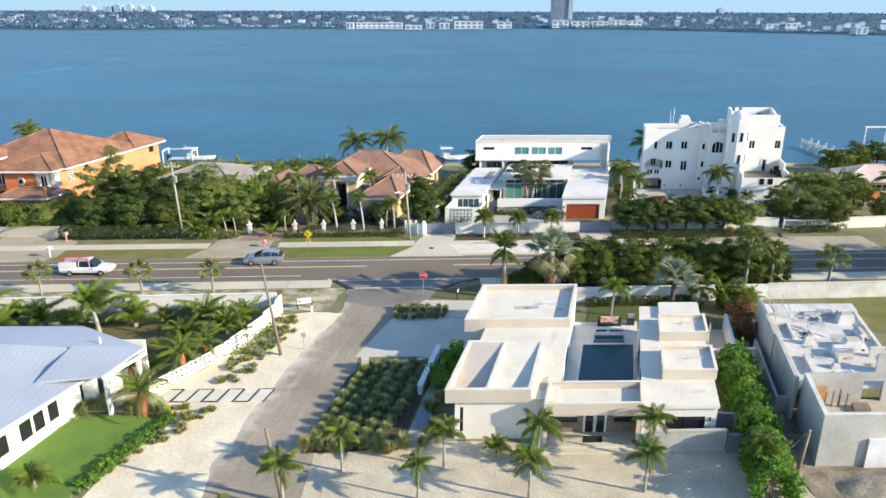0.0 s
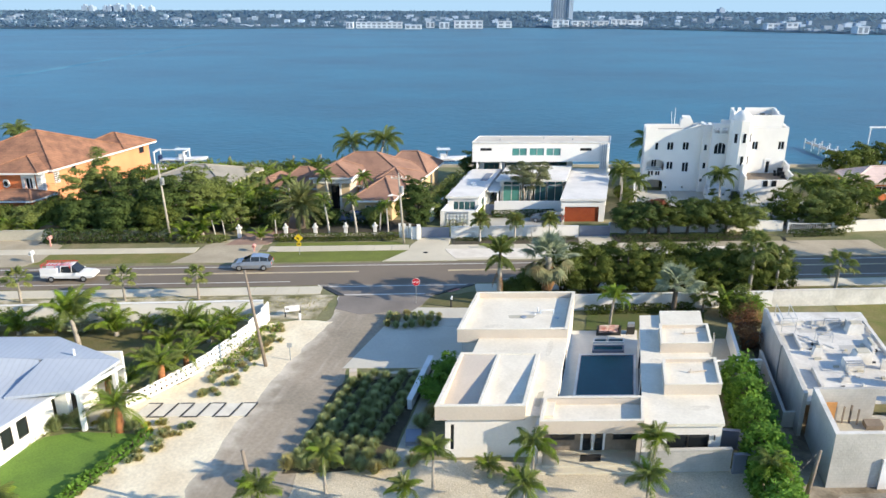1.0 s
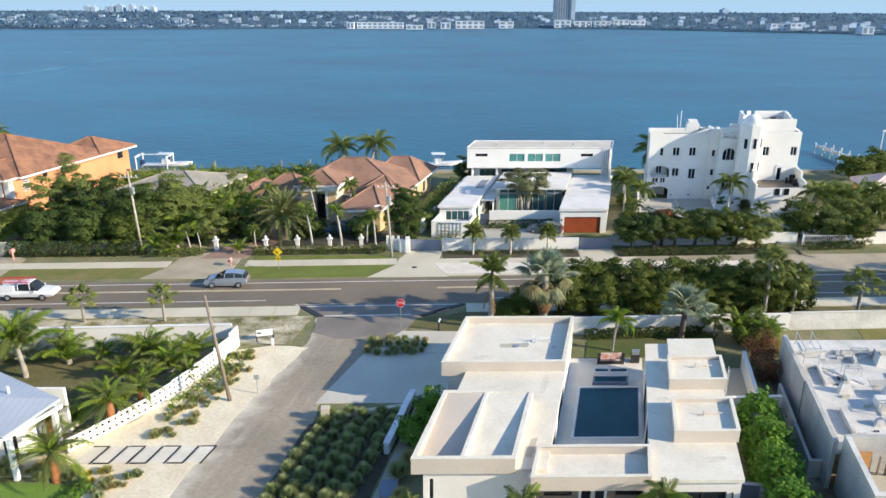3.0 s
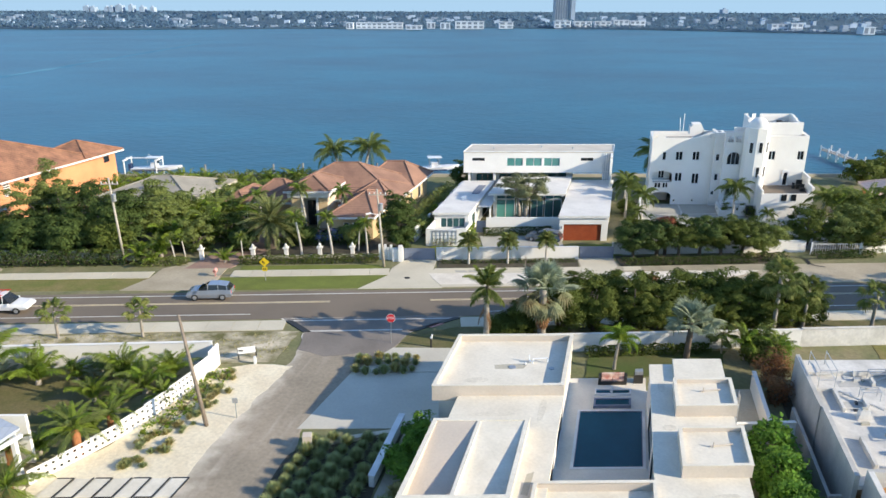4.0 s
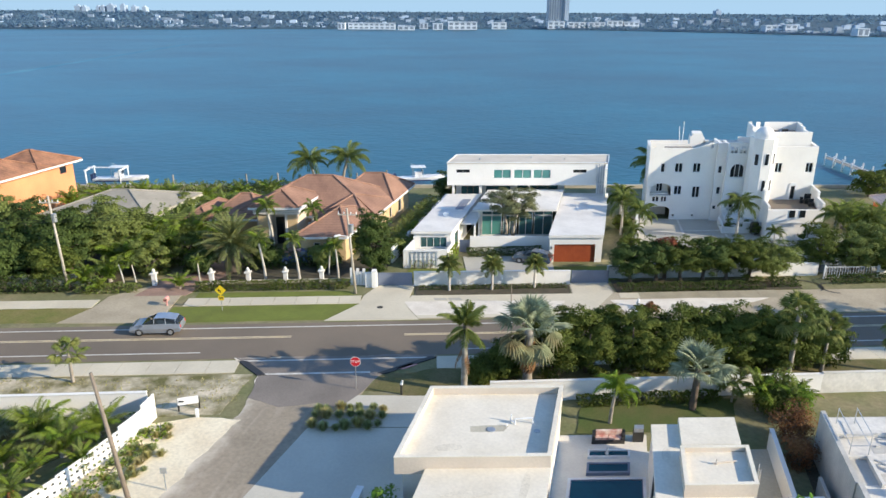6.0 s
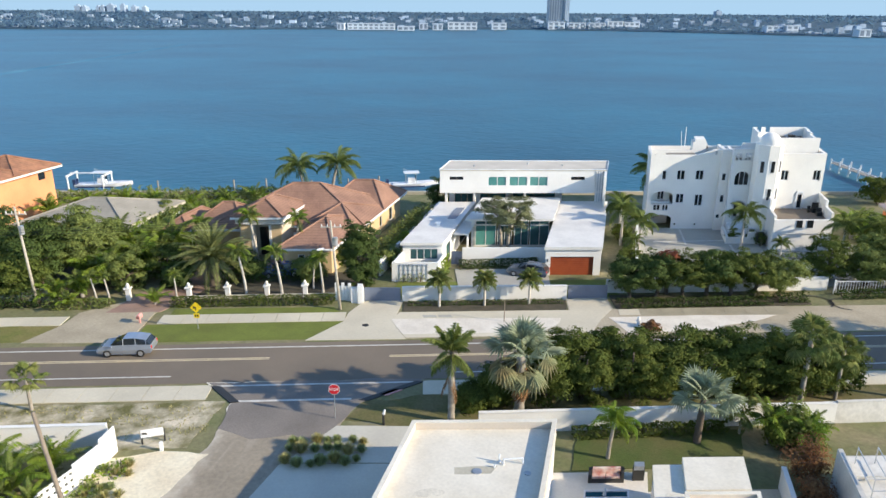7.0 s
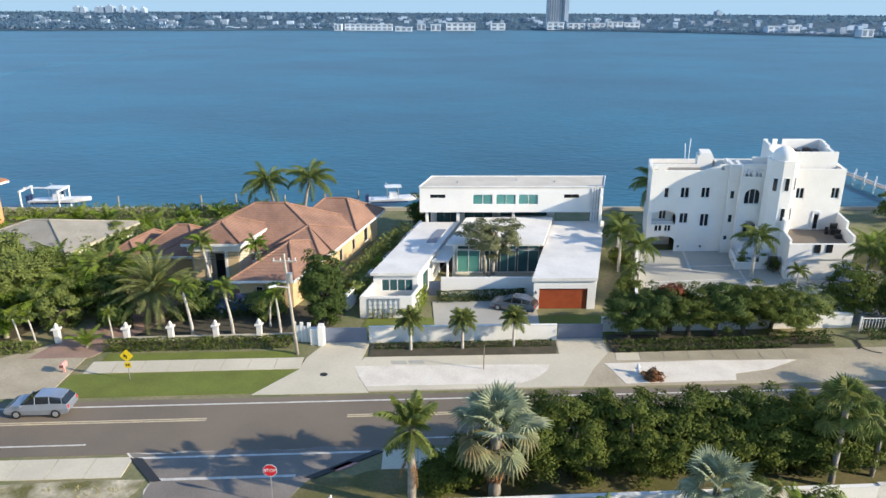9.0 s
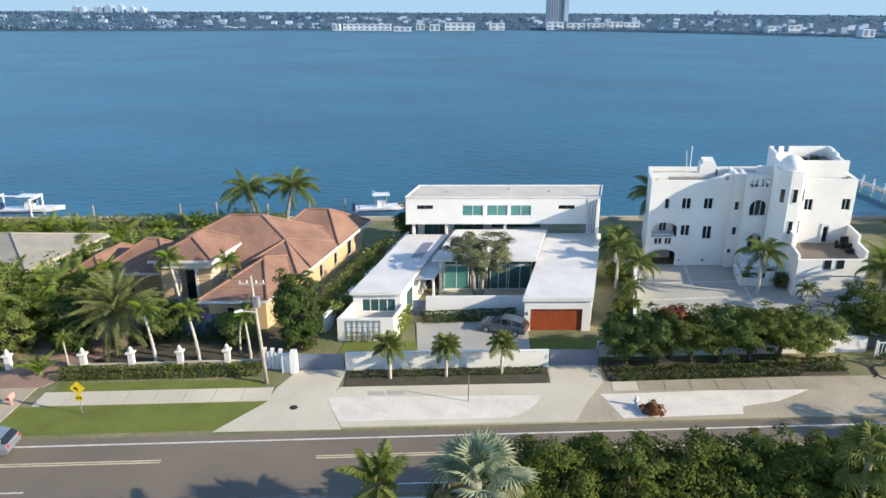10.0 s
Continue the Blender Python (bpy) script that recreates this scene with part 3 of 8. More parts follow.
setting("forecourt_concrete", slab([(3.6, 88.9), (5.2, 85.2), (22.4, 85.75), (24.0, 88.8), (25.8, 91.5), (25.9, 94.5), (21.7, 94.3), (21.5, 91.3), (4.5, 90.9)], -0.1, 0.056), "drive", "pale concrete part of the parking strip")
setting("pavement_patch", slab(ragged([(4.9, 85.9), (17.4, 86.25), (18.8, 87.0), (19.9, 88.3), (20.3, 89.4), (12, 89.4), (3.7, 89.3), (4.2, 87.8)], 0.06, 1.4), -0.1, 0.064), "shell", "bright freshly poured concrete patch")
setting("pavement_patch_east", slab(ragged([(26.0, 86.05), (35.2, 86.5), (35.6, 87.6), (38.6, 88.3), (41.9, 90.0), (34, 89.95), (25.0, 89.5), (25.3, 88.6)], 0.06, 1.4), -0.1, 0.064), "shell", "bright sandy shell patch beside the road")
for i in range(8):
    x0 = 26.2 + i * 2.14
    setting("pavement_slab", slab([(x0 + 0.03, 90.06 + 0.012 * i), (x0 + 2.11, 90.08 + 0.012 * i), (x0 + 2.3, 91.5 + 0.1 * i), (x0 + 0.22, 91.4 + 0.1 * i)], -0.1, 0.066), "old_slab" if i else "drive", "weathered tan pavement slab by a hedge")
setting("hedge_bed", slab([(26.3, 91.5), (43.6, 92.3), (46.8, 92.6), (47.0, 94.6), (26.4, 95.2)], -0.1, 0.058), "mulch", "dark mulched bed under street trees")
setting("gravel_bed", slab([(4.8, 91.0), (21.2, 91.4), (21.5, 93.7), (4.8, 93.4)], -0.1, 0.07), "mulch", "dark planted bed in front of a wall")
setting("front_lawn", slab([(3.2, 94.6), (27.4, 94.9), (27.8, 99.8), (4.0, 99.0)], -0.1, 0.05), "lawn", "green strip of front lawn inside the wall")
setting("court", slab([(10.6, 96.6), (20.6, 96.9), (21.1, 103.4), (10.4, 103.2)], -0.1, 0.07), "driveway_grey", "grey concrete parking court")
setting("castle_court", slab([(30.0, 97.0), (62.0, 98.0), (64, 111), (49, 119.5), (36.5, 119.5)], -0.1, 0.05), "driveway_grey", "grey paved forecourt with pale bands")
for x0, y0, x1, y1 in ((40.5, 112, 42.0, 119), (36.6, 113.2, 47.5, 113.9), (44.6, 104, 46.2, 112), (50, 101, 56, 104.5), (56, 104.5, 52, 108), (35, 108.5, 46, 109.5)):
    dx, dy = x1 - x0, y1 - y0
    k = 0.14 / math.hypot(dx, dy)
    setting("paving_band", slab([(x0 - dy * k, y0 + dx * k), (x0 + dy * k, y0 - dx * k), (x1 + dy * k, y1 - dx * k), (x1 - dy * k, y1 + dx * k)], 0.0, 0.062), "line" if x0 < 47 else "dark", "inlaid paving band in the forecourt")
for cx_, cy_, r_, a0, a1 in ((51.5, 104.3, 2.4, 0, 360), (55.4, 106.4, 2.2, 0, 360), (52.8, 108.6, 2.0, 160, 380), (56.6, 102.6, 2.0, 60, 300), (48.6, 107.2, 2.2, 200, 400), (47.6, 93.3, 1.6, -60, 120), (50.4, 92.6, 1.5, 100, 260), (52.6, 97.6, 2.1, 0, 200)):
    n_ = max(8, int((a1 - a0) / 12))
    arc = [radians(a0 + (a1 - a0) * i / n_) for i in range(n_ + 1)]
    bm = bmesh.new()
    inner = [bm.verts.new((cx_ + (r_ - 0.1) * math.cos(a), cy_ + (r_ - 0.1) * math.sin(a), 0.066)) for a in arc]
    outer = [bm.verts.new((cx_ + (r_ + 0.1) * math.cos(a), cy_ + (r_ + 0.1) * math.sin(a), 0.066)) for a in arc]
    for i in range(n_):
        bm.faces.new((inner[i], inner[i + 1], outer[i + 1], outer[i]))
    setting("paving_band", bm, "dark", "dark curved paving band in the forecourt")
# near side surfaces
setting("sand_verge", slab(ragged([(-18.6, 25), (-11.5, 25), (-13.8, 42), (-11.9, 52), (-9.6, 62.6), (-7.6, 67.6), (-9.4, 67.8), (-14.1, 67), (-15.1, 63.6), (-16.9, 59.0), (-19.3, 54.8), (-21.6, 51.6), (-18.2, 47.6), (-20.6, 41), (-22.5, 25)], 0.5), -0.15, 0.026), "sand", "bright white sand verge beside the lane")
setting("lawn_villa", slab(ragged([(-25.9, 48.0), (-23.5, 48.6), (-19.3, 48.3), (-21.0, 41.2), (-24.5, 30), (-36, 30), (-28.6, 42.4)], 0.25), -0.1, 0.05), "villa_lawn", "bright green clipped lawn")
setting("gravel_court", slab(ragged([(-7.4, 25), (28, 25), (24.6, 43.6), (16, 44.2), (9, 44.6), (2.6, 45.0), (-1.6, 45.2), (-7.0, 43.9)], 0.15), -0.1, 0.03), "gravel", "white shell gravel forecourt")
setting("driveway_pool_house", slab([(-5.6, 58.0), (4.6, 58.0), (6.4, 66.2), (-2.6, 66.3)], -0.1, 0.04), "smooth_drive", "smooth grey concrete driveway")
setting("driveway_apron", slab([(-2.4, 66.4), (6.6, 66.3), (7.5, 70.6), (0.6, 70.8)], -0.1, 0.035), "smooth_drive", "grey shell drive apron beside planting")
setting("garden_bed", slab(ragged([(-8.0, 43.6), (-1.2, 44.0), (2.0, 57.6), (-4.4, 56.2), (-5.6, 55)], 0.2), -0.1, 0.038), "mulch", "dark planting bed with rows of tufts")
setting("garden_path", slab([(-1.0, 44.0), (0.2, 44.2), (3.2, 57.4), (2.1, 57.6)], -0.1, 0.045), "concrete", "narrow grey path beside a house")
setting("back_lawn", slab(ragged([(16.6, 65.4), (28, 65.6), (30, 70.0), (17.8, 69.0)], 0.3), -0.1, 0.05), "shade_lawn", "green back lawn behind the pool house, darkened in colour for shade")
setting("garden_lawn", slab(ragged([(-48, 58), (-22, 58), (-16.5, 66), (-48, 65.5)], 0.4), -0.1, 0.03), "verge", "patchy garden lawn, shade put into its colour")
setting("verge_near", slab(ragged([(-120, 65), (-9.6, 68.2), (-8.2, 74.3), (-120, 70.7)], 0.4), -0.1, 0.02), "sandy_verge", "patchy sandy verge with thin grass")
setting("verge_east", slab(ragged([(1.0, 71.6), (2.2, 74.0), (7.0, 75.0), (60, 76.6), (60, 73.6), (9, 69.6)], 0.4), -0.1, 0.02), "verge", "grass verge, shade put into its colour")
setting("vacant_lot", slab(ragged([(40.6, 62.6), (60, 62.6), (60, 72), (43.8, 71)], 0.4), -0.1, 0.03), "dry_lawn", "dry yellowing grass plot")
M["site_soil"] = mat("trampled_site_soil", (0.13, 0.105, 0.07), 0.95, (0.36, 0.30, 0.22), 0.55, 4, 0.4, 0.7)
setting("spoil_ground", slab(ragged([(25.4, 25), (70, 25), (70, 41.6), (33.4, 41.6), (36, 62), (31.5, 62), (28.2, 50), (25.6, 44)], 0.3), -0.1, 0.022), "site_soil", "bare trampled building-site soil")
# dark slab: the shadow in the trench is put into the floor's colour
setting("trench_floor", slab([W(14.4, 48.7)[:2], W(15.3, 48.7)[:2], W(15.2, 62.4)[:2], W(14.4, 62.4)[:2]], -0.1, 0.035), "mulch", "trench floor beside a block wall, darkened in colour for shade")
bm = bmesh.new()
hs = []
for i in range(15):
    hs.append([bm.verts.new((27.4 + i * 0.62, 37.4 + j * 0.42, 0.0 if i in (0, 14) or j in (0, 9) else max(0.0, 0.95 * math.sin(math.pi * i / 14) * math.sin(math.pi * j / 9) + 0.22 * noise.noise(Vector((i * 0.6, j * 0.6, 3.0)))) + 0.02)) for j in range(10)])
for a, b in zip(hs, hs[1:]):
    for j in range(9):
        bm.faces.new((a[j], b[j], b[j + 1], a[j + 1]))
M["heap"] = mat("pale_sandy_spoil", (0.46, 0.39, 0.29), 0.95, (0.27, 0.22, 0.15), 0.9, 5, 0.4, 0.8)
tagged(part("sand_heap", bm, "heap", None, "", True), "low heap of pale sandy spoil on a building site", "heap")

# walls and fences
def wall_run(name, pts, z, material, label, t=0.2, cap=0.05):
    bm = bmesh.new()
    for (x0, y0), (x1, y1) in zip(pts, pts[1:]):
        d = Vector((x1 - x0, y1 - y0, 0)).normalized()
        n = Vector((-d.y, d.x, 0)) * t / 2
        a, b = Vector((x0, y0, 0)), Vector((x1, y1, 0))
        for k, zz0, zz1 in ((1.0, -0.1, z - 0.06), (1.0 + cap / t * 2, z - 0.06, z)):
            m = n * k
            hexa(bm, [a - m + Vector((0, 0, zz0)), b - m + Vector((0, 0, zz0)), b + m + Vector((0, 0, zz0)), a + m + Vector((0, 0, zz0)),
                      a - m + Vector((0, 0, zz1)), b - m + Vector((0, 0, zz1)), b + m + Vector((0, 0, zz1)), a + m + Vector((0, 0, zz1))])
    return setting(name, bm, material, label)


wall_run("wall_garden_back", [(-60, 66.3), (-36, 67.1), (-14.4, 68.0)], 2.1, "white", "white rendered garden wall")
wall_run("wall_roadside", [(10.8, 69.8), (28.5, 70.5), (37, 70.8)], 1.7, "white", "white rendered boundary wall behind the road")
wall_run("wall_roadside_east", [(37, 70.8), (47.5, 71.2), (80, 72.8)], 1.8, "site_roof", "pale panelled boundary wall by the road")
wall_run("wall_white_house_front", [(4.6, 93.9), (21.7, 94.2)], 1.6, "white", "long white boundary wall")
wall_run("wall_castle_front", [(26.2, 95.9), (50.5, 96.7)], 1.5, "white", "white boundary wall behind trees")
wall_run("wall_castle_east", [(57, 96.0), (66, 97.0)], 1.6, "white", "white boundary wall with a gap for a gate")
wall_run("wall_white_house_side", [W(-25.4, 101)[:2], W(-25.2, 127)[:2]], 1.8, "white", "long white side wall")
wall_run("wall_castle_side", [W(3.6, 101)[:2], W(3.9, 119)[:2]], 1.8, "white", "white side wall of a forecourt")
wall_run("wall_far_west", [(-75, 92.5), (-30, 94.0)], 1.4, "concrete", "grey boundary wall half hidden by planting")
setting("patio", slab([(24.4, 56.0), (27.4, 56.1), (29.4, 63.2), (26.3, 63.2)], -0.1, 0.06), "concrete", "plain grey paved side patio")
wall_run("wall_patio", [(27.5, 56.1), (29.5, 63.4)], 1.6, "cream_white", "cream patio wall beside a house")
wall_run("wall_patio_back", [(24.4, 55.8), (29.2, 56.0)], 1.7, "white", "white cross wall by a hedge")


# ---- the pool house ----
def pool_house():
    h = thing("pool_house", *W(0, 52), "low cream stucco courtyard house with flat parapet roofs and a pool", "house")
    # left wing: hollow walls and its low roof
    bm = bmesh.new()
    facade(bm, -9.4, -3.0, 45.3, 45.55, 0, 3.1, [(-9.05, -8.8, 0.6, 2.6)])
    facade(bm, -9.4, -9.15, 45.55, 57.2, 0, 3.1, [(48.0, 49.4, 0.1, 2.2)], "v")
    facade(bm, -2.45, -2.2, 47.4, 64.7, 0, 3.1, [(49, 51.6, 0.1, 2.4), (53, 57.5, 0.1, 2.4)], "v")
    bx(bm, -10.9, -2.45, 64.45, 64.7, 0, 3.1)
    bx(bm, -10.9, -10.65, 57.2, 64.45, 0, 3.1)
    bx(bm, -10.65, -9.15, 57.2, 57.4, 0, 3.1)
    bx(bm, -3.2, -3.0, 44.4, 47.4, 0, 3.1)
    part("wall", bm, "cream_white", h)
    part("window", bxs((-9.05, -8.8, 45.4, 45.5, 0.6, 2.6)), "glass", h)
    for a, b in ((49, 51.6), (53, 57.5)):
        side_window(h, -2.28, a, b, 0.1, 2.4, "deep_glass", "dark", "sliding_door")
    low = part("roof", bxs((-9.5, -2.15, 45.2, 57.0, 3.1, 3.3), (-10.9, -2.15, 57.0, 64.75, 3.1, 3.25)), "cream_roof", h)
    part("stain", slab([W(-3.6, 46.4)[:2], W(-3.2, 46.3)[:2], W(-3.1, 48.4)[:2], W(-3.5, 48.2)[:2]], 3.30, 3.306), "concrete", low)
    # raised boxes on the left wing: garage roof and living-room roof
    for (u0, u1, v0, v1), top in (((-11.3, -2.2, 56.9, 64.95), 4.1), ((-10.05, -4.0, 45.1, 52.8), 4.1)):
        box = part("raised_roof", parapet(bmesh.new(), u0, u1, v0, v1, 2.95 if v0 > 50 else 3.05, top, 0.26), "stucco", h)
        part("coping", parapet(bmesh.new(), u0 - 0.03, u1 + 0.03, v0 - 0.03, v1 + 0.03, top, top + 0.035, 0.30), "cream_roof", box)
        part("roof_deck", bxs((u0 + 0.26, u1 - 0.26, v0 + 0.26, v1 - 0.26, 3.28, 3.6 if v0 > 50 else 3.36)), "cream_roof", box)
        if v0 < 50:
            part("roof_divider", bxs((-7.25, -7.02, 45.36, 52.54, 3.36, 4.12)), "cream_roof", box)
            for name, a, b, zf, mt in (("sloped_deck", -9.79, -7.25, 3.37, "stucco"), ("white_deck", -7.02, -4.26, 3.55, "cream_roof")):
                deck = bmesh.new()
                hexa(deck, [W(a, 45.36, 3.3), W(b, 45.36, 3.3), W(b, 52.54, 3.3), W(a, 52.54, 3.3), W(a, 45.36, zf), W(b, 45.36, zf), W(b, 52.54, 4.09), W(a, 52.54, 4.09)])
                part(name, deck, mt, box)
    # roof plumbing on the garage
    for (a, b) in (((-4.9, 61.0, 3.6), (-4.9, 61.0, 4.0)), ((-4.9, 61.0, 4.0), (-3.8, 61.1, 4.0)), ((-3.8, 61.1, 4.0), (-3.8, 61.1, 3.6)), ((-5.2, 61.3, 3.6), (-5.2, 61.3, 4.15)), ((-5.4, 60.8, 3.6), (-5.4, 60.8, 3.8)), ((-5.2, 61.3, 3.7), (-4.9, 61.0, 3.7))):
        pipe = bmesh.new()
        tube(pipe, W(*a), W(*b), 0.05, n=6)
        part("roof_pipe", pipe, "paint", h)
    for u, v, r in ((-6.3, 60.4, 0.28), (-3.4, 60.2, 0.2)):
        drain = bmesh.new()
        tube(drain, W(u, v, 3.6), W(u, v, 3.65), r, n=12)
        part("roof_drain", drain, "steel", h)
    stain = slab(ragged([W(-7.6, 60.3)[:2], W(-5.6, 60.2)[:2], W(-5.3, 60.9)[:2], W(-7.8, 60.9)[:2]], 0.2, 0.3, 5), 3.598, 3.606)
    part("water_stain", stain, "concrete", h)
    # front entry: canopy with its parapet, recessed glass doors
    can = part("canopy", bxs((-2.95, 3.95, 44.1, 44.3, 2.6, 3.55), (-2.95, 3.95, 46.95, 47.2, 2.6, 3.5), (-2.95, -2.75, 44.3, 46.95, 2.6, 3.55), (3.75, 3.95, 44.3, 46.95, 2.6, 3.55), (-2.75, 3.75, 44.3, 46.95, 2.75, 2.9)), "stucco", h)
    part("roof_deck", bxs((-2.75, 3.75, 44.3, 46.95, 2.9, 3.05)), "cream_roof", can)
    part("coping", parapet(bmesh.new(), -2.98, 3.98, 44.07, 47.23, 3.55, 3.58, 0.24), "cream_roof", can)
    bm = bmesh.new()
    facade(bm, -2.95, 3.95, 45.6, 45.8, 0, 2.6, [(-2.3, -0.6, 1.1, 2.3), (-0.2, 1.5, 0.05, 2.45), (2.0, 3.6, 1.1, 2.3)])
    part("entry_wall", bm, "wood", h, "brown panelled entry wall")
    d = window(h, -0.2, 1.5, 45.62, 0.05, 2.45, "glass", "paint", 1, "entry_door", 0.16)
    part("door_handle", bxs((0.5, 0.55, 45.5, 45.6, 0.9, 1.3), (0.75, 0.8, 45.5, 45.6, 0.9, 1.3)), "steel", d)
    for a, b in ((-2.3, -0.6), (2.0, 3.6)):
        wn_ = window(h, a, b, 45.62, 1.1, 2.3, "glass", "dark", 0)
        part("shelf", bxs((a, b, 45.55, 45.62, 1.6, 1.85)), "paint", wn_)
    for u in (-2.8, 3.75):
        part("column", bxs((u - 0.15, u + 0.15, 44.2, 44.5, 0, 2.6)), "stucco", h)
    part("step", bxs((-3.0, 4.0, 43.3, 45.6, 0.0, 0.16), (-2.6, 3.6, 43.9, 45.6, 0.16, 0.28)), "drive", h)
    part("doormat", bxs((-0.1, 1.3, 44.3, 45.1, 0.28, 0.30)), "black", h)
    # right wing
    bm = bmesh.new()
    facade(bm, 3.95, 9.2, 44.2, 44.45, 0, 3.1, [(5.6, 8.4, 1.2, 2.4)])
    facade(bm, 3.95, 4.2, 47.2, 61.0, 0, 3.1, [(48, 52, 0.1, 2.5), (53, 57.5, 0.1, 2.5)], "v")
    bx(bm, 3.95, 4.2, 44.45, 47.2, 0, 3.1)
    bx(bm, 8.95, 9.2, 44.45, 61.0, 0, 3.1)
    bx(bm, 3.95, 9.2, 61.0, 61.25, 0, 3.1)
    part("wall", bm, "cream_white", h)
    window(h, 5.6, 8.4, 44.25, 1.2, 2.4, "glass", "dark", 1)
    for a, b in ((48, 52), (53, 57.5)):
        side_window(h, 4.1, a, b, 0.1, 2.5, "deep_glass", "dark", "sliding_door")
    part("roof", bxs((3.85, 9.3, 44.05, 61.3, 3.1, 3.32)), "cream_roof", h)
    part("roof_step", bxs((5.6, 9.25, 58.6, 61.6, 3.32, 3.62)), "cream_roof", h)
    part("wall_lamp", bxs((8.7, 8.78, 44.05, 44.2, 2.05, 2.35)), "dark", h)
    for v0, v1 in ((47.7, 51.7), (54.1, 57.7)):
        box = part("equipment_screen", parapet(bmesh.new(), 5.4, 9.45, v0, v1, 3.32, 4.15, 0.2), "stucco", h)
        part("coping", parapet(bmesh.new(), 5.37, 9.48, v0 - 0.03, v1 + 0.03, 4.15, 4.18, 0.24), "cream_roof", box)
        ac = bmesh.new()
        tube(ac, W(7.4, v0 + 2.2, 3.8), W(7.4, v0 + 2.2, 4.2), 0.045, n=6)
        tube(ac, W(7.2, v0 + 2.2, 3.94), W(8.6, v0 + 2.4, 3.94), 0.045, n=6)
        part("pipework", ac, "stucco", box)
        part("screen_deck", bxs((5.6, 9.25, v0 + 0.2, v1 - 0.2, 3.32, 3.86)), "cream_roof", box)
    lad = bmesh.new()
    for v in (55.2, 55.7):
        tube(lad, W(9.75, v, 1.6), W(9.75, v, 4.3), 0.03, n=5)
    for i in range(7):
        tube(lad, W(9.75, 55.2, 1.9 + i * 0.35), W(9.75, 55.7, 1.9 + i * 0.35), 0.025, n=5)
    part("roof_ladder", lad, "steel", h)
    # weather stains and ponding marks on the flat roofs
    for i, (u, v, ru, rv, z) in enumerate(((-3.4, 55.0, 0.25, 1.6, 3.305), (-6.6, 54.6, 1.5, 0.3, 3.305), (5.0, 52.9, 0.5, 0.35, 3.325), (7.8, 46.0, 0.9, 0.3, 3.325), (4.7, 58.0, 0.3, 0.8, 3.325), (-8.6, 58.6, 0.9, 0.35, 3.605), (1.6, 45.2, 1.4, 0.25, 3.055))):
        oval = [W(u + ru * math.cos(a * 0.7), v + rv * math.sin(a * 0.7))[:2] for a in range(9)]
        part("roof_stain", slab(ragged(oval, 0.15, 0.3, 6 + i), z - 0.01, z + 0.001), "stain", h)
    # side shutters and bins on the left
    part("side_shutter", bxs((-9.5, -9.42, 48.0, 49.4, 0.1, 2.2)), "gate", h)
    return h


pool_house()
setting("pool_deck", bxs((-2.2, -1.1, 47.2, 65.0, -0.1, 0.10), (-1.1, 3.65, 47.2, 53.15, -0.1, 0.10), (-1.1, 3.65, 60.05, 65.0, -0.1, 0.10), (3.65, 3.95, 47.2, 65.0, -0.1, 0.10), (3.95, 9.2, 61.3, 63.0, -0.1, 0.09)), "deck", "pale travertine pool deck")
pool = thing("swimming_pool", *W(1.3, 56.6), "dark blue rectangular swimming pool in a stone deck", "pool")
part("basin", bxs((-1.1, 3.65, 53.15, 60.05, -1.4, -1.2), (-1.1, -1.0, 53.15, 60.05, -1.2, 0.06), (3.55, 3.65, 53.15, 60.05, -1.2, 0.06), (-1.0, 3.55, 53.15, 53.25, -1.2, 0.06), (-1.0, 3.55, 59.95, 60.05, -1.2, 0.06)), "gate", pool)
part("pool_water", bxs((-1.0, 3.55, 53.25, 59.95, -0.2, 0.05)), "pool", pool)
part("coping", parapet(bmesh.new(), -1.25, 3.8, 53.0, 60.2, 0.10, 0.13, 0.2), "paint", pool)
spa = thing("spa_pool", *W(1.3, 61.5), "small raised spa with dark water steps", "pool")
part("spa_shell", parapet(bmesh.new(), -0.1, 2.75, 60.4, 61.5, 0.1, 0.35, 0.15), "gate", spa)
part("spa_water", bxs((0.05, 2.6, 60.55, 61.35, 0.1, 0.28)), "pool", spa)
fire = thing("water_feature", *W(1.3, 62.6), "low dark water trough with a pale bubbler", "fountain")
part("trough", parapet(bmesh.new(), -0.1, 2.75, 62.2, 63.0, 0.1, 0.3, 0.12), "paint", fire)
part("trough_water", bxs((0.02, 2.63, 62.32, 62.88, 0.1, 0.22)), "pool", fire)
bb = bmesh.new()
tube(bb, W(1.2, 62.6, 0.1), W(1.2, 62.6, 0.75), 0.14, 0.05, 8)
part("bubbler", bb, "paint", fire)
sofa = thing("outdoor_sofa", *W(1.2, 64.3), "dark wicker outdoor sofa with reddish cushions", "sofa")
part("frame", bxs((0.1, 2.4, 63.9, 64.7, 0.1, 0.4), (0.1, 0.3, 63.9, 64.7, 0.4, 0.75), (2.2, 2.4, 63.9, 64.7, 0.4, 0.75), (0.3, 2.2, 64.5, 64.7, 0.4, 0.8)), "dark", sofa)
part("cushion", bxs((0.35, 1.2, 63.95, 64.45, 0.4, 0.55)), "sofa", sofa)
part("cushion", bxs((1.25, 2.15, 63.95, 64.45, 0.4, 0.55)), "sofa", sofa)
part("back_cushion", bxs((0.35, 2.15, 64.3, 64.52, 0.55, 0.9)), "sofa", sofa)
grill = thing("grill", *W(3.3, 64.4), "dark barbecue grill with steel lid on the deck", "grill")
part("cart", bxs((2.95, 3.7, 64.1, 64.7, 0.1, 0.85)), "dark", grill)
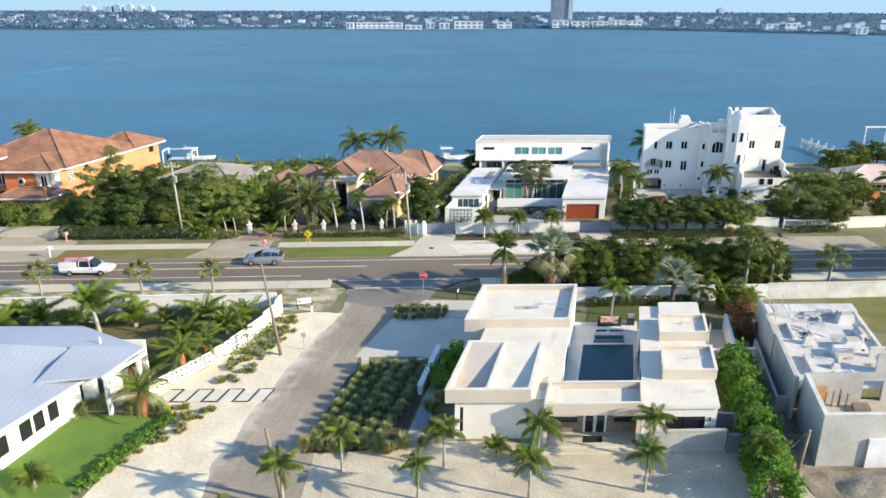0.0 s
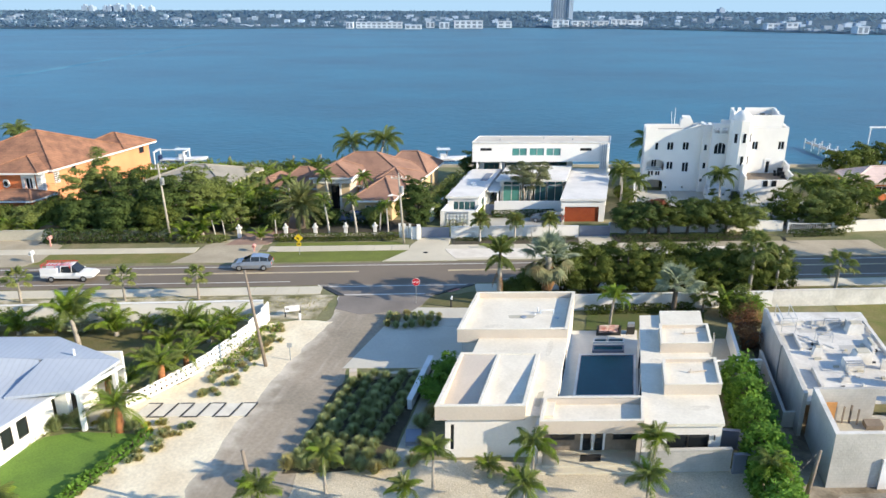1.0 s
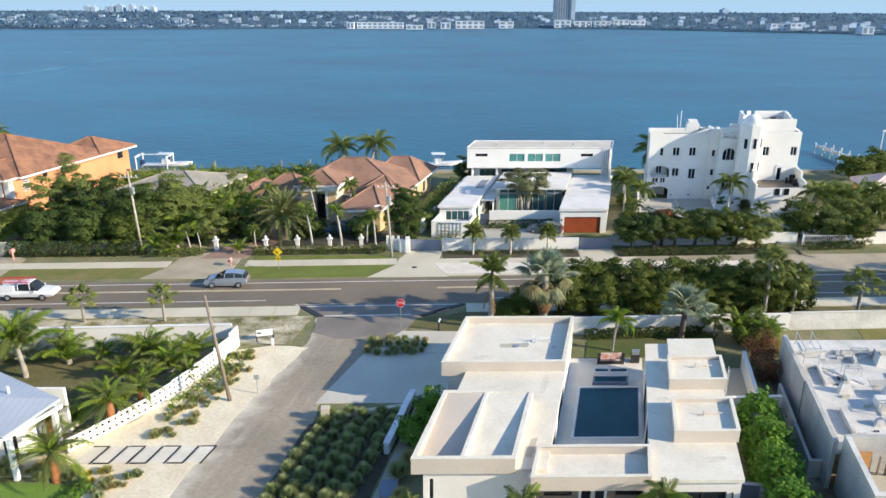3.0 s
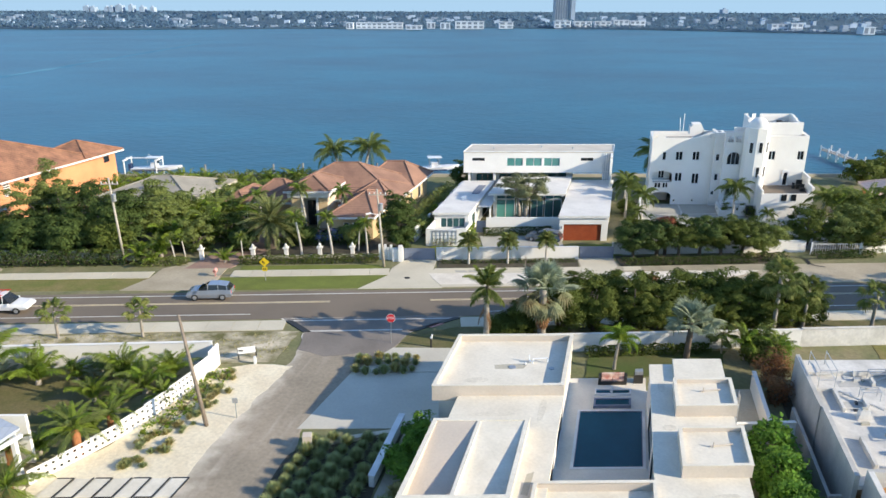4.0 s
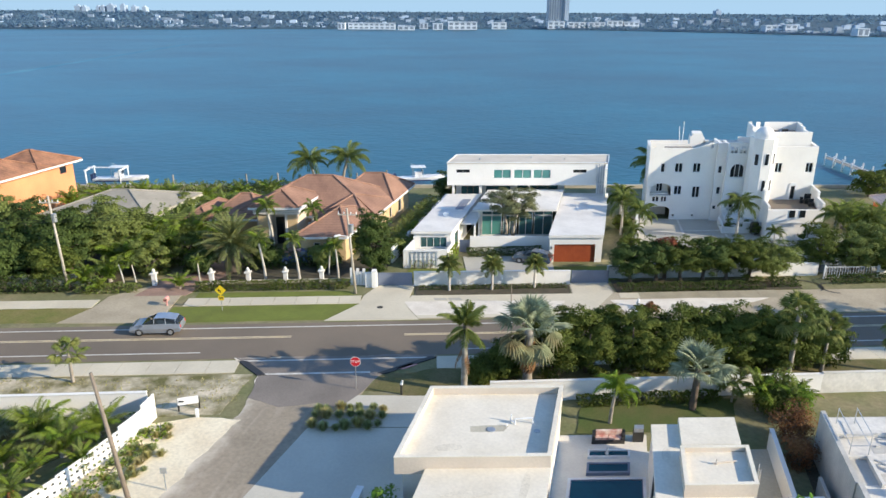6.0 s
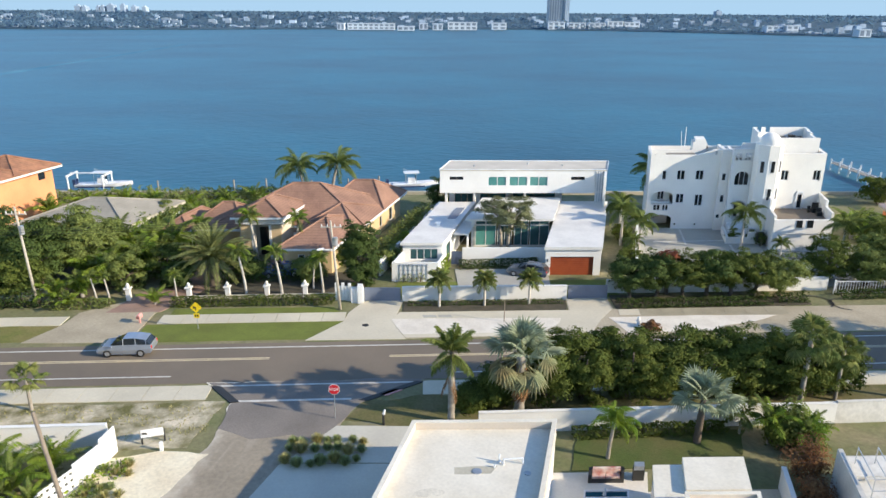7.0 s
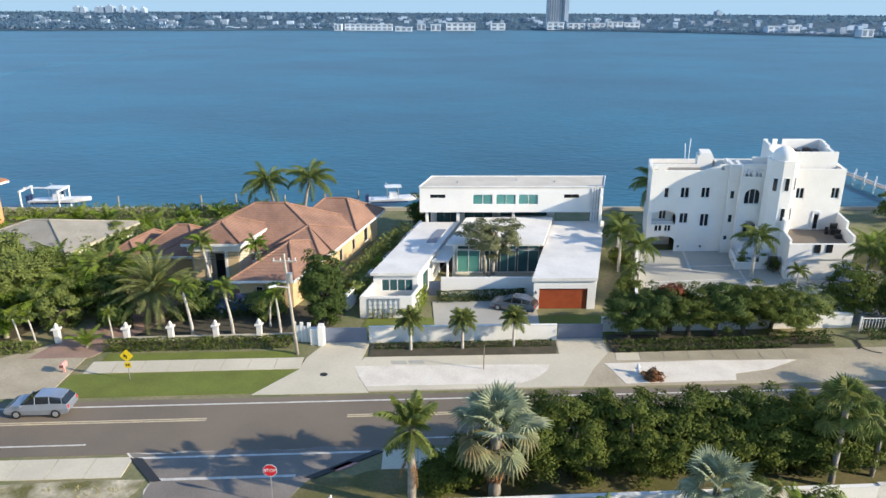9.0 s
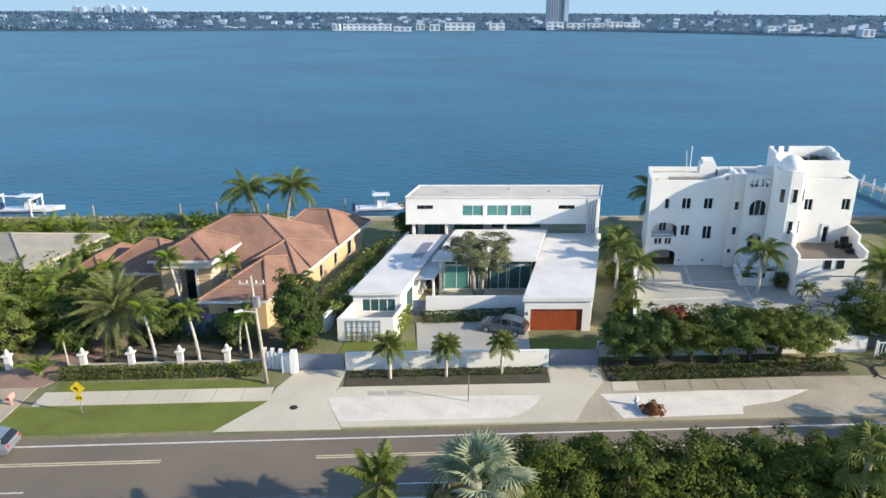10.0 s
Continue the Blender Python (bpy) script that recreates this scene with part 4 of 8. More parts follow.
part("lid", bxs((3.0, 3.65, 64.15, 64.65, 0.85, 1.15)), "steel", grill)

# planter walls at the front
wall_run("wall_planter", [(16.3, 43.5), (21.7, 43.6)], 1.75, "block", "grey block planter wall stained by water")
wall_run("wall_planter_side", [(21.75, 43.3), (23.1, 43.35), (23.3, 46.0), (21.9, 46.2)], 1.5, "gate", "blue-grey painted low wall")
wall_run("wall_low_drive", [(0.25, 51.4), (1.9, 58.6)], 0.9, "paint", "long low pale wall beside a drive", 0.35)
wall_run("wall_pillar", [(-4.75, 55.65), (-4.15, 55.7)], 1.1, "stucco", "square cream gate pillar", 0.5)
wall_run("wall_kerb_drive", [(-4.0, 55.9), (1.6, 57.3)], 0.35, "drive", "low pale kerb wall beside planting", 0.3)
setting("bench_slab", cbs((0.1, 1.2, 46.6, 48.2, 0.0, 0.4)), "gate", "blue-grey raised slab beside planting")


# ---- the white modern house ----
def white_house():
    h = thing("modern_house", *W(-12, 112), "white flat-roofed modern house with a long raised upper floor", "house")
    up = bmesh.new()
    facade(up, -23.7, -2.3, 121.0, 121.25, 4.6, 7.7, [(-22.4, -20.5, 6.45, 6.9), (-17.1, -14.6, 5.6, 6.9), (-14.2, -11.7, 5.6, 6.9), (-11.4, -8.9, 5.6, 6.9), (-5.7, -3.8, 6.45, 6.9)])
    bx(up, -23.7, -23.45, 121.25, 126.6, 4.6, 7.7)
    bx(up, -23.7, -1.0, 126.6, 126.85, 4.6, 7.7)
    bx(up, -23.45, -1.1, 121.25, 126.6, 4.6, 4.8)
    part("upper_wall", up, "white", h)
    top = part("upper_roof", bxs((-23.75, -0.75, 120.95, 126.9, 7.7, 7.85)), "house_roof", h)
    part("roof_edge", parapet(bmesh.new(), -23.78, -0.72, 120.92, 126.93, 7.85, 7.95, 0.12), "paint", top)
    for u, v in ((-19.5, 123.2), (-12.2, 124.6), (-7.2, 123.5)):
        b = bmesh.new()
        tube(b, W(u, v, 7.85), W(u, v, 8.1), 0.13, n=8)
        part("roof_vent", b, "steel", top)
    for a, b in ((-17.1, -14.6), (-14.2, -11.7), (-11.4, -8.9)):
        window(h, a, b, 121.05, 5.6, 6.9, "green_glass", "paint", 1)
    for a, b in ((-22.4, -20.5), (-5.7, -3.8)):
        window(h, a, b, 121.05, 6.45, 6.9, "glass", "dark", 1)
    # fin wall and louvred stair glazing
    part("fin_wall", bxs((-1.1, -0.8, 117.6, 126.85, 0, 7.7)), "white", h)
    part("stair_glass", bxs((-2.25, -1.1, 121.3, 121.4, 3.3, 7.7)), "metal_roof", h)
    for i in range(4):
        part("louvre", bxs((-2.25 + i * 0.33, -2.02 + i * 0.33, 120.9, 121.3, 3.3, 7.7)), "paint", h)
    # under the raised floor
    bm = bmesh.new()
    facade(bm, -23.0, -7.0, 123.5, 123.7, 0, 4.6, [(-22.2, -19.6, 0.3, 3.9), (-18.6, -15.0, 0.3, 3.9), (-14, -8, 3.4, 4.3)])
    part("rear_wall", bm, "white", h)
    window(h, -22.2, -19.6, 123.55, 0.3, 3.9, "deep_glass", "dark", 2)
    window(h, -18.6, -15.0, 123.55, 0.3, 3.9, "deep_glass", "dark", 2)
    window(h, -14, -8, 123.55, 3.4, 4.3, "deep_glass", "dark", 3)
    for u in (-22.9, -19.0, -12.0):
        part("column", bxs((u - 0.15, u + 0.15, 121.3, 121.6, 0, 4.6)), "white", h)
    # left wing with its courtyard wall
    bm = bmesh.new()
    facade(bm, -23.4, -18.9, 103.0, 103.2, 0, 3.1, [(-22.6, -19.4, 1.3, 2.6)])
    bx(bm, -23.4, -23.2, 103.2, 120.5, 0, 3.1)
    facade(bm, -19.1, -18.9, 103.2, 120.5, 0, 3.1, [(105, 107, 0.1, 2.4), (112, 116, 0.1, 2.4)], "v")
    part("wall", bm, "white", h)
    window(h, -22.6, -19.4, 103.05, 1.3, 2.6, "deep_glass", "paint", 3)
    side_window(h, -18.95, 105, 107, 0.1, 2.4, "deep_glass", "dark")
    side_window(h, -18.95, 112, 116, 0.1, 2.4, "deep_glass", "dark")
    lw = part("roof", bxs((-23.6, -18.7, 102.7, 120.8, 3.1, 3.4)), "white_roof", h)
    part("skylight", bxs((-20.6, -19.5, 112.5, 117.5, 3.4, 3.48)), "gate", lw)
    part("roof_unit", bxs((-21.4, -20.8, 109.5, 110.1, 3.4, 3.75)), "paint", lw)
    part("courtyard_wall", bxs((-23.5, -18.4, 99.3, 99.5, 0, 2.25), (-23.5, -23.3, 99.5, 103.0, 0, 2.25), (-18.6, -18.4, 99.5, 103.0, 0, 2.25)), "white", h)
    tr = part("trellis", bxs((-22.65, -19.55, 99.2, 99.28, 2.0, 2.05)), "gate", h)
    for i in range(7):
        part("upright", bxs((-22.6 + i * 0.5, -22.57 + i * 0.5, 99.22, 99.27, 0.2, 2.0)), "gate", tr)
    for j in range(4):
        part("rail", bxs((-22.6, -19.6, 99.2, 99.218, 0.5 + j * 0.45, 0.53 + j * 0.45)), "gate", tr)
    part("walkway_roof", bxs((-18.7, -16.9, 107.6, 115.5, 2.75, 2.95)), "white_roof", h)
    part("walkway_post", bxs((-17.1, -16.9, 107.7, 107.9, 0, 2.75)), "white", h)
    # middle pavilion of glass
    bm = bmesh.new()
    bx(bm, -17.0, -7.4, 111.4, 111.6, 0, 0.2)
    bx(bm, -17.0, -16.8, 111.6, 120.5, 0, 3.7)
    part("pavilion_wall", bm, "white", h)
    for a, b in ((-16.8, -14.2), (-14.0, -12.2), (-11.9, -10.1), (-9.9, -7.5)):
        window(h, a, b, 111.42, 0.2, 2.85, "green_glass" if a < -14 else "deep_glass", "paint", 1)
        window(h, a, b, 111.42, 2.95, 3.7, "deep_glass", "paint", 1)
    part("roof", bxs((-17.8, -6.9, 110.2, 120.8, 3.75, 4.0)), "white_roof", h)
    part("pavilion_post", bxs((-17.1, -16.85, 110.5, 110.75, 0, 3.75)), "white", h)
    part("terrace", bxs((-17.0, -6.9, 104.8, 111.3, 0.0, 0.15)), "drive", h)
    part("terrace_wall", bxs((-16.9, -6.9, 104.5, 104.75, 0, 2.2)), "white", h)
    part("gate_panel", bxs((-18.3, -16.95, 105.0, 105.1, 0, 1.6)), "gate", h)
    # garage wing
    bm = bmesh.new()
    facade(bm, -6.8, -0.55, 101.2, 101.45, 0, 3.1, [(-6.25, -1.35, 0.0, 2.25)])
    bx(bm, -6.8, -6.55, 101.45, 118.0, 0, 3.1)
    bx(bm, -0.8, -0.55, 101.45, 117.6, 0, 3.1)
    part("garage_wall", bm, "white", h)
    gd = part("garage_door", bxs((-6.22, -1.38, 101.4, 101.44, 0.02, 2.23)), "red_door", h, "closed red cedar board garage door")
    for i in range(9):
        part("board", bxs((-6.2, -1.4, 101.36, 101.4, 0.03 + i * 0.245, 0.265 + i * 0.245)), "red_door", gd)
    gr = part("roof", bxs((-6.95, -0.4, 101.0, 121.0, 3.1, 3.45)), "white_roof", h)
    part("wall_lamp", bxs((-6.6, -6.48, 101.1, 101.2, 1.7, 2.0)), "dark", h)
    return h


white_house()


def gate(name, x0, x1, y, label):
    g = thing(name, (x0 + x1) / 2, y, 0, label, "gate")
    n = 12
    for i in range(n):
        z = 0.12 + i * 0.115
        part("slat", cbs((x0 + 0.1, x1 - 0.1, y - 0.02, y + 0.02, z, z + 0.108)), "gate", g)
    part("gate_frame", cbs((x0, x0 + 0.1, y - 0.05, y + 0.05, 0.05, 1.55), (x1 - 0.1, x1, y - 0.05, y + 0.05, 0.05, 1.55), (x0 + 0.1, x1 - 0.1, y - 0.05, y + 0.05, 1.5, 1.55)), "gate", g)
    return g


gate("driveway_gate", 0.75, 4.45, 93.75, "closed blue-grey slatted driveway gate between walls")
gate("driveway_gate", 21.85, 25.95, 94.3, "closed blue-grey slatted gate at a garage drive")
bm = cbs(*[(-2.3 + i * 0.34, -2.0 + i * 0.34, 94.2 - i * 0.06, 94.4 - i * 0.06, 0, 1.9 - (i % 2) * 0.35) for i in range(5)], (-0.6, 0.7, 93.4, 93.9, 0, 1.6), (0.1, 0.6, 93.2, 94.0, 0, 1.9))
setting("wall_gate_pier", bm, "white", "stepped white gate piers and wall")


# ---- the white castle-like house ----
def arch_fill(bm, u0, u1, v0, v1, zs, zt, n=10):
    """The masonry over a round-headed opening: spring at zs, crown at zt, wall above to zt + 0.02."""
    c, r = (u0 + u1) / 2, (u1 - u0) / 2
    for i in range(n):
        a, b = math.pi * i / n, math.pi * (i + 1) / n
        ua, ub = c - r * math.cos(a), c - r * math.cos(b)
        za, zb = zs + (zt - zs) * math.sin(a), zs + (zt - zs) * math.sin(b)
        t = zt + 0.02
        hexa(bm, [W(ua, v0, za), W(ub, v0, zb), W(ub, v1, zb), W(ua, v1, za), W(ua, v0, t), W(ub, v0, t), W(ub, v1, t), W(ua, v1, t)])


def castle():
    h = thing("castle_house", *W(14, 120), "tall white castle-like stucco house with a domed turret", "house")
    # long west block; its front parapet is high at the corner, low before the roof terrace, then ramps up
    w1 = [(6.7, 7.3, 6.9, 8.2), (8.7, 9.8, 6.9, 8.25), (11.25, 12.35, 6.9, 8.25), (8.9, 10.0, 3.65, 5.0), (11.5, 12.6, 3.25, 4.9), (5.5, 8.5, 3.55, 5.35), (5.9, 6.9, 2.6, 3.45), (7.15, 8.0, 2.6, 3.45), (5.5, 8.6, 0.0, 2.05), (9.0, 9.3, 0.5, 0.8), (11.8, 12.1, 0.5, 0.8)]
    bm = bmesh.new()
    facade(bm, 5.0, 14.4, 119.1, 119.5, 0, 10.3, w1)
    arch_fill(bm, 5.5, 8.5, 119.1, 119.5, 4.5, 5.33)
    arch_fill(bm, 5.5, 8.6, 119.1, 119.5, 1.4, 2.03)
    facade(bm, 5.0, 6.6, 119.1, 119.5, 10.3, 11.05, [(5.3, 5.7, 10.35, 10.8)])
    facade(bm, 13.2, 14.4, 119.1, 119.5, 10.3, 11.05, [(13.4, 13.85, 10.35, 10.9)])
    hexa(bm, [W(11.3, 119.1, 10.3), W(13.2, 119.1, 10.3), W(13.2, 119.5, 10.3), W(11.3, 119.5, 10.3), W(11.3, 119.1, 10.33), W(13.2, 119.1, 10.95), W(13.2, 119.5, 10.95), W(11.3, 119.5, 10.33)])
    bx(bm, 5.0, 5.4, 119.5, 124.3, 0, 10.1)
    bx(bm, 5.0, 5.4, 124.3, 131.0, 0, 9.4)
    bx(bm, 5.4, 25.0, 130.6, 131.0, 0, 9.4)
    part("west_wall", bm, "white", h)
    for a, b, c, d in w1[:5] + w1[6:8]:
        window(h, a, b, 119.25, c, d, "glass", "paint", 1 if b - a > 0.7 else 0, thick=0.08)
    part("balcony_back", bxs((5.45, 8.2, 120.5, 120.6, 3.6, 5.9), (5.45, 8.2, 119.5, 120.5, 3.62, 3.8)), "white", h)
    window(h, 6.4, 7.3, 120.35, 3.9, 5.3, "glass", "paint", 1)
    part("carport_back", bxs((5.45, 8.2, 122.0, 122.1, 0, 2.4)), "white", h)
    tw = part("roof_terrace", bxs((5.4, 14.4, 119.5, 124.0, 9.25, 9.45)), "concrete", h)
    part("terrace_bench", bxs((7.2, 11.2, 122.6, 123.2, 9.45, 9.85)), "dock", tw)
    part("back_parapet", bxs((5.4, 10.9, 124.0, 124.3, 8.9, 10.1), (12.9, 19.6, 124.0, 124.3, 8.9, 10.6)), "white", tw)
    head = bmesh.new()
    bx(head, 10.9, 11.2, 124.0, 126.4, 8.9, 11.2)
    bx(head, 11.2, 12.6, 124.0, 126.4, 8.9, 11.6)
    hexa(head, [W(12.6, 124.0, 8.9), W(13.1, 124.0, 8.9), W(13.1, 126.4, 8.9), W(12.6, 126.4, 8.9), W(12.6, 124.0, 11.6), W(13.1, 124.0, 10.7), W(13.1, 126.4, 10.7), W(12.6, 126.4, 11.6)])
    part("stair_head", head, "white", tw)
    part("rear_roof", bxs((5.4, 19.6, 124.3, 130.6, 8.7, 8.9)), "driveway_grey", h)
    # stair column and centre bay
    bm = bmesh.new()
    facade(bm, 14.4, 15.7, 118.4, 118.8, 0, 11.2, [(14.75, 15.3, 6.95, 8.0), (14.85, 15.4, 3.95, 5.0), (14.6, 15.1, 1.7, 2.3)])
    bx(bm, 14.4, 14.8, 118.8, 121.0, 0, 11.2)
    bx(bm, 15.3, 15.7, 118.8, 121.0, 0, 11.2)
    facade(bm, 15.7, 19.0, 117.2, 117.6, 0, 11.5, [(16.3, 18.2, 6.6, 8.55), (16.5, 18.2, 1.9, 4.6), (16.05, 16.9, 10.0, 10.9), (17.3, 18.1, 10.0, 10.95)])
    arch_fill(bm, 16.3, 18.2, 117.2, 117.6, 7.6, 8.53)
    arch_fill(bm, 16.5, 18.2, 117.2, 117.6, 3.7, 4.58)
    bx(bm, 15.7, 16.0, 117.6, 121.0, 0, 10.9)
    for a, b in ((16.05, 16.9), (17.3, 18.1)):
        bx(bm, (a + b) / 2 - 0.09, (a + b) / 2 + 0.09, 117.28, 117.5, 10.0, 10.9)
        bx(bm, a, b, 117.3, 117.48, 10.36, 10.5)
    part("centre_wall", bm, "white", h)
    part("centre_roof", bxs((14.8, 20, 118.8, 124, 10.1, 10.3)), "white_roof", h)
    window(h, 14.75, 15.3, 118.5, 6.95, 8.0, "glass", "paint", 0)
    window(h, 14.85, 15.4, 118.5, 3.95, 5.0, "glass", "paint", 0)
    window(h, 14.6, 15.1, 118.5, 1.7, 2.3, "glass", "paint", 0)
    window(h, 16.3, 18.2, 117.45, 6.6, 8.5, "glass", "paint", 2, "arched_window")
    part("arch_recess", bxs((16.2, 18.1, 118.6, 118.7, 1.8, 4.7), (16.2, 18.1, 117.6, 118.6, 1.8, 1.9)), "white", h)
    window(h, 16.9, 17.5, 118.48, 1.95, 3.9, "glass", "paint", 0, "glass_door")
    for i in range(4):
        part("entry_step", bxs((16.0 - i * 0.1, 19.6, 114.4 - i * 0.45, 117.2, 0.0, 1.5 - i * 0.36)), "paint", h)
    part("entry_rail_wall", bxs((15.4, 15.7, 112.6, 117.2, 0, 1.0), (15.4, 18.2, 112.4, 112.7, 0, 0.9)), "white", h)
    # octagonal turret with dome
    cx, cy = 51.4, 116.0
    bm = bmesh.new()
    n, r = 8, 1.72
    ring = [(cx + r * math.cos(2 * math.pi * (i + 0.5) / n), cy + r * math.sin(2 * math.pi * (i + 0.5) / n)) for i in range(n)]
    lo = [bm.verts.new((x, y, 0)) for x, y in ring]
    hi = [bm.verts.new((x, y, 12.4)) for x, y in ring]
    for i in range(n):
        bm.faces.new((lo[i], lo[(i + 1) % n], hi[(i + 1) % n], hi[i]))
    bm.faces.new(hi)
    tur = part("turret", bm, "white", h)
    bm = bmesh.new()
    bmesh.ops.create_uvsphere(bm, u_segments=20, v_segments=10, radius=1.36, matrix=Matrix.Translation((cx, cy, 12.4)) @ Matrix.Diagonal((1, 1, 1.08, 1)))
    bmesh.ops.bisect_plane(bm, geom=bm.verts[:] + bm.edges[:] + bm.faces[:], plane_co=(0, 0, 12.38), plane_no=(0, 0, -1), clear_outer=True)
    part("dome", bm, "white", tur, smooth=True)
    for i in (4, 5, 6):
        (x0, y0), (x1, y1) = ring[i], ring[(i + 1) % n]
        c = Vector(((x0 + x1) / 2, (y0 + y1) / 2, 0))
        nrm = Vector((c.x - cx, c.y - cy, 0)).normalized()
        ang = math.atan2(nrm.y, nrm.x)
        for zc in ((9.7, 6.1) if i != 4 else (9.6,)):
            b = bmesh.new()
            bmesh.ops.create_cube(b, size=1, matrix=Matrix.Translation(c + Vector((0, 0, zc))) @ Matrix.Rotation(ang, 4, "Z") @ Matrix.Diagonal((0.1, 0.6, 1.6, 1)))
            wf = part("turret_window", b, "paint", tur)
            b = bmesh.new()
            bmesh.ops.create_cube(b, size=1, matrix=Matrix.Translation(c + nrm * 0.045 + Vector((0, 0, zc))) @ Matrix.Rotation(ang, 4, "Z") @ Matrix.Diagonal((0.03, 0.46, 1.46, 1)))
            part("pane", b, "glass", wf)
    # east block
    bm = bmesh.new()
    facade(bm, 20.6, 27.9, 116.4, 116.8, 0, 11.05, [(22.25, 23.25, 7.5, 8.85), (26.5, 27.5, 7.5, 8.85), (24.9, 25.5, 3.75, 5.6)])
    bx(bm, 27.5, 27.9, 116.8, 131.0, 0, 11.05)
    bx(bm, 20.6, 21.0, 118.8, 127.0, 0, 11.1)
    part("east_wall", bm, "white", h)
    window(h, 22.25, 23.25, 116.55, 7.5, 8.85, "glass", "paint", 1, thick=0.08)
    window(h, 26.5, 27.5, 116.55, 7.5, 8.85, "glass", "paint", 1, thick=0.08)
    window(h, 24.9, 25.5, 116.55, 3.75, 5.6, "glass", "dark", 0, "terrace_door")
    part("door_surround", bxs((24.65, 24.9, 116.3, 116.4, 3.7, 5.8), (25.5, 25.75, 116.3, 116.4, 3.7, 5.8), (24.75, 25.65, 116.3, 116.4, 5.8, 6.05)), "paint", h)
    part("east_roof", bxs((21.0, 27.5, 116.8, 130.6, 9.7, 9.9)), "driveway_grey", h)
    for u0, u1, v0, v1, top in ((19.6, 27.3, 118.6, 118.95, 12.7), (22.7, 27.3, 126.65, 127.0, 12.85), (19.6, 22.7, 126.65, 127.0, 12.15), (19.6, 19.95, 118.95, 122.5, 12.3), (19.6, 19.95, 122.5, 126.65, 12.8),
                                (26.95, 27.3, 118.95, 120.9, 12.2), (26.95, 27.3, 120.9, 122.8, 12.45), (26.95, 27.3, 122.8, 124.7, 12.7), (26.95, 27.3, 124.7, 126.65, 12.85)):
        part("tower_parapet", bxs((u0, u1, v0, v1, 9.9, top)), "white", h)
    for u in (19.6, 20.85, 22.1):
        part("merlon", bxs((u, u + 0.6, 126.65, 127.0, 12.15, 12.85)), "white", h)
    part("tower_roof", bxs((19.95, 26.95, 118.95, 126.65, 11.1, 11.3)), "white_roof", h)
    for a, b, c, d, e in ((22.6, 24.2, 124.9, 125.9, 11.75), (24.5, 25.3, 124.6, 125.4, 12.1), (25.5, 26.5, 123.0, 125.8, 11.8)):
        part("roof_furniture", bxs((a, b, c, d, 11.3, e)), "dark", h)
    for b in ((17.4, 19.6, 121.0, 121.4, 9.6, 11.6), (14.4, 14.8, 121.0, 124.0, 8.7, 10.9), (18.7, 19.0, 117.6, 118.6, 9.9, 12.2)):
        part("stair_parapet", bxs(b), "white", h)
    # garage terrace
    bm = bmesh.new()
    facade(bm, 20.6, 28.0, 109.2, 109.5, 0, 4.2, [(21.2, 27.4, 0.0, 2.4)])
    bx(bm, 20.6, 20.9, 109.5, 116.4, 0, 4.6)
    bx(bm, 27.7, 28.0, 109.5, 116.4, 0, 5.0)
    bx(bm, 20.6, 20.9, 113.0, 116.4, 4.6, 5.8)
    bx(bm, 27.7, 28.0, 112.5, 116.4, 5.0, 5.8)
    bx(bm, 18.2, 20.6, 112.4, 112.7, 0, 1.6)
    part("terrace_wall", bm, "white", h)
    part("terrace_floor", bxs((20.9, 27.7, 109.5, 116.4, 3.5, 3.7)), "asphalt", h)
    gd = part("garage_door", bxs((21.22, 27.38, 109.4, 109.45, 0.02, 2.38)), "white", h, "closed white sectional garage door")
    for i in range(6):
        part("panel", bxs((21.25, 27.35, 109.36, 109.4, 0.03 + i * 0.39, 0.40 + i * 0.39)), "white", gd)
    for u in (23.4, 24.75):
        part("planter_slot", bxs((u, u + 0.75, 109.14, 109.18, 3.2, 4.15)), "glass", h)
    for a, b, c, d, e in ((26.0, 26.4, 114.4, 114.8, 4.5), (26.6, 27.5, 114.2, 115.0, 4.9), (26.8, 27.5, 112.6, 113.4, 4.6)):
        part("terrace_chair", bxs((a, b, c, d, 3.7, 3.7 + (e - 3.7) * 0.5), (a, b, d - 0.12, d, 3.7, e)), "dark", h)
    part("air_unit", bxs((19.2, 20.2, 111.6, 112.4, 0.6, 1.7)), "dark", h)
    mast = bmesh.new()
    tube(mast, W(10.2, 128.5, 8.9), W(10.2, 128.5, 12.6), 0.06, n=5)
    tube(mast, W(9.8, 128.2, 8.9), W(9.5, 128.2, 12.0), 0.05, n=5)
    part("mast", mast, "paint", h)
    return h


castle()


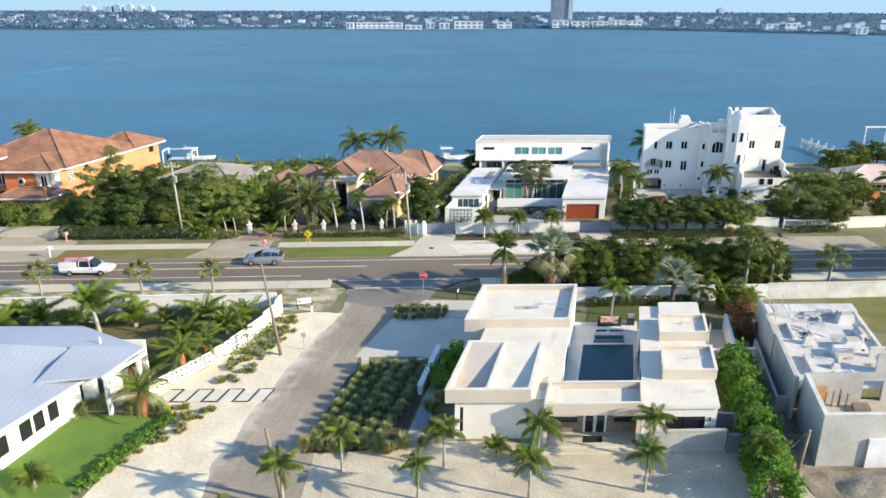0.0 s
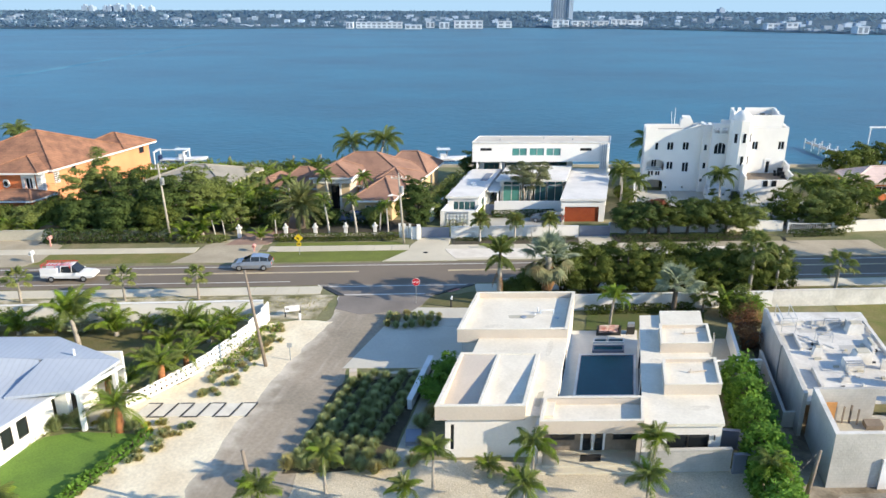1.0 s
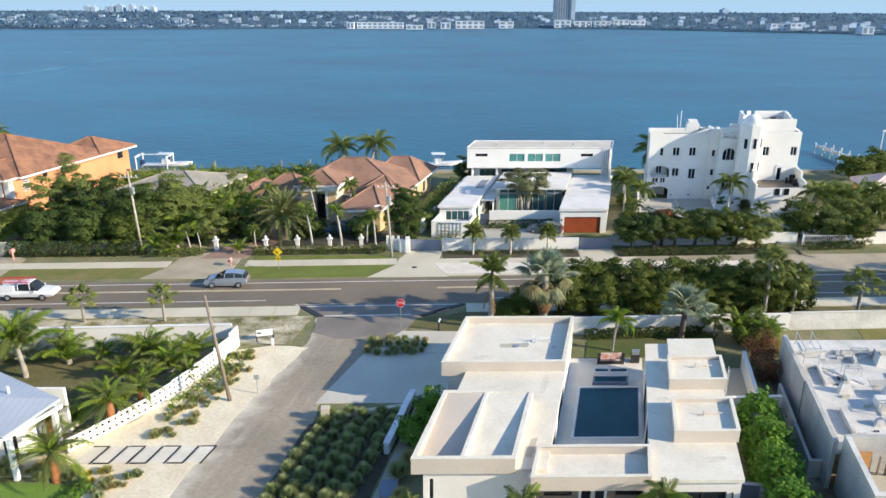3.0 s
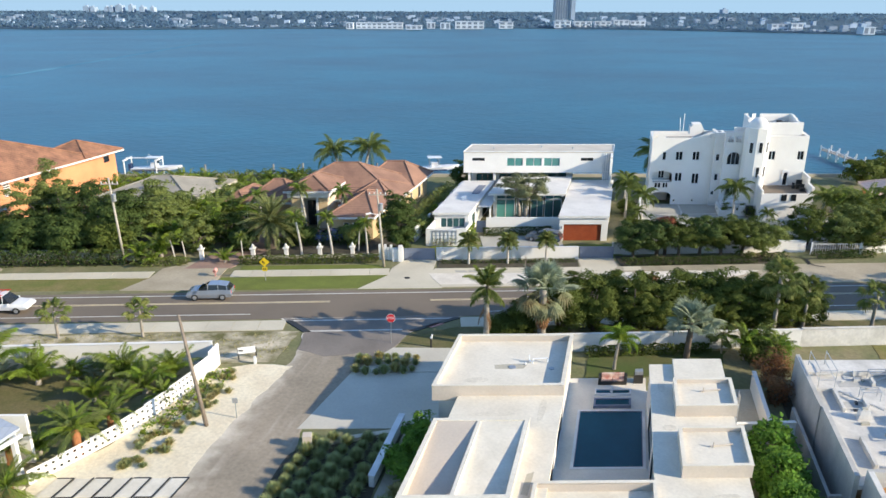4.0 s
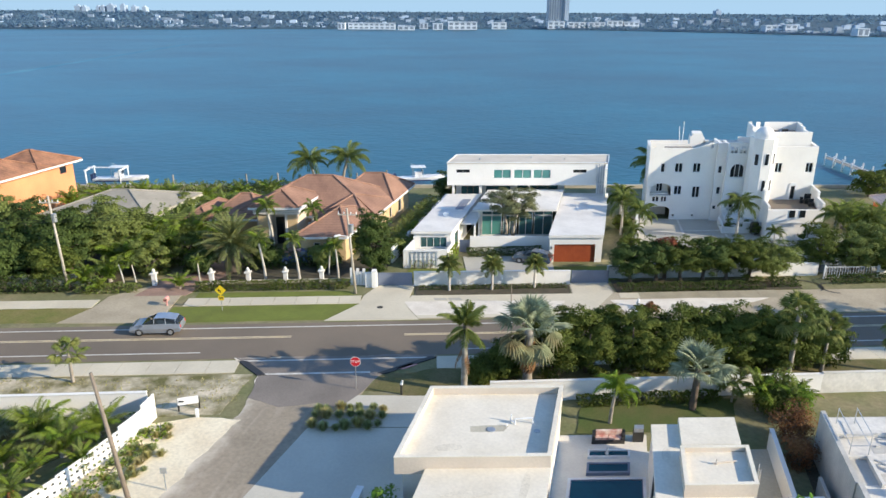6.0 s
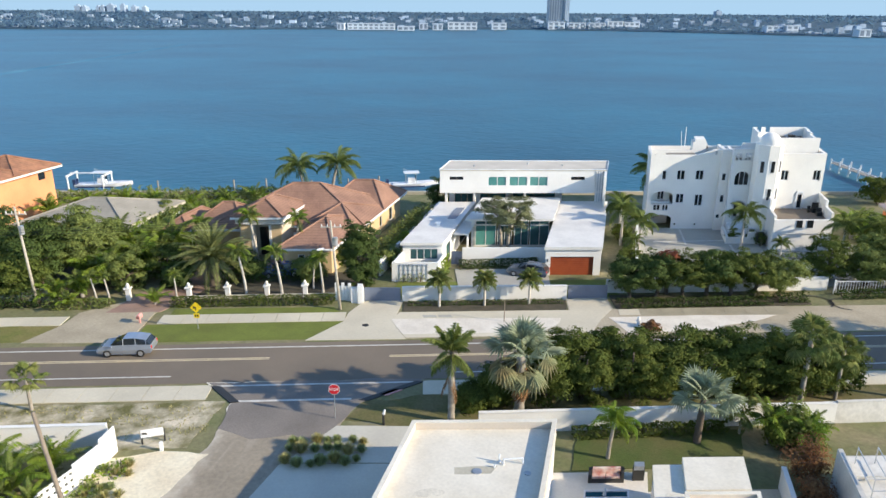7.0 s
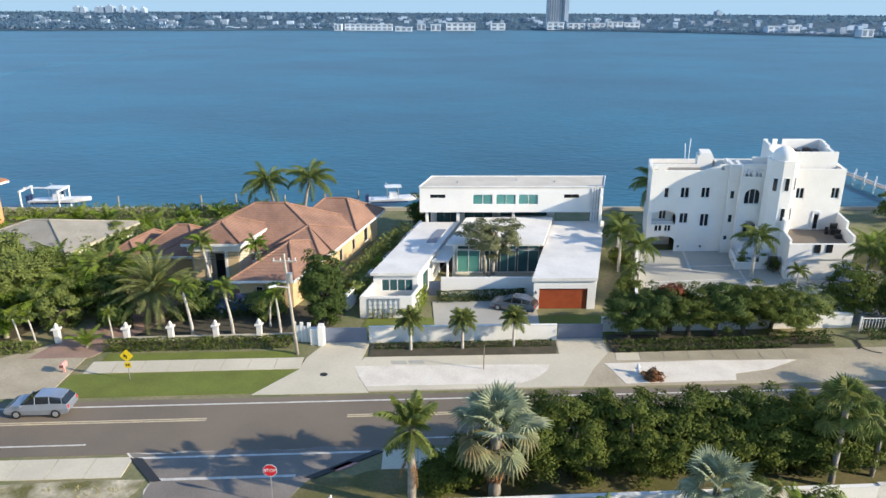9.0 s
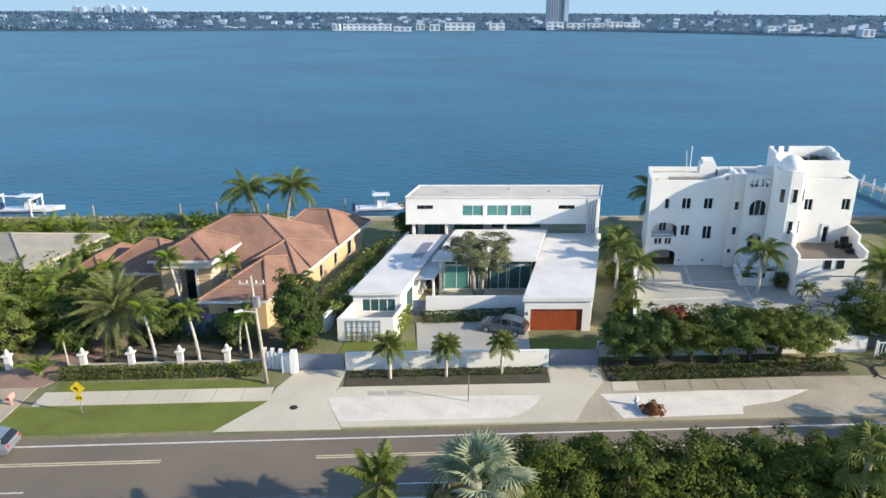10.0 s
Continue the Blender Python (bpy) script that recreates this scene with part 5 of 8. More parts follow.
# ---- tiled villa ----
def tile_house():
    h = thing("tiled_villa", *W(-40, 112), "large yellow stucco villa with brown terracotta hip roofs", "house")
    bm = bmesh.new()
    facade(bm, -47.8, -30.7, 110.2, 110.5, 0, 3.4, [(-38.3, -37.3, 0.9, 2.4)])
    facade(bm, -31.0, -30.7, 110.5, 125.6, 0, 3.4, [(113.0, 114.0, 0.9, 2.3), (117.0, 118.0, 0.9, 2.3), (121.0, 122.4, 0.6, 2.4)], "v")
    bx(bm, -47.8, -30.7, 125.6, 125.9, 0, 3.4)
    facade(bm, -53.8, -47.8, 109.9, 110.2, 0, 2.85, [(-53.2, -52.4, 0.5, 2.4), (-51.9, -51.1, 0.5, 2.4), (-49.9, -48.7, 0.5, 2.4)])
    bx(bm, -53.8, -53.5, 110.2, 115.8, 0, 2.85)
    facade(bm, -36.4, -31.1, 101.9, 102.2, 0, 3.2, [(-34.9, -34.1, 1.0, 2.3), (-33.7, -32.9, 1.0, 2.3)])
    bx(bm, -36.4, -36.1, 102.2, 110.2, 0, 3.2)
    facade(bm, -31.4, -31.1, 102.2, 110.2, 0, 3.2, [(104, 105.5, 1, 2.3)], "v")
    part("wall", bm, "yellow", h)
    window(h, -38.3, -37.3, 110.3, 0.9, 2.4, "glass", "paint", 1)
    for a, b in ((113.0, 114.0), (117.0, 118.0)):
        side_window(h, -30.75, a, b, 0.9, 2.3, "glass", "paint")
    side_window(h, -30.75, 121.0, 122.4, 0.6, 2.4, "glass", "paint")
    side_window(h, -31.15, 104, 105.5, 1, 2.3, "glass", "paint")
    for a, b in ((-53.2, -52.4), (-51.9, -51.1), (-49.9, -48.7)):
        window(h, a, b, 110.0, 0.5, 2.4, "glass", "paint", 1)
    for a, b in ((-34.9, -34.1), (-33.7, -32.9)):
        window(h, a, b, 102.0, 1.0, 2.3, "glass", "paint", 0, thick=0.1)
    roof(h, "tile", -48.6, -30.0, 109.4, 121.0, 3.5, 3.9, "u", 7.6)
    roof(h, "tile", -38.6, -29.9, 116.5, 126.5, 3.52, 2.8, "u", 3.0)
    roof(h, "tile", -37.4, -30.15, 106.8, 118.0, 3.44, 2.1, "v", 5.5)
    roof(h, "tile", -36.9, -30.6, 101.2, 114.0, 3.3, 1.9, "v", 6.2)
    roof(h, "tile", -51.4, -44.4, 108.9, 116.1, 3.2, 2.4, "u", 2.8)
    roof(h, "tile", -54.4, -50.9, 108.7, 116.4, 3.0, 1.4, "v", 1.7)
    # entry tower under its own hip
    bm = bmesh.new()
    facade(bm, -43.9, -38.9, 107.0, 107.4, 0, 5.2, [(-42.2, -40.4, 0.0, 4.2)])
    bx(bm, -43.9, -43.6, 107.4, 112, 0, 5.2)
    bx(bm, -39.2, -38.9, 107.4, 112, 0, 5.2)
    part("entry_tower", bm, "buff", h)
    for a, b in ((-43.7, -42.5), (-40.1, -39.0)):
        part("entry_panel", bxs((a, b, 106.92, 107.0, 1.4, 4.2)), "yellow", h)
    for a, b in ((-42.45, -42.2), (-40.4, -40.15)):
        part("entry_pilaster", bxs((a, b, 106.85, 107.0, 0, 4.3)), "cream_white", h)
    window(h, -42.2, -40.4, 108.3, 0.1, 3.6, "glass", "dark", 1, "entry_door")
    part("inner_wall", bxs((-43.6, -42.2, 108.4, 108.5, 0, 5.2), (-40.4, -39.2, 108.4, 108.5, 0, 5.2), (-42.2, -40.4, 108.4, 108.5, 3.6, 5.0)), "buff", h)
    part("entry_cornice", parapet(bmesh.new(), -44.2, -38.6, 106.7, 112.2, 4.4, 5.15, 0.3), "cream_white", h)
    roof(h, "tile", -44.5, -38.4, 106.4, 113.2, 5.4, 1.6, "v", 2.3)
    return h


tile_house()


def orange_house():
    h = thing("orange_house", *W(-90, 115), "orange stucco two-storey house with terracotta hip roofs", "house")
    bm = bmesh.new()
    facade(bm, -90.8, -83.6, 106.0, 106.3, 0, 6.2, [(-85.7, -84.6, 3.7, 5.4), (-88.8, -88.0, 4.2, 5.0)])
    facade(bm, -99, -90.8, 108.2, 108.5, 0, 6.2, [(-97.4, -95.9, 3.4, 5.4), (-93.8, -92.3, 3.4, 5.4), (-96, -92, 0.3, 2.6)])
    bx(bm, -90.8, -90.5, 106.3, 108.2, 0, 6.2)
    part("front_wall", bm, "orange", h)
    bm = bmesh.new()
    facade(bm, -83.6, -83.3, 106.0, 130.0, 0, 6.2, [(108.4, 109.5, 4.0, 5.7), (112.0, 112.9, 5.2, 5.9), (127.6, 128.9, 4.7, 5.7)], "v")
    bx(bm, -99, -98.7, 108.5, 130.0, 0, 6.2)
    bx(bm, -99, -83.3, 130.0, 130.3, 0, 6.2)
    part("side_wall", bm, "orange_sunlit", h)
    part("quoin", bxs((-83.95, -83.22, 105.92, 106.0, 0, 6.1), (-83.3, -83.22, 106.0, 106.7, 0, 6.1)), "cream_white", h, "pale corner strip")
    wa = window(h, -85.7, -84.6, 106.1, 3.7, 5.4, "glass", "paint", 1, thick=0.1)
    sur = bmesh.new()
    facade(sur, -86.1, -84.2, 105.9, 106.0, 3.3, 6.0, [(-85.7, -84.6, 3.7, 5.4)])
    part("window_surround", sur, "cream_white", wa)
    ro = bmesh.new()
    tube(ro, W(-88.4, 105.88, 4.6), W(-88.4, 106.02, 4.6), 0.62, n=20)
    ro = part("round_window", ro, "cream_white", h)
    b2 = bmesh.new()
    tube(b2, W(-88.4, 105.84, 4.6), W(-88.4, 105.9, 4.6), 0.36, n=18)
    part("pane", b2, "glass", ro)
    for a, b in ((-97.4, -95.9), (-93.8, -92.3)):
        window(h, a, b, 108.3, 3.4, 5.4, "glass", "paint", 2, thick=0.12)
    window(h, -96, -92, 108.3, 0.3, 2.6, "glass", "paint", 3)
    lou = side_window(h, -83.35, 108.4, 109.5, 4.0, 5.7, "glass", "paint")
    for i in range(5):
        part("slat", bxs((-83.38, -83.28, 108.45, 109.45, 4.2 + i * 0.3, 4.32 + i * 0.3)), "cream_white", lou)
    side_window(h, -83.35, 112.0, 112.9, 5.2, 5.9)
    side_window(h, -83.35, 127.6, 128.9, 4.7, 5.7)
    roof(h, "tile_orange", -100.2, -82.4, 107.2, 125.0, 6.4, 4.3, "u", 8.6, "cream_white")
    roof(h, "tile_orange", -91.6, -83.0, 105.2, 116.0, 6.38, 1.7, "v", 3.9, "cream_white")
    roof(h, "tile_orange", -91.0, -82.35, 122.6, 131.0, 6.42, 2.1, "u", 4.1, "cream_white")
    roof(h, "tile_orange", -89.5, -81.9, 102.0, 106.6, 3.1, 1.0, "u", 2.0, "cream_white")
    # dormer on the front slope
    part("dormer_wall", bxs((-95.6, -93.6, 107.6, 107.9, 6.3, 7.6)), "cream_white", h)
    roof(h, "tile_orange", -96.2, -93.0, 107.2, 112.0, 7.7, 0.9, "v", 1.2, "cream_white")
    part("porch_wall", bxs((-88.8, -83.0, 102.6, 102.9, 0, 2.8), (-83.3, -83.0, 102.9, 106.0, 0, 2.8)), "orange", h)
    return h


orange_house()


def small_house(name, u0, u1, v0, v1, z, rise, wall, rf, label, ridge="u"):
    h = thing(name, *W((u0 + u1) / 2, (v0 + v1) / 2), label, "house")
    bm = bmesh.new()
    c = (u0 + u1) / 2
    facade(bm, u0 + 0.6, u1 - 0.6, v0 + 0.6, v0 + 0.8, 0, z, [(c - 1.6, c + 1.6, 1.1, 2.3)])
    bx(bm, u0 + 0.6, u0 + 0.8, v0 + 0.8, v1 - 0.6, 0, z)
    bx(bm, u1 - 0.8, u1 - 0.6, v0 + 0.8, v1 - 0.6, 0, z)
    bx(bm, u0 + 0.6, u1 - 0.6, v1 - 0.6, v1 - 0.4, 0, z)
    part("wall", bm, wall, h)
    window(h, c - 1.6, c + 1.6, v0 + 0.65, 1.1, 2.3, "glass", "paint", 2)
    roof(h, rf, u0, u1, v0, v1, z + 0.15, rise, ridge, fascia="concrete")
    return h


small_house("grey_roofed_house", -72.6, -58.4, 108.6, 120.6, 3.4, 2.0, "white", "grey_roof", "low house with a weathered grey hip roof")
small_house("orange_cottage", 38.0, 50.0, 112.2, 121.0, 2.9, 1.7, "orange", "pink_tile", "orange cottage with a pale pink hip roof")


# ---- white villa with the metal roof ----
def villa():
    h = thing("metal_roof_villa", *W(-40, 48), "white single-storey villa with blue-grey metal roofs", "house")
    bm = bmesh.new()
    facade(bm, -39.1, -38.9, 34, 49.5, 0, 3.0, [(38.2, 39.3, 0.9, 2.3), (41.9, 42.9, 0.9, 2.3), (43.9, 44.9, 0.9, 2.3), (45.1, 46.0, 0.9, 2.3), (46.4, 47.3, 0.9, 2.3)], "v")
    bx(bm, -50, -36.9, 54.2, 54.4, 0, 3.6)
    facade(bm, -38.4, -38.2, 50.0, 53.0, 0, 3.5, [(50.4, 51.4, 0.1, 2.4)], "v")
    bx(bm, -39.1, -38.4, 50.0, 50.2, 0, 3.5)
    part("wall", bm, "white", h)
    for a, b in ((38.2, 39.3), (41.9, 42.9), (43.9, 44.9), (45.1, 46.0), (46.4, 47.3)):
        side_window(h, -38.92, a, b, 0.9, 2.3)
    side_window(h, -38.22, 50.4, 51.4, 0.1, 2.4, "glass", "dark", "entry_door")
    def plate(pts, name):
        bm = bmesh.new()
        hi = [bm.verts.new(p) for p in pts]
        lo = [bm.verts.new((p[0], p[1], p[2] - 0.2)) for p in pts]
        bm.faces.new(hi)
        bm.faces.new(lo[::-1])
        for k in range(len(pts)):
            bm.faces.new((lo[k], lo[(k + 1) % len(pts)], hi[(k + 1) % len(pts)], hi[k]))
        bmesh.ops.triangulate(bm, faces=[f for f in bm.faces if len(f.verts) > 4])
        return part(name, bm, "metal_roof", h)
    plate([(-23.1, 48.5, 3.55), (-21.5, 52.3, 3.95), (-26.8, 51.7, 4.35), (-27.6, 47.6, 3.55)], "porch_roof")
    plate([(-21.5, 52.3, 3.96), (-28.0, 56.2, 4.0), (-46.0, 56.2, 4.0), (-46.0, 51.7, 4.7), (-26.8, 51.7, 4.36)], "roof")
    plate([(-24.6, 49.4, 3.05), (-27.2, 51.6, 4.34), (-36.0, 51.6, 4.9), (-38.0, 28, 4.9), (-32.2, 28, 3.05)], "wing_roof")
    part("gutter", slab([(-32.3, 28), (-32.15, 28), (-24.5, 49.4), (-24.65, 49.5)], 2.85, 3.0), "paint", h)
    part("fascia", slab([(-23.2, 48.4), (-23.05, 48.4), (-21.4, 52.3), (-21.55, 52.4)], 3.25, 3.5), "paint", h)
    for v in (48.8, 52.4):
        part("porch_post", bxs((-36.5, -36.25, v, v + 0.25, 0, 3.4)), "paint", h)
    part("porch_step", bxs((-38.8, -35.4, 49.2, 51.6, 0, 0.12)), "drive", h)
    b = bmesh.new()
    tube(b, W(-39.2, 52.6, 4.2), W(-39.2, 52.6, 4.7), 0.1, n=8)
    part("roof_vent", b, "paint", h)
    return h


villa()
# stepping pads set with dark edging
for i in range(7):
    x = -20.4 + i * 1.22
    s = thing("stepping_pad", x, 51.5, 0, "pale paving pad with dark steel edging in sand", "paving", "pads to the villa")
    part("pad", slab([(x, 50.6), (x + 1.0, 50.6), (x + 1.5, 52.4), (x + 0.5, 52.4)], -0.05, 0.07), "cream_roof", s)
    part("edging", slab([(x + 1.02, 50.52), (x + 1.1, 50.52), (x + 1.6, 52.48), (x + 1.52, 52.48)], -0.05, 0.09), "dark", s)
    yy = 50.52 if i % 2 else 52.42
    part("edging", slab([(x + (0.02 if i % 2 else 0.5), yy), (x + (1.02 if i % 2 else 1.5), yy), (x + (1.04 if i % 2 else 1.52), yy + 0.08), (x + (0.04 if i % 2 else 0.52), yy + 0.08)], -0.05, 0.09), "dark", s)

# perforated screen wall, low at the villa and high at the corner
PTS = [(-21.4, 51.9, 1.0), (-20.3, 53.4, 1.05), (-19.2, 55.0, 1.1), (-17.9, 57.0, 1.2), (-16.8, 59.2, 1.3), (-15.8, 61.6, 1.4), (-14.9, 64.0, 1.5), (-14.2, 66.2, 1.9), (-13.9, 67.9, 2.1)]


def screen_wall():
    h = thing("screen_wall", -17, 60, 0, "curved white perforated breeze-block wall", "wall")
    for j, ((x0, y0, z0), (x1, y1, z1)) in enumerate(zip(PTS, PTS[1:])):
        a, b = Vector((x0, y0, 0)), Vector((x1, y1, 0))
        d = (b - a)
        ln = d.length
        d.normalize()
        n = Vector((d.y, -d.x, 0)) * 0.045
        bm = bmesh.new()
        cell, hole = 0.42, 0.2
        nu = int(ln / cell)
        top = (z0 + z1) / 2
        nz = max(1, int(top / cell)) if j < 6 else 0

        def blk(s0, s1, za, zb):
            p, q = a + d * s0, a + d * s1
            hexa(bm, [p - n + Vector((0, 0, za)), q - n + Vector((0, 0, za)), q + n + Vector((0, 0, za)), p + n + Vector((0, 0, za)),
                      p - n + Vector((0, 0, zb)), q - n + Vector((0, 0, zb)), q + n + Vector((0, 0, zb)), p + n + Vector((0, 0, zb))])
        if nz == 0:
            blk(0, ln, -0.1, top)
        else:
            step = ln / nu
            zc = top / nz
            for r_ in range(nz):
                blk(0, ln, r_ * zc, r_ * zc + (zc - hole) / 2)
                blk(0, ln, r_ * zc + (zc + hole) / 2, (r_ + 1) * zc)
                for c in range(nu):
                    blk(c * step, c * step + (step - hole) / 2, r_ * zc + (zc - hole) / 2, r_ * zc + (zc + hole) / 2)
                    blk(c * step + (step + hole) / 2, (c + 1) * step, r_ * zc + (zc - hole) / 2, r_ * zc + (zc + hole) / 2)
        part("wall_section", bm, "white", h)


screen_wall()


# ---- the unfinished house ----
def site():
    h = thing("unfinished_house", *W(20, 50), "unfinished bare concrete block house on a building site", "house")
    part("side_wall", bxs((15.2, 15.5, 55.0, 62.5, 0, 3.5)), "block", h)
    part("back_wall", bxs((15.5, 24.0, 62.2, 62.5, 0, 3.0)), "block", h)
    bm = bmesh.new()
    facade(bm, 15.9, 34, 47.2, 47.5, 0, 4.0, [(20.4, 21.9, 1.7, 3.4)])
    part("cross_wall", bm, "block", h)
    part("room_wall", bxs((15.9, 16.15, 41.95, 47.2, 0, 4.0)), "block", h)
    part("front_wall", bxs((15.9, 34, 41.7, 41.95, 0, 4.0)), "block", h)
    part("coping", bxs((15.86, 34, 41.66, 41.99, 4.0, 4.05)), "site_roof", h)
    part("coping", bxs((15.86, 16.19, 41.99, 47.2, 4.0, 4.05)), "site_roof", h)
    part("roof_slab", bxs((15.6, 24.0, 47.5, 55.25, 2.6, 2.85)), "site_roof", h)
    part("roof_slab", bxs((15.5, 24.0, 55.25, 62.2, 2.6, 2.85)), "site_roof", h)
    # flat darker sheets on the slab stand for the shade in its openings
    for u0, u1, v0, v1 in ((20.3, 22.6, 54.6, 56.2), (17.6, 20.0, 58.6, 59.5), (16.9, 18.6, 55.6, 56.6)):
        part("roof_opening", bxs((u0, u1, v0, v1, 2.85, 2.862)), "block", h)
        part("opening_kerb", bxs((u1, u1 + 0.22, v0, v1, 2.85, 3.2)), "site_roof", h)
    part("side_wall", bxs((15.3, 15.6, 47.5, 55.0, 0, 3.55)), "block", h)
    part("floor", bxs((16.15, 34, 41.95, 47.2, 0.0, 1.5)), "concrete", h)
    part("ply_panel", bxs((16.5, 17.6, 46.9, 46.98, 1.52, 3.1)), "ply", h)
    rnd = random.Random(4)
    # the raised far end, stub walls, pale plant boxes; a flat darker sheet for the light well's shade
    part("raised_slab", bxs((15.5, 24.0, 60.3, 62.2, 2.85, 3.15)), "site_roof", h)
    part("light_well", bxs((15.6, 16.9, 55.6, 58.0, 2.85, 2.862)), "block", h)
    for u0, u1, v0, v1, z1 in ((16.9, 17.1, 55.3, 58.0, 3.15), (15.6, 16.9, 58.0, 58.2, 3.1), (19.0, 21.6, 60.1, 60.3, 3.3), (23.6, 23.9, 48.5, 60.3, 3.15), (22.4, 23.6, 52.0, 52.2, 3.7), (17.0, 17.2, 49.0, 52.0, 3.2), (21.9, 22.1, 58.5, 60.1, 3.5)):
        part("stub_wall", bxs((u0, u1, v0, v1, 2.85, z1)), "site_roof", h)
    for u, v, a, b, z1 in ((21.6, 58.2, 1.5, 1.1, 0.85), (20.6, 53.0, 1.5, 1.3, 0.8), (17.6, 54.2, 0.9, 0.7, 0.7), (18.8, 50.0, 0.7, 0.6, 0.45), (22.5, 55.2, 0.8, 1.8, 0.4)):
        bm = bmesh.new()
        hexa(bm, [W(u, v, 2.85), W(u + a, v, 2.85), W(u + a, v + b, 2.85), W(u, v + b, 2.85), W(u + 0.2, v + 0.15, 2.85 + z1), W(u + a - 0.1, v + 0.1, 2.85 + z1), W(u + a - 0.1, v + b - 0.1, 2.85 + z1 * 0.9), W(u + 0.2, v + b - 0.1, 2.85 + z1 * 0.9)])
        box = part("plant_box", bm, "site_roof", h)
        part("box_lid", bxs((u + 0.3, u + a - 0.25, v + 0.2, v + b - 0.2, 2.85 + z1, 2.9 + z1)), "concrete", box)
    for u, v in ((18.6, 56.6), (20.0, 59.2), (19.6, 51.4)):
        tr = bmesh.new()
        for du in (0.0, 1.3):
            for dv in (0.0, 0.7):
                tube(tr, W(u + du, v + dv, 2.85), W(u + du, v + dv, 3.6), 0.03, n=5)
            tube(tr, W(u + du, v, 3.55), W(u + du, v + 0.7, 3.55), 0.03, n=5)
        for dv in (0.0, 0.35, 0.7):
            tube(tr, W(u, v + dv, 3.58), W(u + 1.3, v + dv, 3.58), 0.04, n=5)
        part("trestle", tr, "steel", h)
    for i in range(26):
        u, v = rnd.uniform(17.2, 23.2), rnd.uniform(48.2, 60.0)
        a, b = rnd.uniform(0.12, 0.55), rnd.uniform(0.1, 0.35)
        part("loose_block", bxs((u, u + a, v, v + b, 2.85, 2.85 + rnd.uniform(0.06, 0.22))), rnd.choice(["site_roof", "site_roof", "concrete", "dark"]), h)
    for i in range(16):
        u, v = rnd.uniform(16.8, 34.0) * 0.5 + 11, rnd.uniform(49, 60)
        r_ = rnd.uniform(0.07, 0.17)
        bm = bmesh.new()
        bmesh.ops.create_icosphere(bm, subdivisions=1, radius=r_)
        for vt in bm.verts:
            vt.co = Vector(W(u, v, 2.85 + r_ * 0.35)) + Vector((vt.co.x * rnd.uniform(0.8, 1.4), vt.co.y * rnd.uniform(0.7, 1.2), max(vt.co.z, -r_ * 0.4) * 0.8))
        part("masonry_lump", bm, "concrete", h)
    part("stair_wall", bxs((22.0, 24.6, 49.3, 49.55, 2.85, 4.5)), "block", h)
    part("stair_block", bxs((19.6, 21.0, 51.8, 53.0, 2.85, 3.5)), "site_roof", h)
    for u0, v0, u1, v1 in ((17.3, 57.8, 19.6, 55.0), (16.2, 60.2, 18.3, 60.3), (20.2, 59.0, 23.4, 61.0)):
        b = bmesh.new()
        tube(b, W(u0, v0, 3.0), W(u1, v1, 3.15), 0.07, n=5)
        part("loose_board", b, "line", h)
    sc = bmesh.new()
    for u in (16.0, 17.2):
        for v in (58.5, 61.5):
            tube(sc, W(u, v, 2.85), W(u, v, 4.3), 0.03, n=5)
    for z in (3.5, 4.25):
        tube(sc, W(16.0, 58.5, z), W(16.0, 61.5, z), 0.03, n=5)
        tube(sc, W(17.2, 58.5, z), W(17.2, 61.5, z), 0.03, n=5)
        tube(sc, W(16.0, 58.5, z), W(17.2, 58.5, z), 0.03, n=5)
    part("scaffold", sc, "steel", h)
    for u0, u1, v0, v1, z1 in ((18.6, 18.72, 46.8, 46.92, 2.9), (19.1, 19.2, 46.6, 46.7, 2.7), (18.1, 18.2, 46.8, 46.9, 2.8)):
        part("prop", bxs((u0, u1, v0, v1, 1.5, z1)), "wood", h)
    part("timber_stack", bxs((19.6, 20.8, 45.9, 46.8, 1.5, 1.85)), "wood", h)
    part("white_panel", bxs((19.2, 34, 41.5, 41.68, 0, 2.2)), "paint", h)
    t = thing("retaining_trench", *W(14.5, 52), "low grey concrete retaining wall round a trench", "wall")
    part("trench_wall", bxs((14.4, 14.62, 48.6, 58.5, 0, 1.3), (14.62, 15.3, 48.6, 48.82, 0, 1.3)), "block", t)
    return h


site()


# ---- planting ----
def mesh_from(name, verts, faces, material):
    me = bpy.data.meshes.new(name)
    me.from_pydata(verts, [], faces)
    me.materials.append(M[material])
    return me


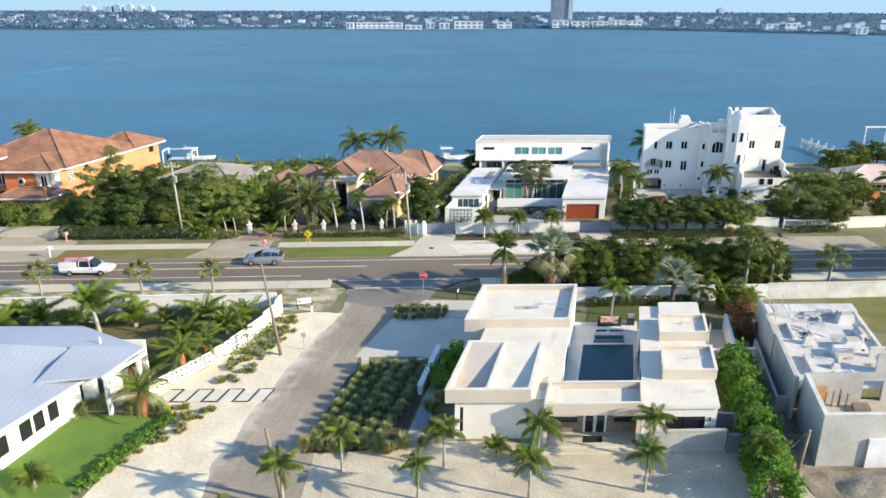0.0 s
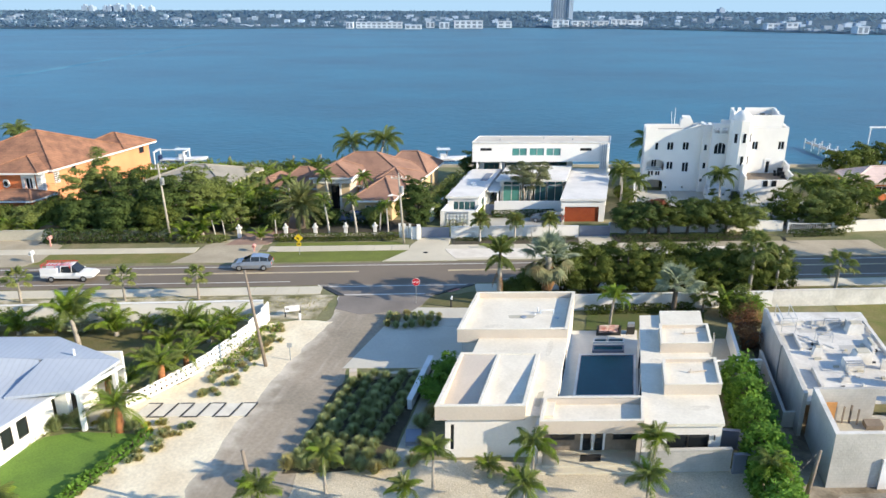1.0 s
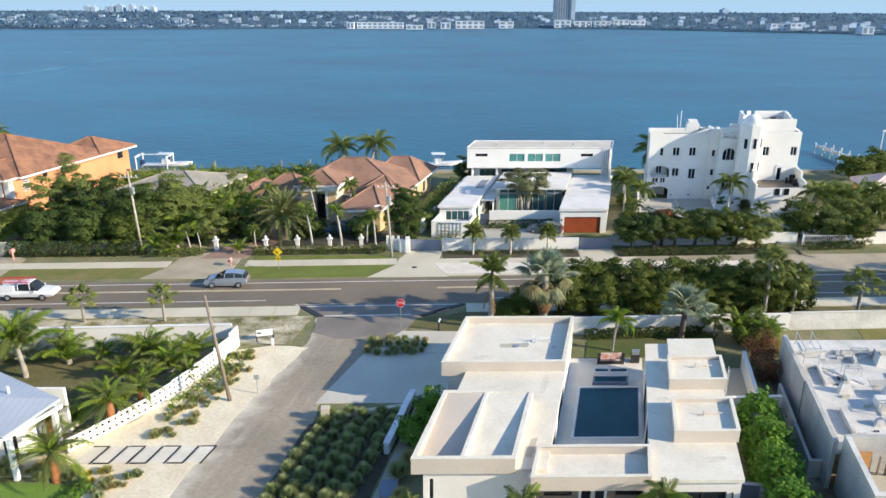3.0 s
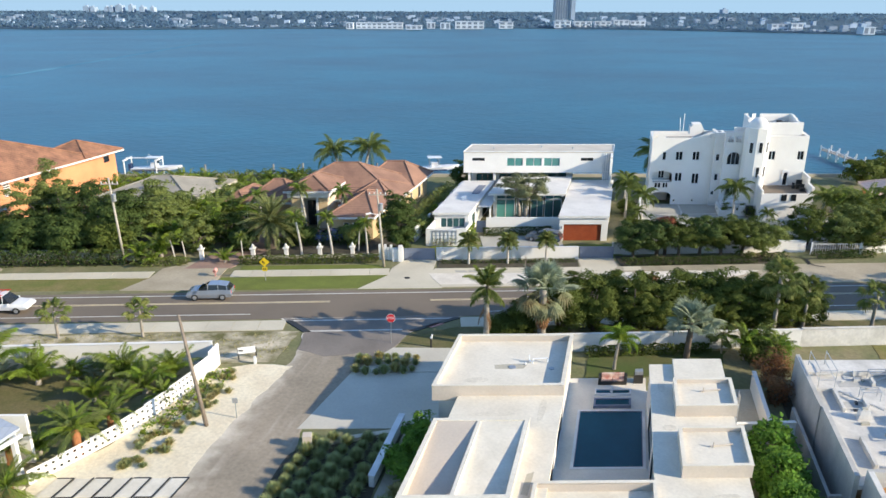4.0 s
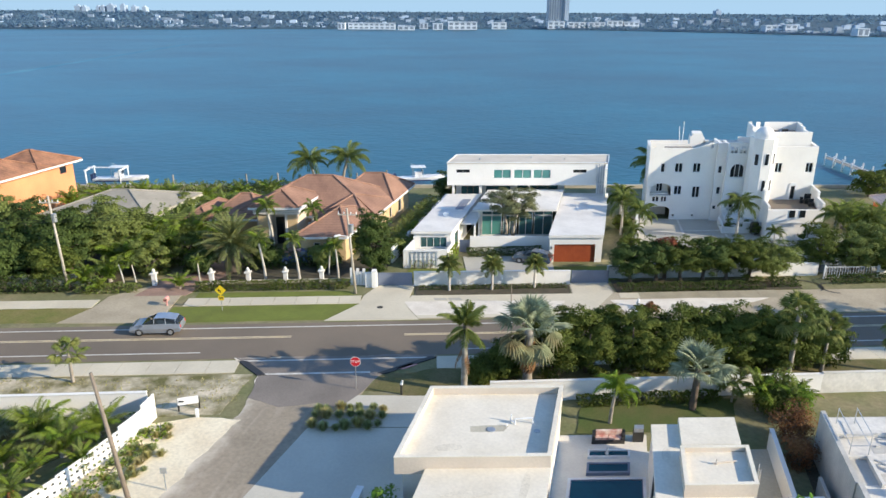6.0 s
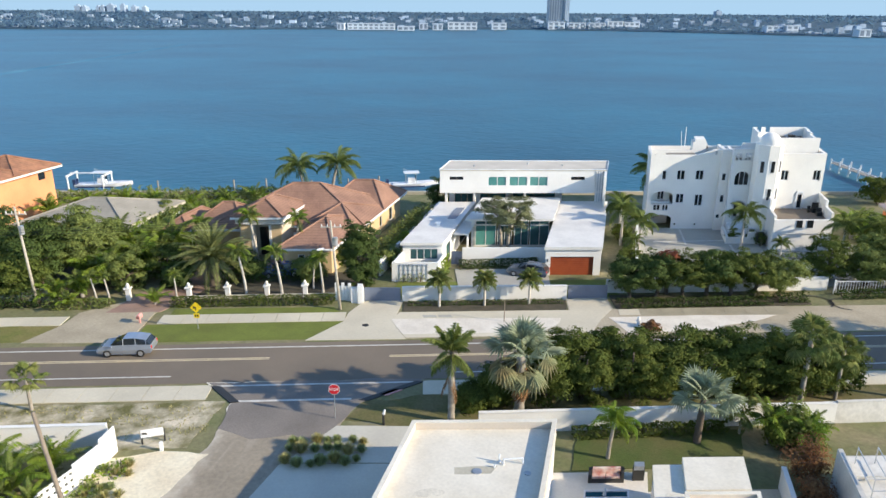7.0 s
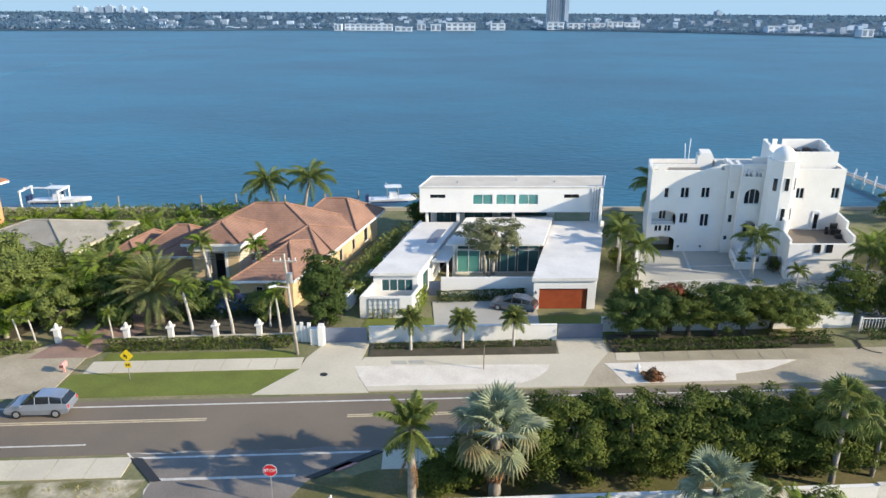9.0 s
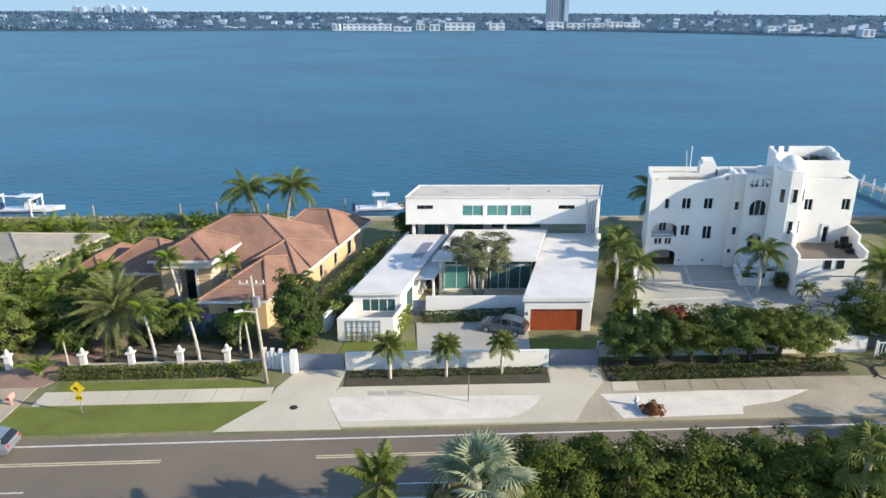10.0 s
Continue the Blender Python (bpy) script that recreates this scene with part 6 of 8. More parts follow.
def leaf_mesh(name, pts, size, material, rng, up=0.5, out=None):
    """Many small pointed leaves, each a bent pair of faces, at the given places; out: the way each one faces."""
    n = len(pts)
    nn = rng.normal(size=(n, 3)) * (1 - up)
    nn[:, 2] += up * 1.6
    if out is not None:
        nn = out + rng.normal(size=(n, 3)) * 0.33 + np.array([0, 0, 0.25])
    nn /= np.linalg.norm(nn, axis=1)[:, None] + 1e-6
    d = rng.normal(size=(n, 3))
    d[:, 2] *= 0.5
    if out is not None:
        d -= nn * np.sum(d * nn, axis=1)[:, None]
    d /= np.linalg.norm(d, axis=1)[:, None] + 1e-6
    s = np.cross(d, nn)
    s /= np.linalg.norm(s, axis=1)[:, None] + 1e-6
    sz = size * rng.uniform(0.6, 1.35, size=(n, 1))
    a, b = pts - d * sz * 0.5, pts + d * sz * 0.5
    drop = np.array([0, 0, -0.08]) * sz
    c, e = pts + s * sz * 0.32 + drop, pts - s * sz * 0.32 + drop
    v = np.stack([a, c, b, e], 1).reshape(-1, 3)
    f = np.arange(4 * n).reshape(-1, 4)
    return mesh_from(name, v.tolist(), f.tolist(), material)


def clumps(rng, n_clump, per, centre, radii, spread, shell=0.55):
    """Leaf places on rounded clumps through an uneven crown, and the way each leaf faces."""
    c = rng.normal(size=(n_clump, 3))
    c /= np.linalg.norm(c, axis=1)[:, None]
    rad = rng.uniform(shell, 1.0, size=(n_clump, 1)) * (1 + 0.2 * np.sin(c[:, :1] * 5 + c[:, 1:2] * 4 + rng.uniform(0, 6)) + 0.16 * np.sin(c[:, :1] * 9 - c[:, 2:] * 7 + rng.uniform(0, 6)))
    way = c.copy()
    c = c * rad * np.array(radii) + np.array(centre)
    d = rng.normal(size=(n_clump * per, 3))
    d /= np.linalg.norm(d, axis=1)[:, None]
    d[:, 2] = np.abs(d[:, 2]) - 0.35
    r = spread * rng.uniform(0.75, 1.35, size=(n_clump, 1))
    p = np.repeat(c, per, 0) + d * np.repeat(r, per, 0) * rng.uniform(0.6, 1.6, size=(n_clump * per, 1)) * np.array([1.15, 1.15, 0.75])
    return p, d + 0.45 * np.repeat(way, per, 0)


def mesh_part(name, me, parent, label=""):
    ob = new(name, me)
    ob.parent = parent
    BASE[ob] = BASE.get(parent, Vector())
    return tagged(ob, label)


def limb(bm, p0, p1, r0, r1, rng, bend=0.25, n=4):
    p0, p1 = Vector(p0), Vector(p1)
    ln = (p1 - p0).length
    pts = [p0.lerp(p1, i / n) + (Vector(rng.normal(size=3).tolist()) * bend * ln * 0.12 if 0 < i < n else Vector()) for i in range(n + 1)]
    for i in range(n):
        tube(bm, pts[i], pts[i + 1], r0 + (r1 - r0) * i / n, r0 + (r1 - r0) * (i + 1) / n, 7)


def tree(name, x, y, height, radius, base, leaf, label, seed, clump=90, per=55, size=0.3, spread=0.42, stems=1, bark="bark_dark", squash=None, group=""):
    rng = np.random.default_rng(seed)
    t = thing(name, x, y, 0, label, "tree", group)
    mid = (height + base) / 2
    bm = bmesh.new()
    for s in range(stems):
        a = 2 * math.pi * s / stems + rng.uniform(0, 1)
        off = 0.25 * (stems > 1)
        foot = (x + off * math.cos(a), y + off * math.sin(a), -0.05)
        fork = (x + (0.12 * radius + off * 2.5) * math.cos(a), y + (0.12 * radius + off * 2.5) * math.sin(a), base + 0.25 * (height - base))
        limb(bm, foot, fork, 0.05 * height / (1 + 0.4 * (stems > 1)), 0.026 * height, rng)
        for k in range(5 if stems == 1 else 3):
            b = a + 2 * math.pi * k / 5 + rng.uniform(-0.4, 0.4)
            limb(bm, fork, (x + radius * 0.68 * math.cos(b), y + radius * 0.68 * math.sin(b), mid + rng.uniform(-0.1, 0.35) * (height - base)), 0.022 * height, 0.008 * height, rng)
    part("trunk", bm, bark, t, smooth=True)
    pts, out = clumps(rng, clump, per, (0, 0, mid), (radius, radius if squash is None else squash, (height - base) / 2), spread)
    mesh_part("crown", leaf_mesh("crown", pts, size, leaf, rng, out=out), t)
    return t


def hedge(name, p0, p1, width, height, leaf, label, seed, density=260, size=0.2, category="hedge", ragged=0.25):
    """A clipped or ragged hedge along a line, with dark twigs inside."""
    rng = np.random.default_rng(seed)
    p0, p1 = np.array(p0, float), np.array(p1, float)
    d = p1 - p0
    ln = np.linalg.norm(d)
    d /= ln
    nrm = np.array([-d[1], d[0]])
    t = thing(name, float((p0 + p1)[0] / 2), float((p0 + p1)[1] / 2), 0, label, category)
    n = int(ln * (width + 2 * height) * density / 4)
    s = rng.uniform(0, ln, n)
    bump = 1 + ragged * (np.sin(s * 1.9 + seed) * 0.4 + np.sin(s * 4.7 + seed * 2) * 0.35 + rng.normal(size=n) * 0.3)
    th = rng.uniform(-0.12 * math.pi, 1.12 * math.pi, n)
    off = np.cos(th) * width / 2 * bump
    z = np.clip(height * (0.45 + 0.55 * np.sin(th) * bump), 0.03, None)
    low = rng.uniform(0, 1, n) < 0.35
    z[low] = rng.uniform(0.05, height * 0.6, low.sum())
    off[low] = np.sign(off[low]) * width / 2 * rng.uniform(0.8, 1.1, low.sum())
    xy = p0 + s[:, None] * d + off[:, None] * nrm
    c = np.array([BASE[t].x, BASE[t].y])
    pts = np.column_stack([xy - c, z])
    mesh_part("foliage", leaf_mesh("foliage", pts, size, leaf, rng), t)
    k = max(3, int(ln / 0.9))
    for i in range(k):
        tw = bmesh.new()
        q = p0 + d * ln * (i + 0.5) / k + nrm * rng.uniform(-0.15, 0.15) * width
        for j in range(3):
            e = q + rng.normal(size=2) * 0.22 * width
            tube(tw, (*q.tolist(), 0), (*e.tolist(), height * rng.uniform(0.6, 0.88)), 0.05, 0.02, 5)
        part("stem", tw, "bark_dark", t)
    return t


def frond_mesh(name, length, e0, e1, leaflet, material, rng, pairs=26, hang=0.55, wid=0.055):
    """A feather leaf along +x: an arching midrib with leaflets on both sides."""
    v, f = [], []
    n = 9
    mid, tang = [], []
    p = np.zeros(3)
    for i in range(n + 1):
        a = math.radians(e0 + (e1 - e0) * (i / n) ** 1.2)
        tvec = np.array([math.cos(a), 0, math.sin(a)])
        mid.append(p.copy())
        tang.append(tvec)
        p = p + tvec * length / n
    for i in range(n + 1):
        w = 0.05 * (1 - 0.85 * i / n)
        v += [(mid[i] + np.array([0, -w, 0])).tolist(), (mid[i] + np.array([0, 0, w])).tolist(), (mid[i] + np.array([0, w, 0])).tolist()]
    for i in range(n):
        for j in range(2):
            a = 3 * i + j
            f.append((a, a + 3, a + 4, a + 1))
    for i in range(pairs):
        s = 0.12 + 0.87 * i / (pairs - 1)
        q = s * n
        k = min(int(q), n - 1)
        m = mid[k] + (mid[k + 1] - mid[k]) * (q - k)
        tv = tang[k]
        ll = leaflet * (0.45 + 0.55 * math.sin(math.pi * min(1, s * 0.9 + 0.1))) * rng.uniform(0.85, 1.15)
        for sd in (-1, 1):
            h = hang * rng.uniform(0.6, 1.3)
            dr = np.array([0, sd * math.cos(h), -math.sin(h)]) * 0.9 + tv * 0.55
            dr /= np.linalg.norm(dr)
            tip = m + dr * ll + np.array([0, 0, -0.12 * ll])
            half = m + dr * ll * 0.45
            wv = tv * wid
            b = len(v)
            v += [m.tolist(), (half + wv).tolist(), tip.tolist(), (half - wv).tolist()]
            f.append((b, b + 1, b + 2, b + 3))
    return mesh_from(name, v, f, material)


def fan_mesh(name, stalk, radius, material, rng, rays=22, sag=0.35):
    """A fan leaf along +x: a stalk and a round pleated blade split into rays."""
    v, f = [], []
    for i in range(4):
        x = stalk * i / 3
        v += [(x, -0.025, 0), (x, 0.025, 0)]
    for i in range(3):
        f.append((2 * i, 2 * i + 2, 2 * i + 3, 2 * i + 1))
    c = np.array([stalk, 0, 0])
    for i in range(rays):
        a = math.radians(-140 + 280 * (i + 0.5) / rays)
        wv = math.radians(280 / rays * 0.55)
        r = radius * rng.uniform(0.85, 1.08)
        def at(ang, rr, dz):
            return (c + np.array([math.cos(ang) * rr, math.sin(ang) * rr, dz - sag * (rr / radius) ** 2 * radius * (0.6 + 0.5 * abs(math.sin(ang))) ])).tolist()
        b = len(v)
        v += [c.tolist(), at(a - wv, r * 0.6, 0.0), at(a, r * 0.62, 0.06), at(a + wv, r * 0.6, 0.0), at(a, r, -0.05)]
        f += [(b, b + 1, b + 2), (b, b + 2, b + 3), (b + 1, b + 4, b + 2), (b + 2, b + 4, b + 3)]
    return mesh_from(name, v, f, material)


def palm(name, label, trunk_h, r0, r1, fronds, meshes, bark, seed, pitch=(-25, 55), lean=(0, 0), skirt=None, crownshaft=None, group="", bulge=0.0, low=None):
    """A palm at the origin: ringed trunk, then each frond a part of its own."""
    rng = np.random.default_rng(seed)
    t = thing(name, 0, 0, 0, label, "palm tree", group)
    bm = bmesh.new()
    n = max(4, int(trunk_h / 0.35))
    top = Vector((lean[0], lean[1], trunk_h))
    rings = []
    for i in range(n + 1):
        s = i / n
        p = Vector((lean[0] * s ** 1.6, lean[1] * s ** 1.6, trunk_h * s))
        r = (r0 + (r1 - r0) * s) * (1 + bulge * math.sin(math.pi * s)) * (1.07 if i % 2 else 0.97)
        rings.append([bm.verts.new(p + Vector((r * math.cos(k * math.pi / 4.5), r * math.sin(k * math.pi / 4.5), -0.05 if i == 0 else 0))) for k in range(9)])
    for a, b in zip(rings, rings[1:]):
        for k in range(9):
            bm.faces.new((a[k], a[(k + 1) % 9], b[(k + 1) % 9], b[k]))
    bm.faces.new(rings[-1])
    part("trunk", bm, bark, t, smooth=True)
    if crownshaft:
        cs = bmesh.new()
        tube(cs, top - Vector((0, 0, 0.1)), top + Vector((0, 0, 0.6)), r1 * 1.05, r1 * 0.6, 9)
        part("crownshaft", cs, crownshaft, t, smooth=True)
        top = top + Vector((0, 0, 0.5))
    for i in range(fronds):
        s = (i + 0.5) / fronds
        az = i * 2.39996 + rng.uniform(-0.25, 0.25)
        pt = math.radians(pitch[0] + (pitch[1] - pitch[0]) * s ** 0.85 + rng.uniform(-7, 7))
        ob = mesh_part("frond", meshes[i % len(meshes)], t)
        k = rng.uniform(0.85, 1.1) * (1.0 - 0.18 * s)
        ob.matrix_basis = Matrix.Translation(top) @ Matrix.Rotation(az, 4, "Z") @ Matrix.Rotation(-pt, 4, "Y") @ Matrix.Rotation(rng.uniform(-0.3, 0.3), 4, "X") @ Matrix.Scale(k, 4)
    if low:
        for i in range(low[1]):
            ob = mesh_part("frond", low[0][i % len(low[0])], t)
            ob.matrix_basis = Matrix.Translation(top - Vector((0, 0, rng.uniform(0, 0.3)))) @ Matrix.Rotation(i * 2.4 + 0.6, 4, "Z") @ Matrix.Rotation(math.radians(rng.uniform(*low[2])), 4, "Y") @ Matrix.Rotation(rng.uniform(-0.4, 0.4), 4, "X") @ Matrix.Scale(rng.uniform(0.8, 1.0), 4)
    if skirt:
        for i in range(skirt[1]):
            ob = mesh_part("dead_frond", skirt[0][i % len(skirt[0])], t)
            ob.matrix_basis = Matrix.Translation(top - Vector((0, 0, rng.uniform(0.1, 0.42) * trunk_h))) @ Matrix.Rotation(i * 2.4, 4, "Z") @ Matrix.Rotation(math.radians(rng.uniform(55, 80)), 4, "Y") @ Matrix.Scale(rng.uniform(0.6, 0.9), 4)
    return t


def put(proto, places):
    """The first of the places takes the thing itself, the rest take copies: (x, y, turn, scale)."""
    for i, (x, y, a, s) in enumerate(places):
        m = Matrix.Translation((x, y, 0)) @ Matrix.Rotation(math.radians(a), 4, "Z") @ Matrix.Scale(s, 4)
        if i == 0:
            first = m
        else:
            copy_thing(proto, m)
    proto.matrix_basis = first


g = np.random.default_rng(7)
F_xmas = [frond_mesh("frond", 1.7, 28 + 6 * i, -72, 0.55, "palm_bright" if i == 0 else "palm", g, 30, 0.75, 0.036) for i in range(3)]
F_coco = [frond_mesh("frond", 3.2, 25, -60 - 12 * i, 0.8, "palm" if i else "tree_mid", g, 38, 0.85, 0.046) for i in range(3)]
F_bright = [frond_mesh("frond", 2.5, 30, -45 - 10 * i, 0.66, "palm_bright", g, 34, 0.75, 0.042) for i in range(2)]
F_date = [frond_mesh("frond", 3.9, 18, -35 - 8 * i, 0.5, "date", g, 40, 0.35, 0.04) for i in range(3)]
F_pyg = [frond_mesh("frond", 2.0, 25, -50 - 8 * i, 0.34, "palm" if i else "palm_bright", g, 28, 0.35, 0.03) for i in range(3)]
F_royal = [frond_mesh("frond", 2.6, 25, -80 - 8 * i, 0.75, "tree_mid" if i else "tree", g, 34, 0.9, 0.048) for i in range(2)] + [frond_mesh("frond", 2.7, 30, -70, 0.7, "palm", g, 28, 0.8, 0.06)]
F_areca = [frond_mesh("frond", 2.8, 70, -10 - 15 * i, 0.55, "palm_bright" if i else "palm", g, 32, 0.6, 0.042) for i in range(3)]
F_silver = [fan_mesh("frond", 1.35, 1.1, "palm_silver", g, 24, 0.08 + 0.3 * i) for i in range(2)]
F_sabal = [fan_mesh("frond", 1.1, 0.75, "palm_olive", g, 20, 0.5), fan_mesh("frond", 1.0, 0.75, "palm", g, 20, 0.6)]
F_dead = [fan_mesh("dead_frond", 0.9, 0.8, "skirt", g, 16, 0.7)]
F_aged = [fan_mesh("frond", 1.3, 0.95, "palm_aged", g, 18, 0.75 + 0.2 * i) for i in range(2)]
F_shaft = [frond_mesh("frond", 2.1, 25 + 10 * i, -25 - 15 * i, 0.62, "tree_mid" if i else "tree", g, 34, 0.7, 0.045) for i in range(2)]
F_hang = [frond_mesh("frond", 2.5, 50, -88, 0.62, "palm_bright", g, 36, 0.95, 0.04), frond_mesh("frond", 2.2, 35, -70, 0.6, "palm", g, 34, 0.9, 0.04)]
F_street = [frond_mesh("frond", 1.45, 35, -60, 0.5, "palm_olive" if i else "palm", g, 26, 0.7, 0.04) for i in range(2)]
F_deadf = [frond_mesh("dead_frond", 2.2, 0, -30, 0.4, "skirt", g, 18, 0.6, 0.05)]

# Christmas palms on the gravel
put(palm("christmas_palm", "slim young palm with a compact arching crown on gravel", 2.3, 0.11, 0.07, 15, F_xmas, "bark", 1, (-20, 60), crownshaft="palm_bright", group="palms on the gravel"),
    [(-4.8, 41.6, 0, 1.0), (2.0, 41.8, 70, 1.05), (0.3, 38.7, 140, 0.9), (8.3, 41.9, 200, 1.15), (14.8, 39.2, 260, 1.0), (7.3, 38.6, 300, 1.0), (-8.0, 37.9, 20, 1.1), (16.2, 42.6, 110, 1.1), (22.6, 40.2, 180, 1.0)])
put(palm("shrub_palm", "low bushy young palm beside a cream wall", 0.5, 0.12, 0.08, 14, F_xmas, "bark", 2, (-5, 70)), [(5.7, 43.5, 0, 0.85), (7.4, 42.3, 60, 0.75), (-24.4, 40.2, 30, 1.1), (-11.5, 36.6, 0, 1.1)])
# villa garden
put(palm("pygmy_date_palm", "short date palm with a stout orange trunk in sand", 1.5, 0.24, 0.2, 22, F_pyg, "bark_orange", 3, (-30, 70)), [(-20.6, 48.8, 0, 1.4), (-19.7, 55.0, 90, 1.35), (-23.4, 53.6, 30, 1.0), (-18.6, 57.6, 200, 1.0)])
put(palm("young_coconut_palm", "young coconut palm with long bright fronds", 1.7, 0.16, 0.11, 14, F_bright + F_coco[1:2], "bark", 4, (15, 85), (-0.3, 0.2)), [(-29.8, 62.3, 0, 1.5), (-41.0, 63.0, 120, 1.4), (-38.2, 60.5, 200, 1.1)])
put(palm("roadside_palm", "small cabbage palm beside the road pavement", 2.7, 0.14, 0.11, 13, F_sabal, "bark", 5, (-45, 80), group="palms by the pavement"), [(-30.0, 73.0, 0, 1.0), (-22.4, 73.2, 50, 1.0), (-40.5, 72.6, 10, 1.0), (45.3, 73.9, 50, 1.3)])
areca = palm("areca_palm", "bushy clump of arching green garden palms", 0.3, 0.2, 0.15, 16, F_areca, "bark", 6, (-15, 45), group="garden palm clumps")
put(areca, [(-36.5, 64.8, 0, 1.2), (-33.4, 65.3, 40, 0.8), (-27.4, 64.6, 80, 1.3), (-24.6, 65.2, 120, 0.85), (-20.6, 64.6, 160, 1.4), (-18.4, 63.2, 200, 1.2), (-19.4, 60.6, 240, 0.85), (-17.0, 65.4, 20, 1.1), (-28.4, 66.0, 100, 0.9), (-21.8, 62.0, 30, 0.9), (-16.4, 61.6, 300, 0.8), (-20.2, 57.0, 70, 0.85), (-22.4, 55.2, 160, 0.8), (-39.5, 65.8, 70, 1.0), (-22.4, 58.6, 10, 0.75), (-44, 63.5, 50, 1.1),
            (-26.8, 103.5, 0, 2.3), (-24.2, 101.0, 60, 2.1), (-28.6, 106.5, 120, 2.3), (-23.0, 106.0, 180, 2.2), (-29.0, 99.0, 10, 1.9), (-26.4, 98.8, 90, 1.9), (-25.0, 105.0, 240, 2.2), (-26.2, 110.5, 200, 1.6), (-31.5, 110.0, 250, 1.5),
            (-27.0, 126.0, 20, 1.5), (-30.4, 112.0, 40, 1.6), (-26.6, 114.6, 130, 1.7), (-22.4, 118.0, 220, 1.7), (-19.0, 121.4, 310, 1.6), (-29.0, 117.6, 70, 1.5), (-24.0, 121.8, 160, 1.5), (-22.5, 128.5, 90, 1.5), (-18.5, 130.5, 140, 1.5), (-14.0, 132.0, 210, 1.4), (-33.0, 128.0, 300, 1.5), (-42.0, 127.0, 10, 1.5), (-38.0, 130.0, 60, 1.4), (-46.0, 124.0, 80, 1.5),
            (-20.4, 93.2, 30, 0.8), (-28.6, 92.3, 100, 0.8), (-51.0, 95.0, 220, 1.1), (-54.0, 95.0, 260, 1.3), (-30.4, 93.6, 320, 1.2), (-28.6, 95.2, 30, 1.3), (-57.5, 95.4, 10, 1.3), (66.5, 118.0, 0, 1.4), (62.8, 110.5, 60, 1.4), (63.5, 114.6, 90, 1.7), (65.2, 110.0, 20, 1.8), (68.0, 113.4, 140, 1.9), (69.6, 108.4, 250, 1.6)])
blue = palm("blue_fan_palm", "low blue-green fan palm against a white wall", 0.4, 0.16, 0.14, 16, F_silver, "bark", 8, (0, 75))
put(blue, [(-31.2, 65.6, 0, 0.75), (-23.0, 66.2, 50, 0.8), (-35.0, 65.8, 80, 0.65)])
# palms behind the pool house
put(palm("royal_palm", "palm with a dark shaft and drooping dead fronds", 4.6, 0.24, 0.19, 13, F_shaft, "bark", 9, (5, 82), skirt=(F_deadf, 5), crownshaft="bark_dark", low=(F_shaft, 8, (15, 70))), [(8.9, 71.2, 40, 1.12)])
put(palm("bismarck_palm", "large silvery fan palm with brown hanging skirt", 3.5, 0.28, 0.24, 17, F_silver, "bark", 10, (4, 86), skirt=(F_dead, 18), low=(F_aged, 18, (-4, 55))), [(14.0, 72.2, 0, 1.4)])
put(palm("yard_coconut_palm", "small bright green coconut palm on the lawn", 2.9, 0.15, 0.11, 15, F_hang[:1], "bark", 11, (-35, 80), (0.25, 0)), [(19.3, 66.6, 0, 0.95)])
put(palm("silver_fan_palm", "silver-blue fan palm beside a white wall", 3.0, 0.24, 0.2, 22, F_silver, "bark_dark", 12, (-25, 88), (0.15, 0.1)), [(26.0, 68.4, 0, 1.12)])
put(palm("sabal_palm", "cabbage palm with a round olive crown", 4.3, 0.15, 0.13, 24, F_sabal, "bark", 13, (-65, 85)), [(35.5, 72.9, 0, 1.35), (38.8, 73.9, 100, 1.0)])
put(palm("crinkled_palm", "thin ragged palm by the boundary wall", 2.2, 0.1, 0.08, 14, F_sabal, "bark", 14, (-60, 70)), [(29.4, 69.4, 0, 0.9), (31.4, 68.6, 70, 0.8)])
# far side palms
put(palm("canary_date_palm", "huge date palm with a broad drooping crown", 2.6, 0.5, 0.42, 74, F_date, "bark_dark", 15, (-40, 78)), [(-16.0, 98.6, 0, 1.25)])
put(palm("garden_palm", "slim white-trunked palm behind a low garden wall", 4.4, 0.16, 0.1, 14, F_xmas, "bark_white", 16, (-45, 60), (-0.5, 0), crownshaft="palm", group="palms behind the piers"),
    [(-11.7, 95.4, 0, 1.0), (-8.0, 95.4, 30, 1.0), (-3.8, 96.0, 70, 0.85), (-26.4, 93.6, 10, 0.62), (-25.2, 93.8, 60, 0.6), (-18.6, 94.4, 100, 0.6), (-5.0, 97.2, 140, 0.7), (-12.8, 105.6, 30, 1.2), (-18.4, 104.5, 80, 1.1), (-8.2, 105.4, 150, 1.15)])
put(palm("shore_coconut_palm", "tall windblown coconut palm by the water", 4.2, 0.2, 0.13, 20, F_coco, "bark", 17, (-35, 65), (0.8, 0), group="palms by the water"),
    [(-11.4, 133.0, 180, 1.35), (-7.6, 133.0, 0, 1.45), (41.0, 128.0, 90, 1.45), (-83.3, 150, 20, 1.2), (-92, 146, 100, 1.2), (-76, 142, 200, 1.15)])
put(palm("street_palm", "small round-headed palm in the bed by a white wall", 2.35, 0.12, 0.09, 30, F_street, "bark_white", 18, (-40, 85), group="three palms by the wall"), [(8.4, 92.3, 0, 1.2), (13.0, 92.5, 80, 1.15), (17.6, 92.9, 160, 1.15)])
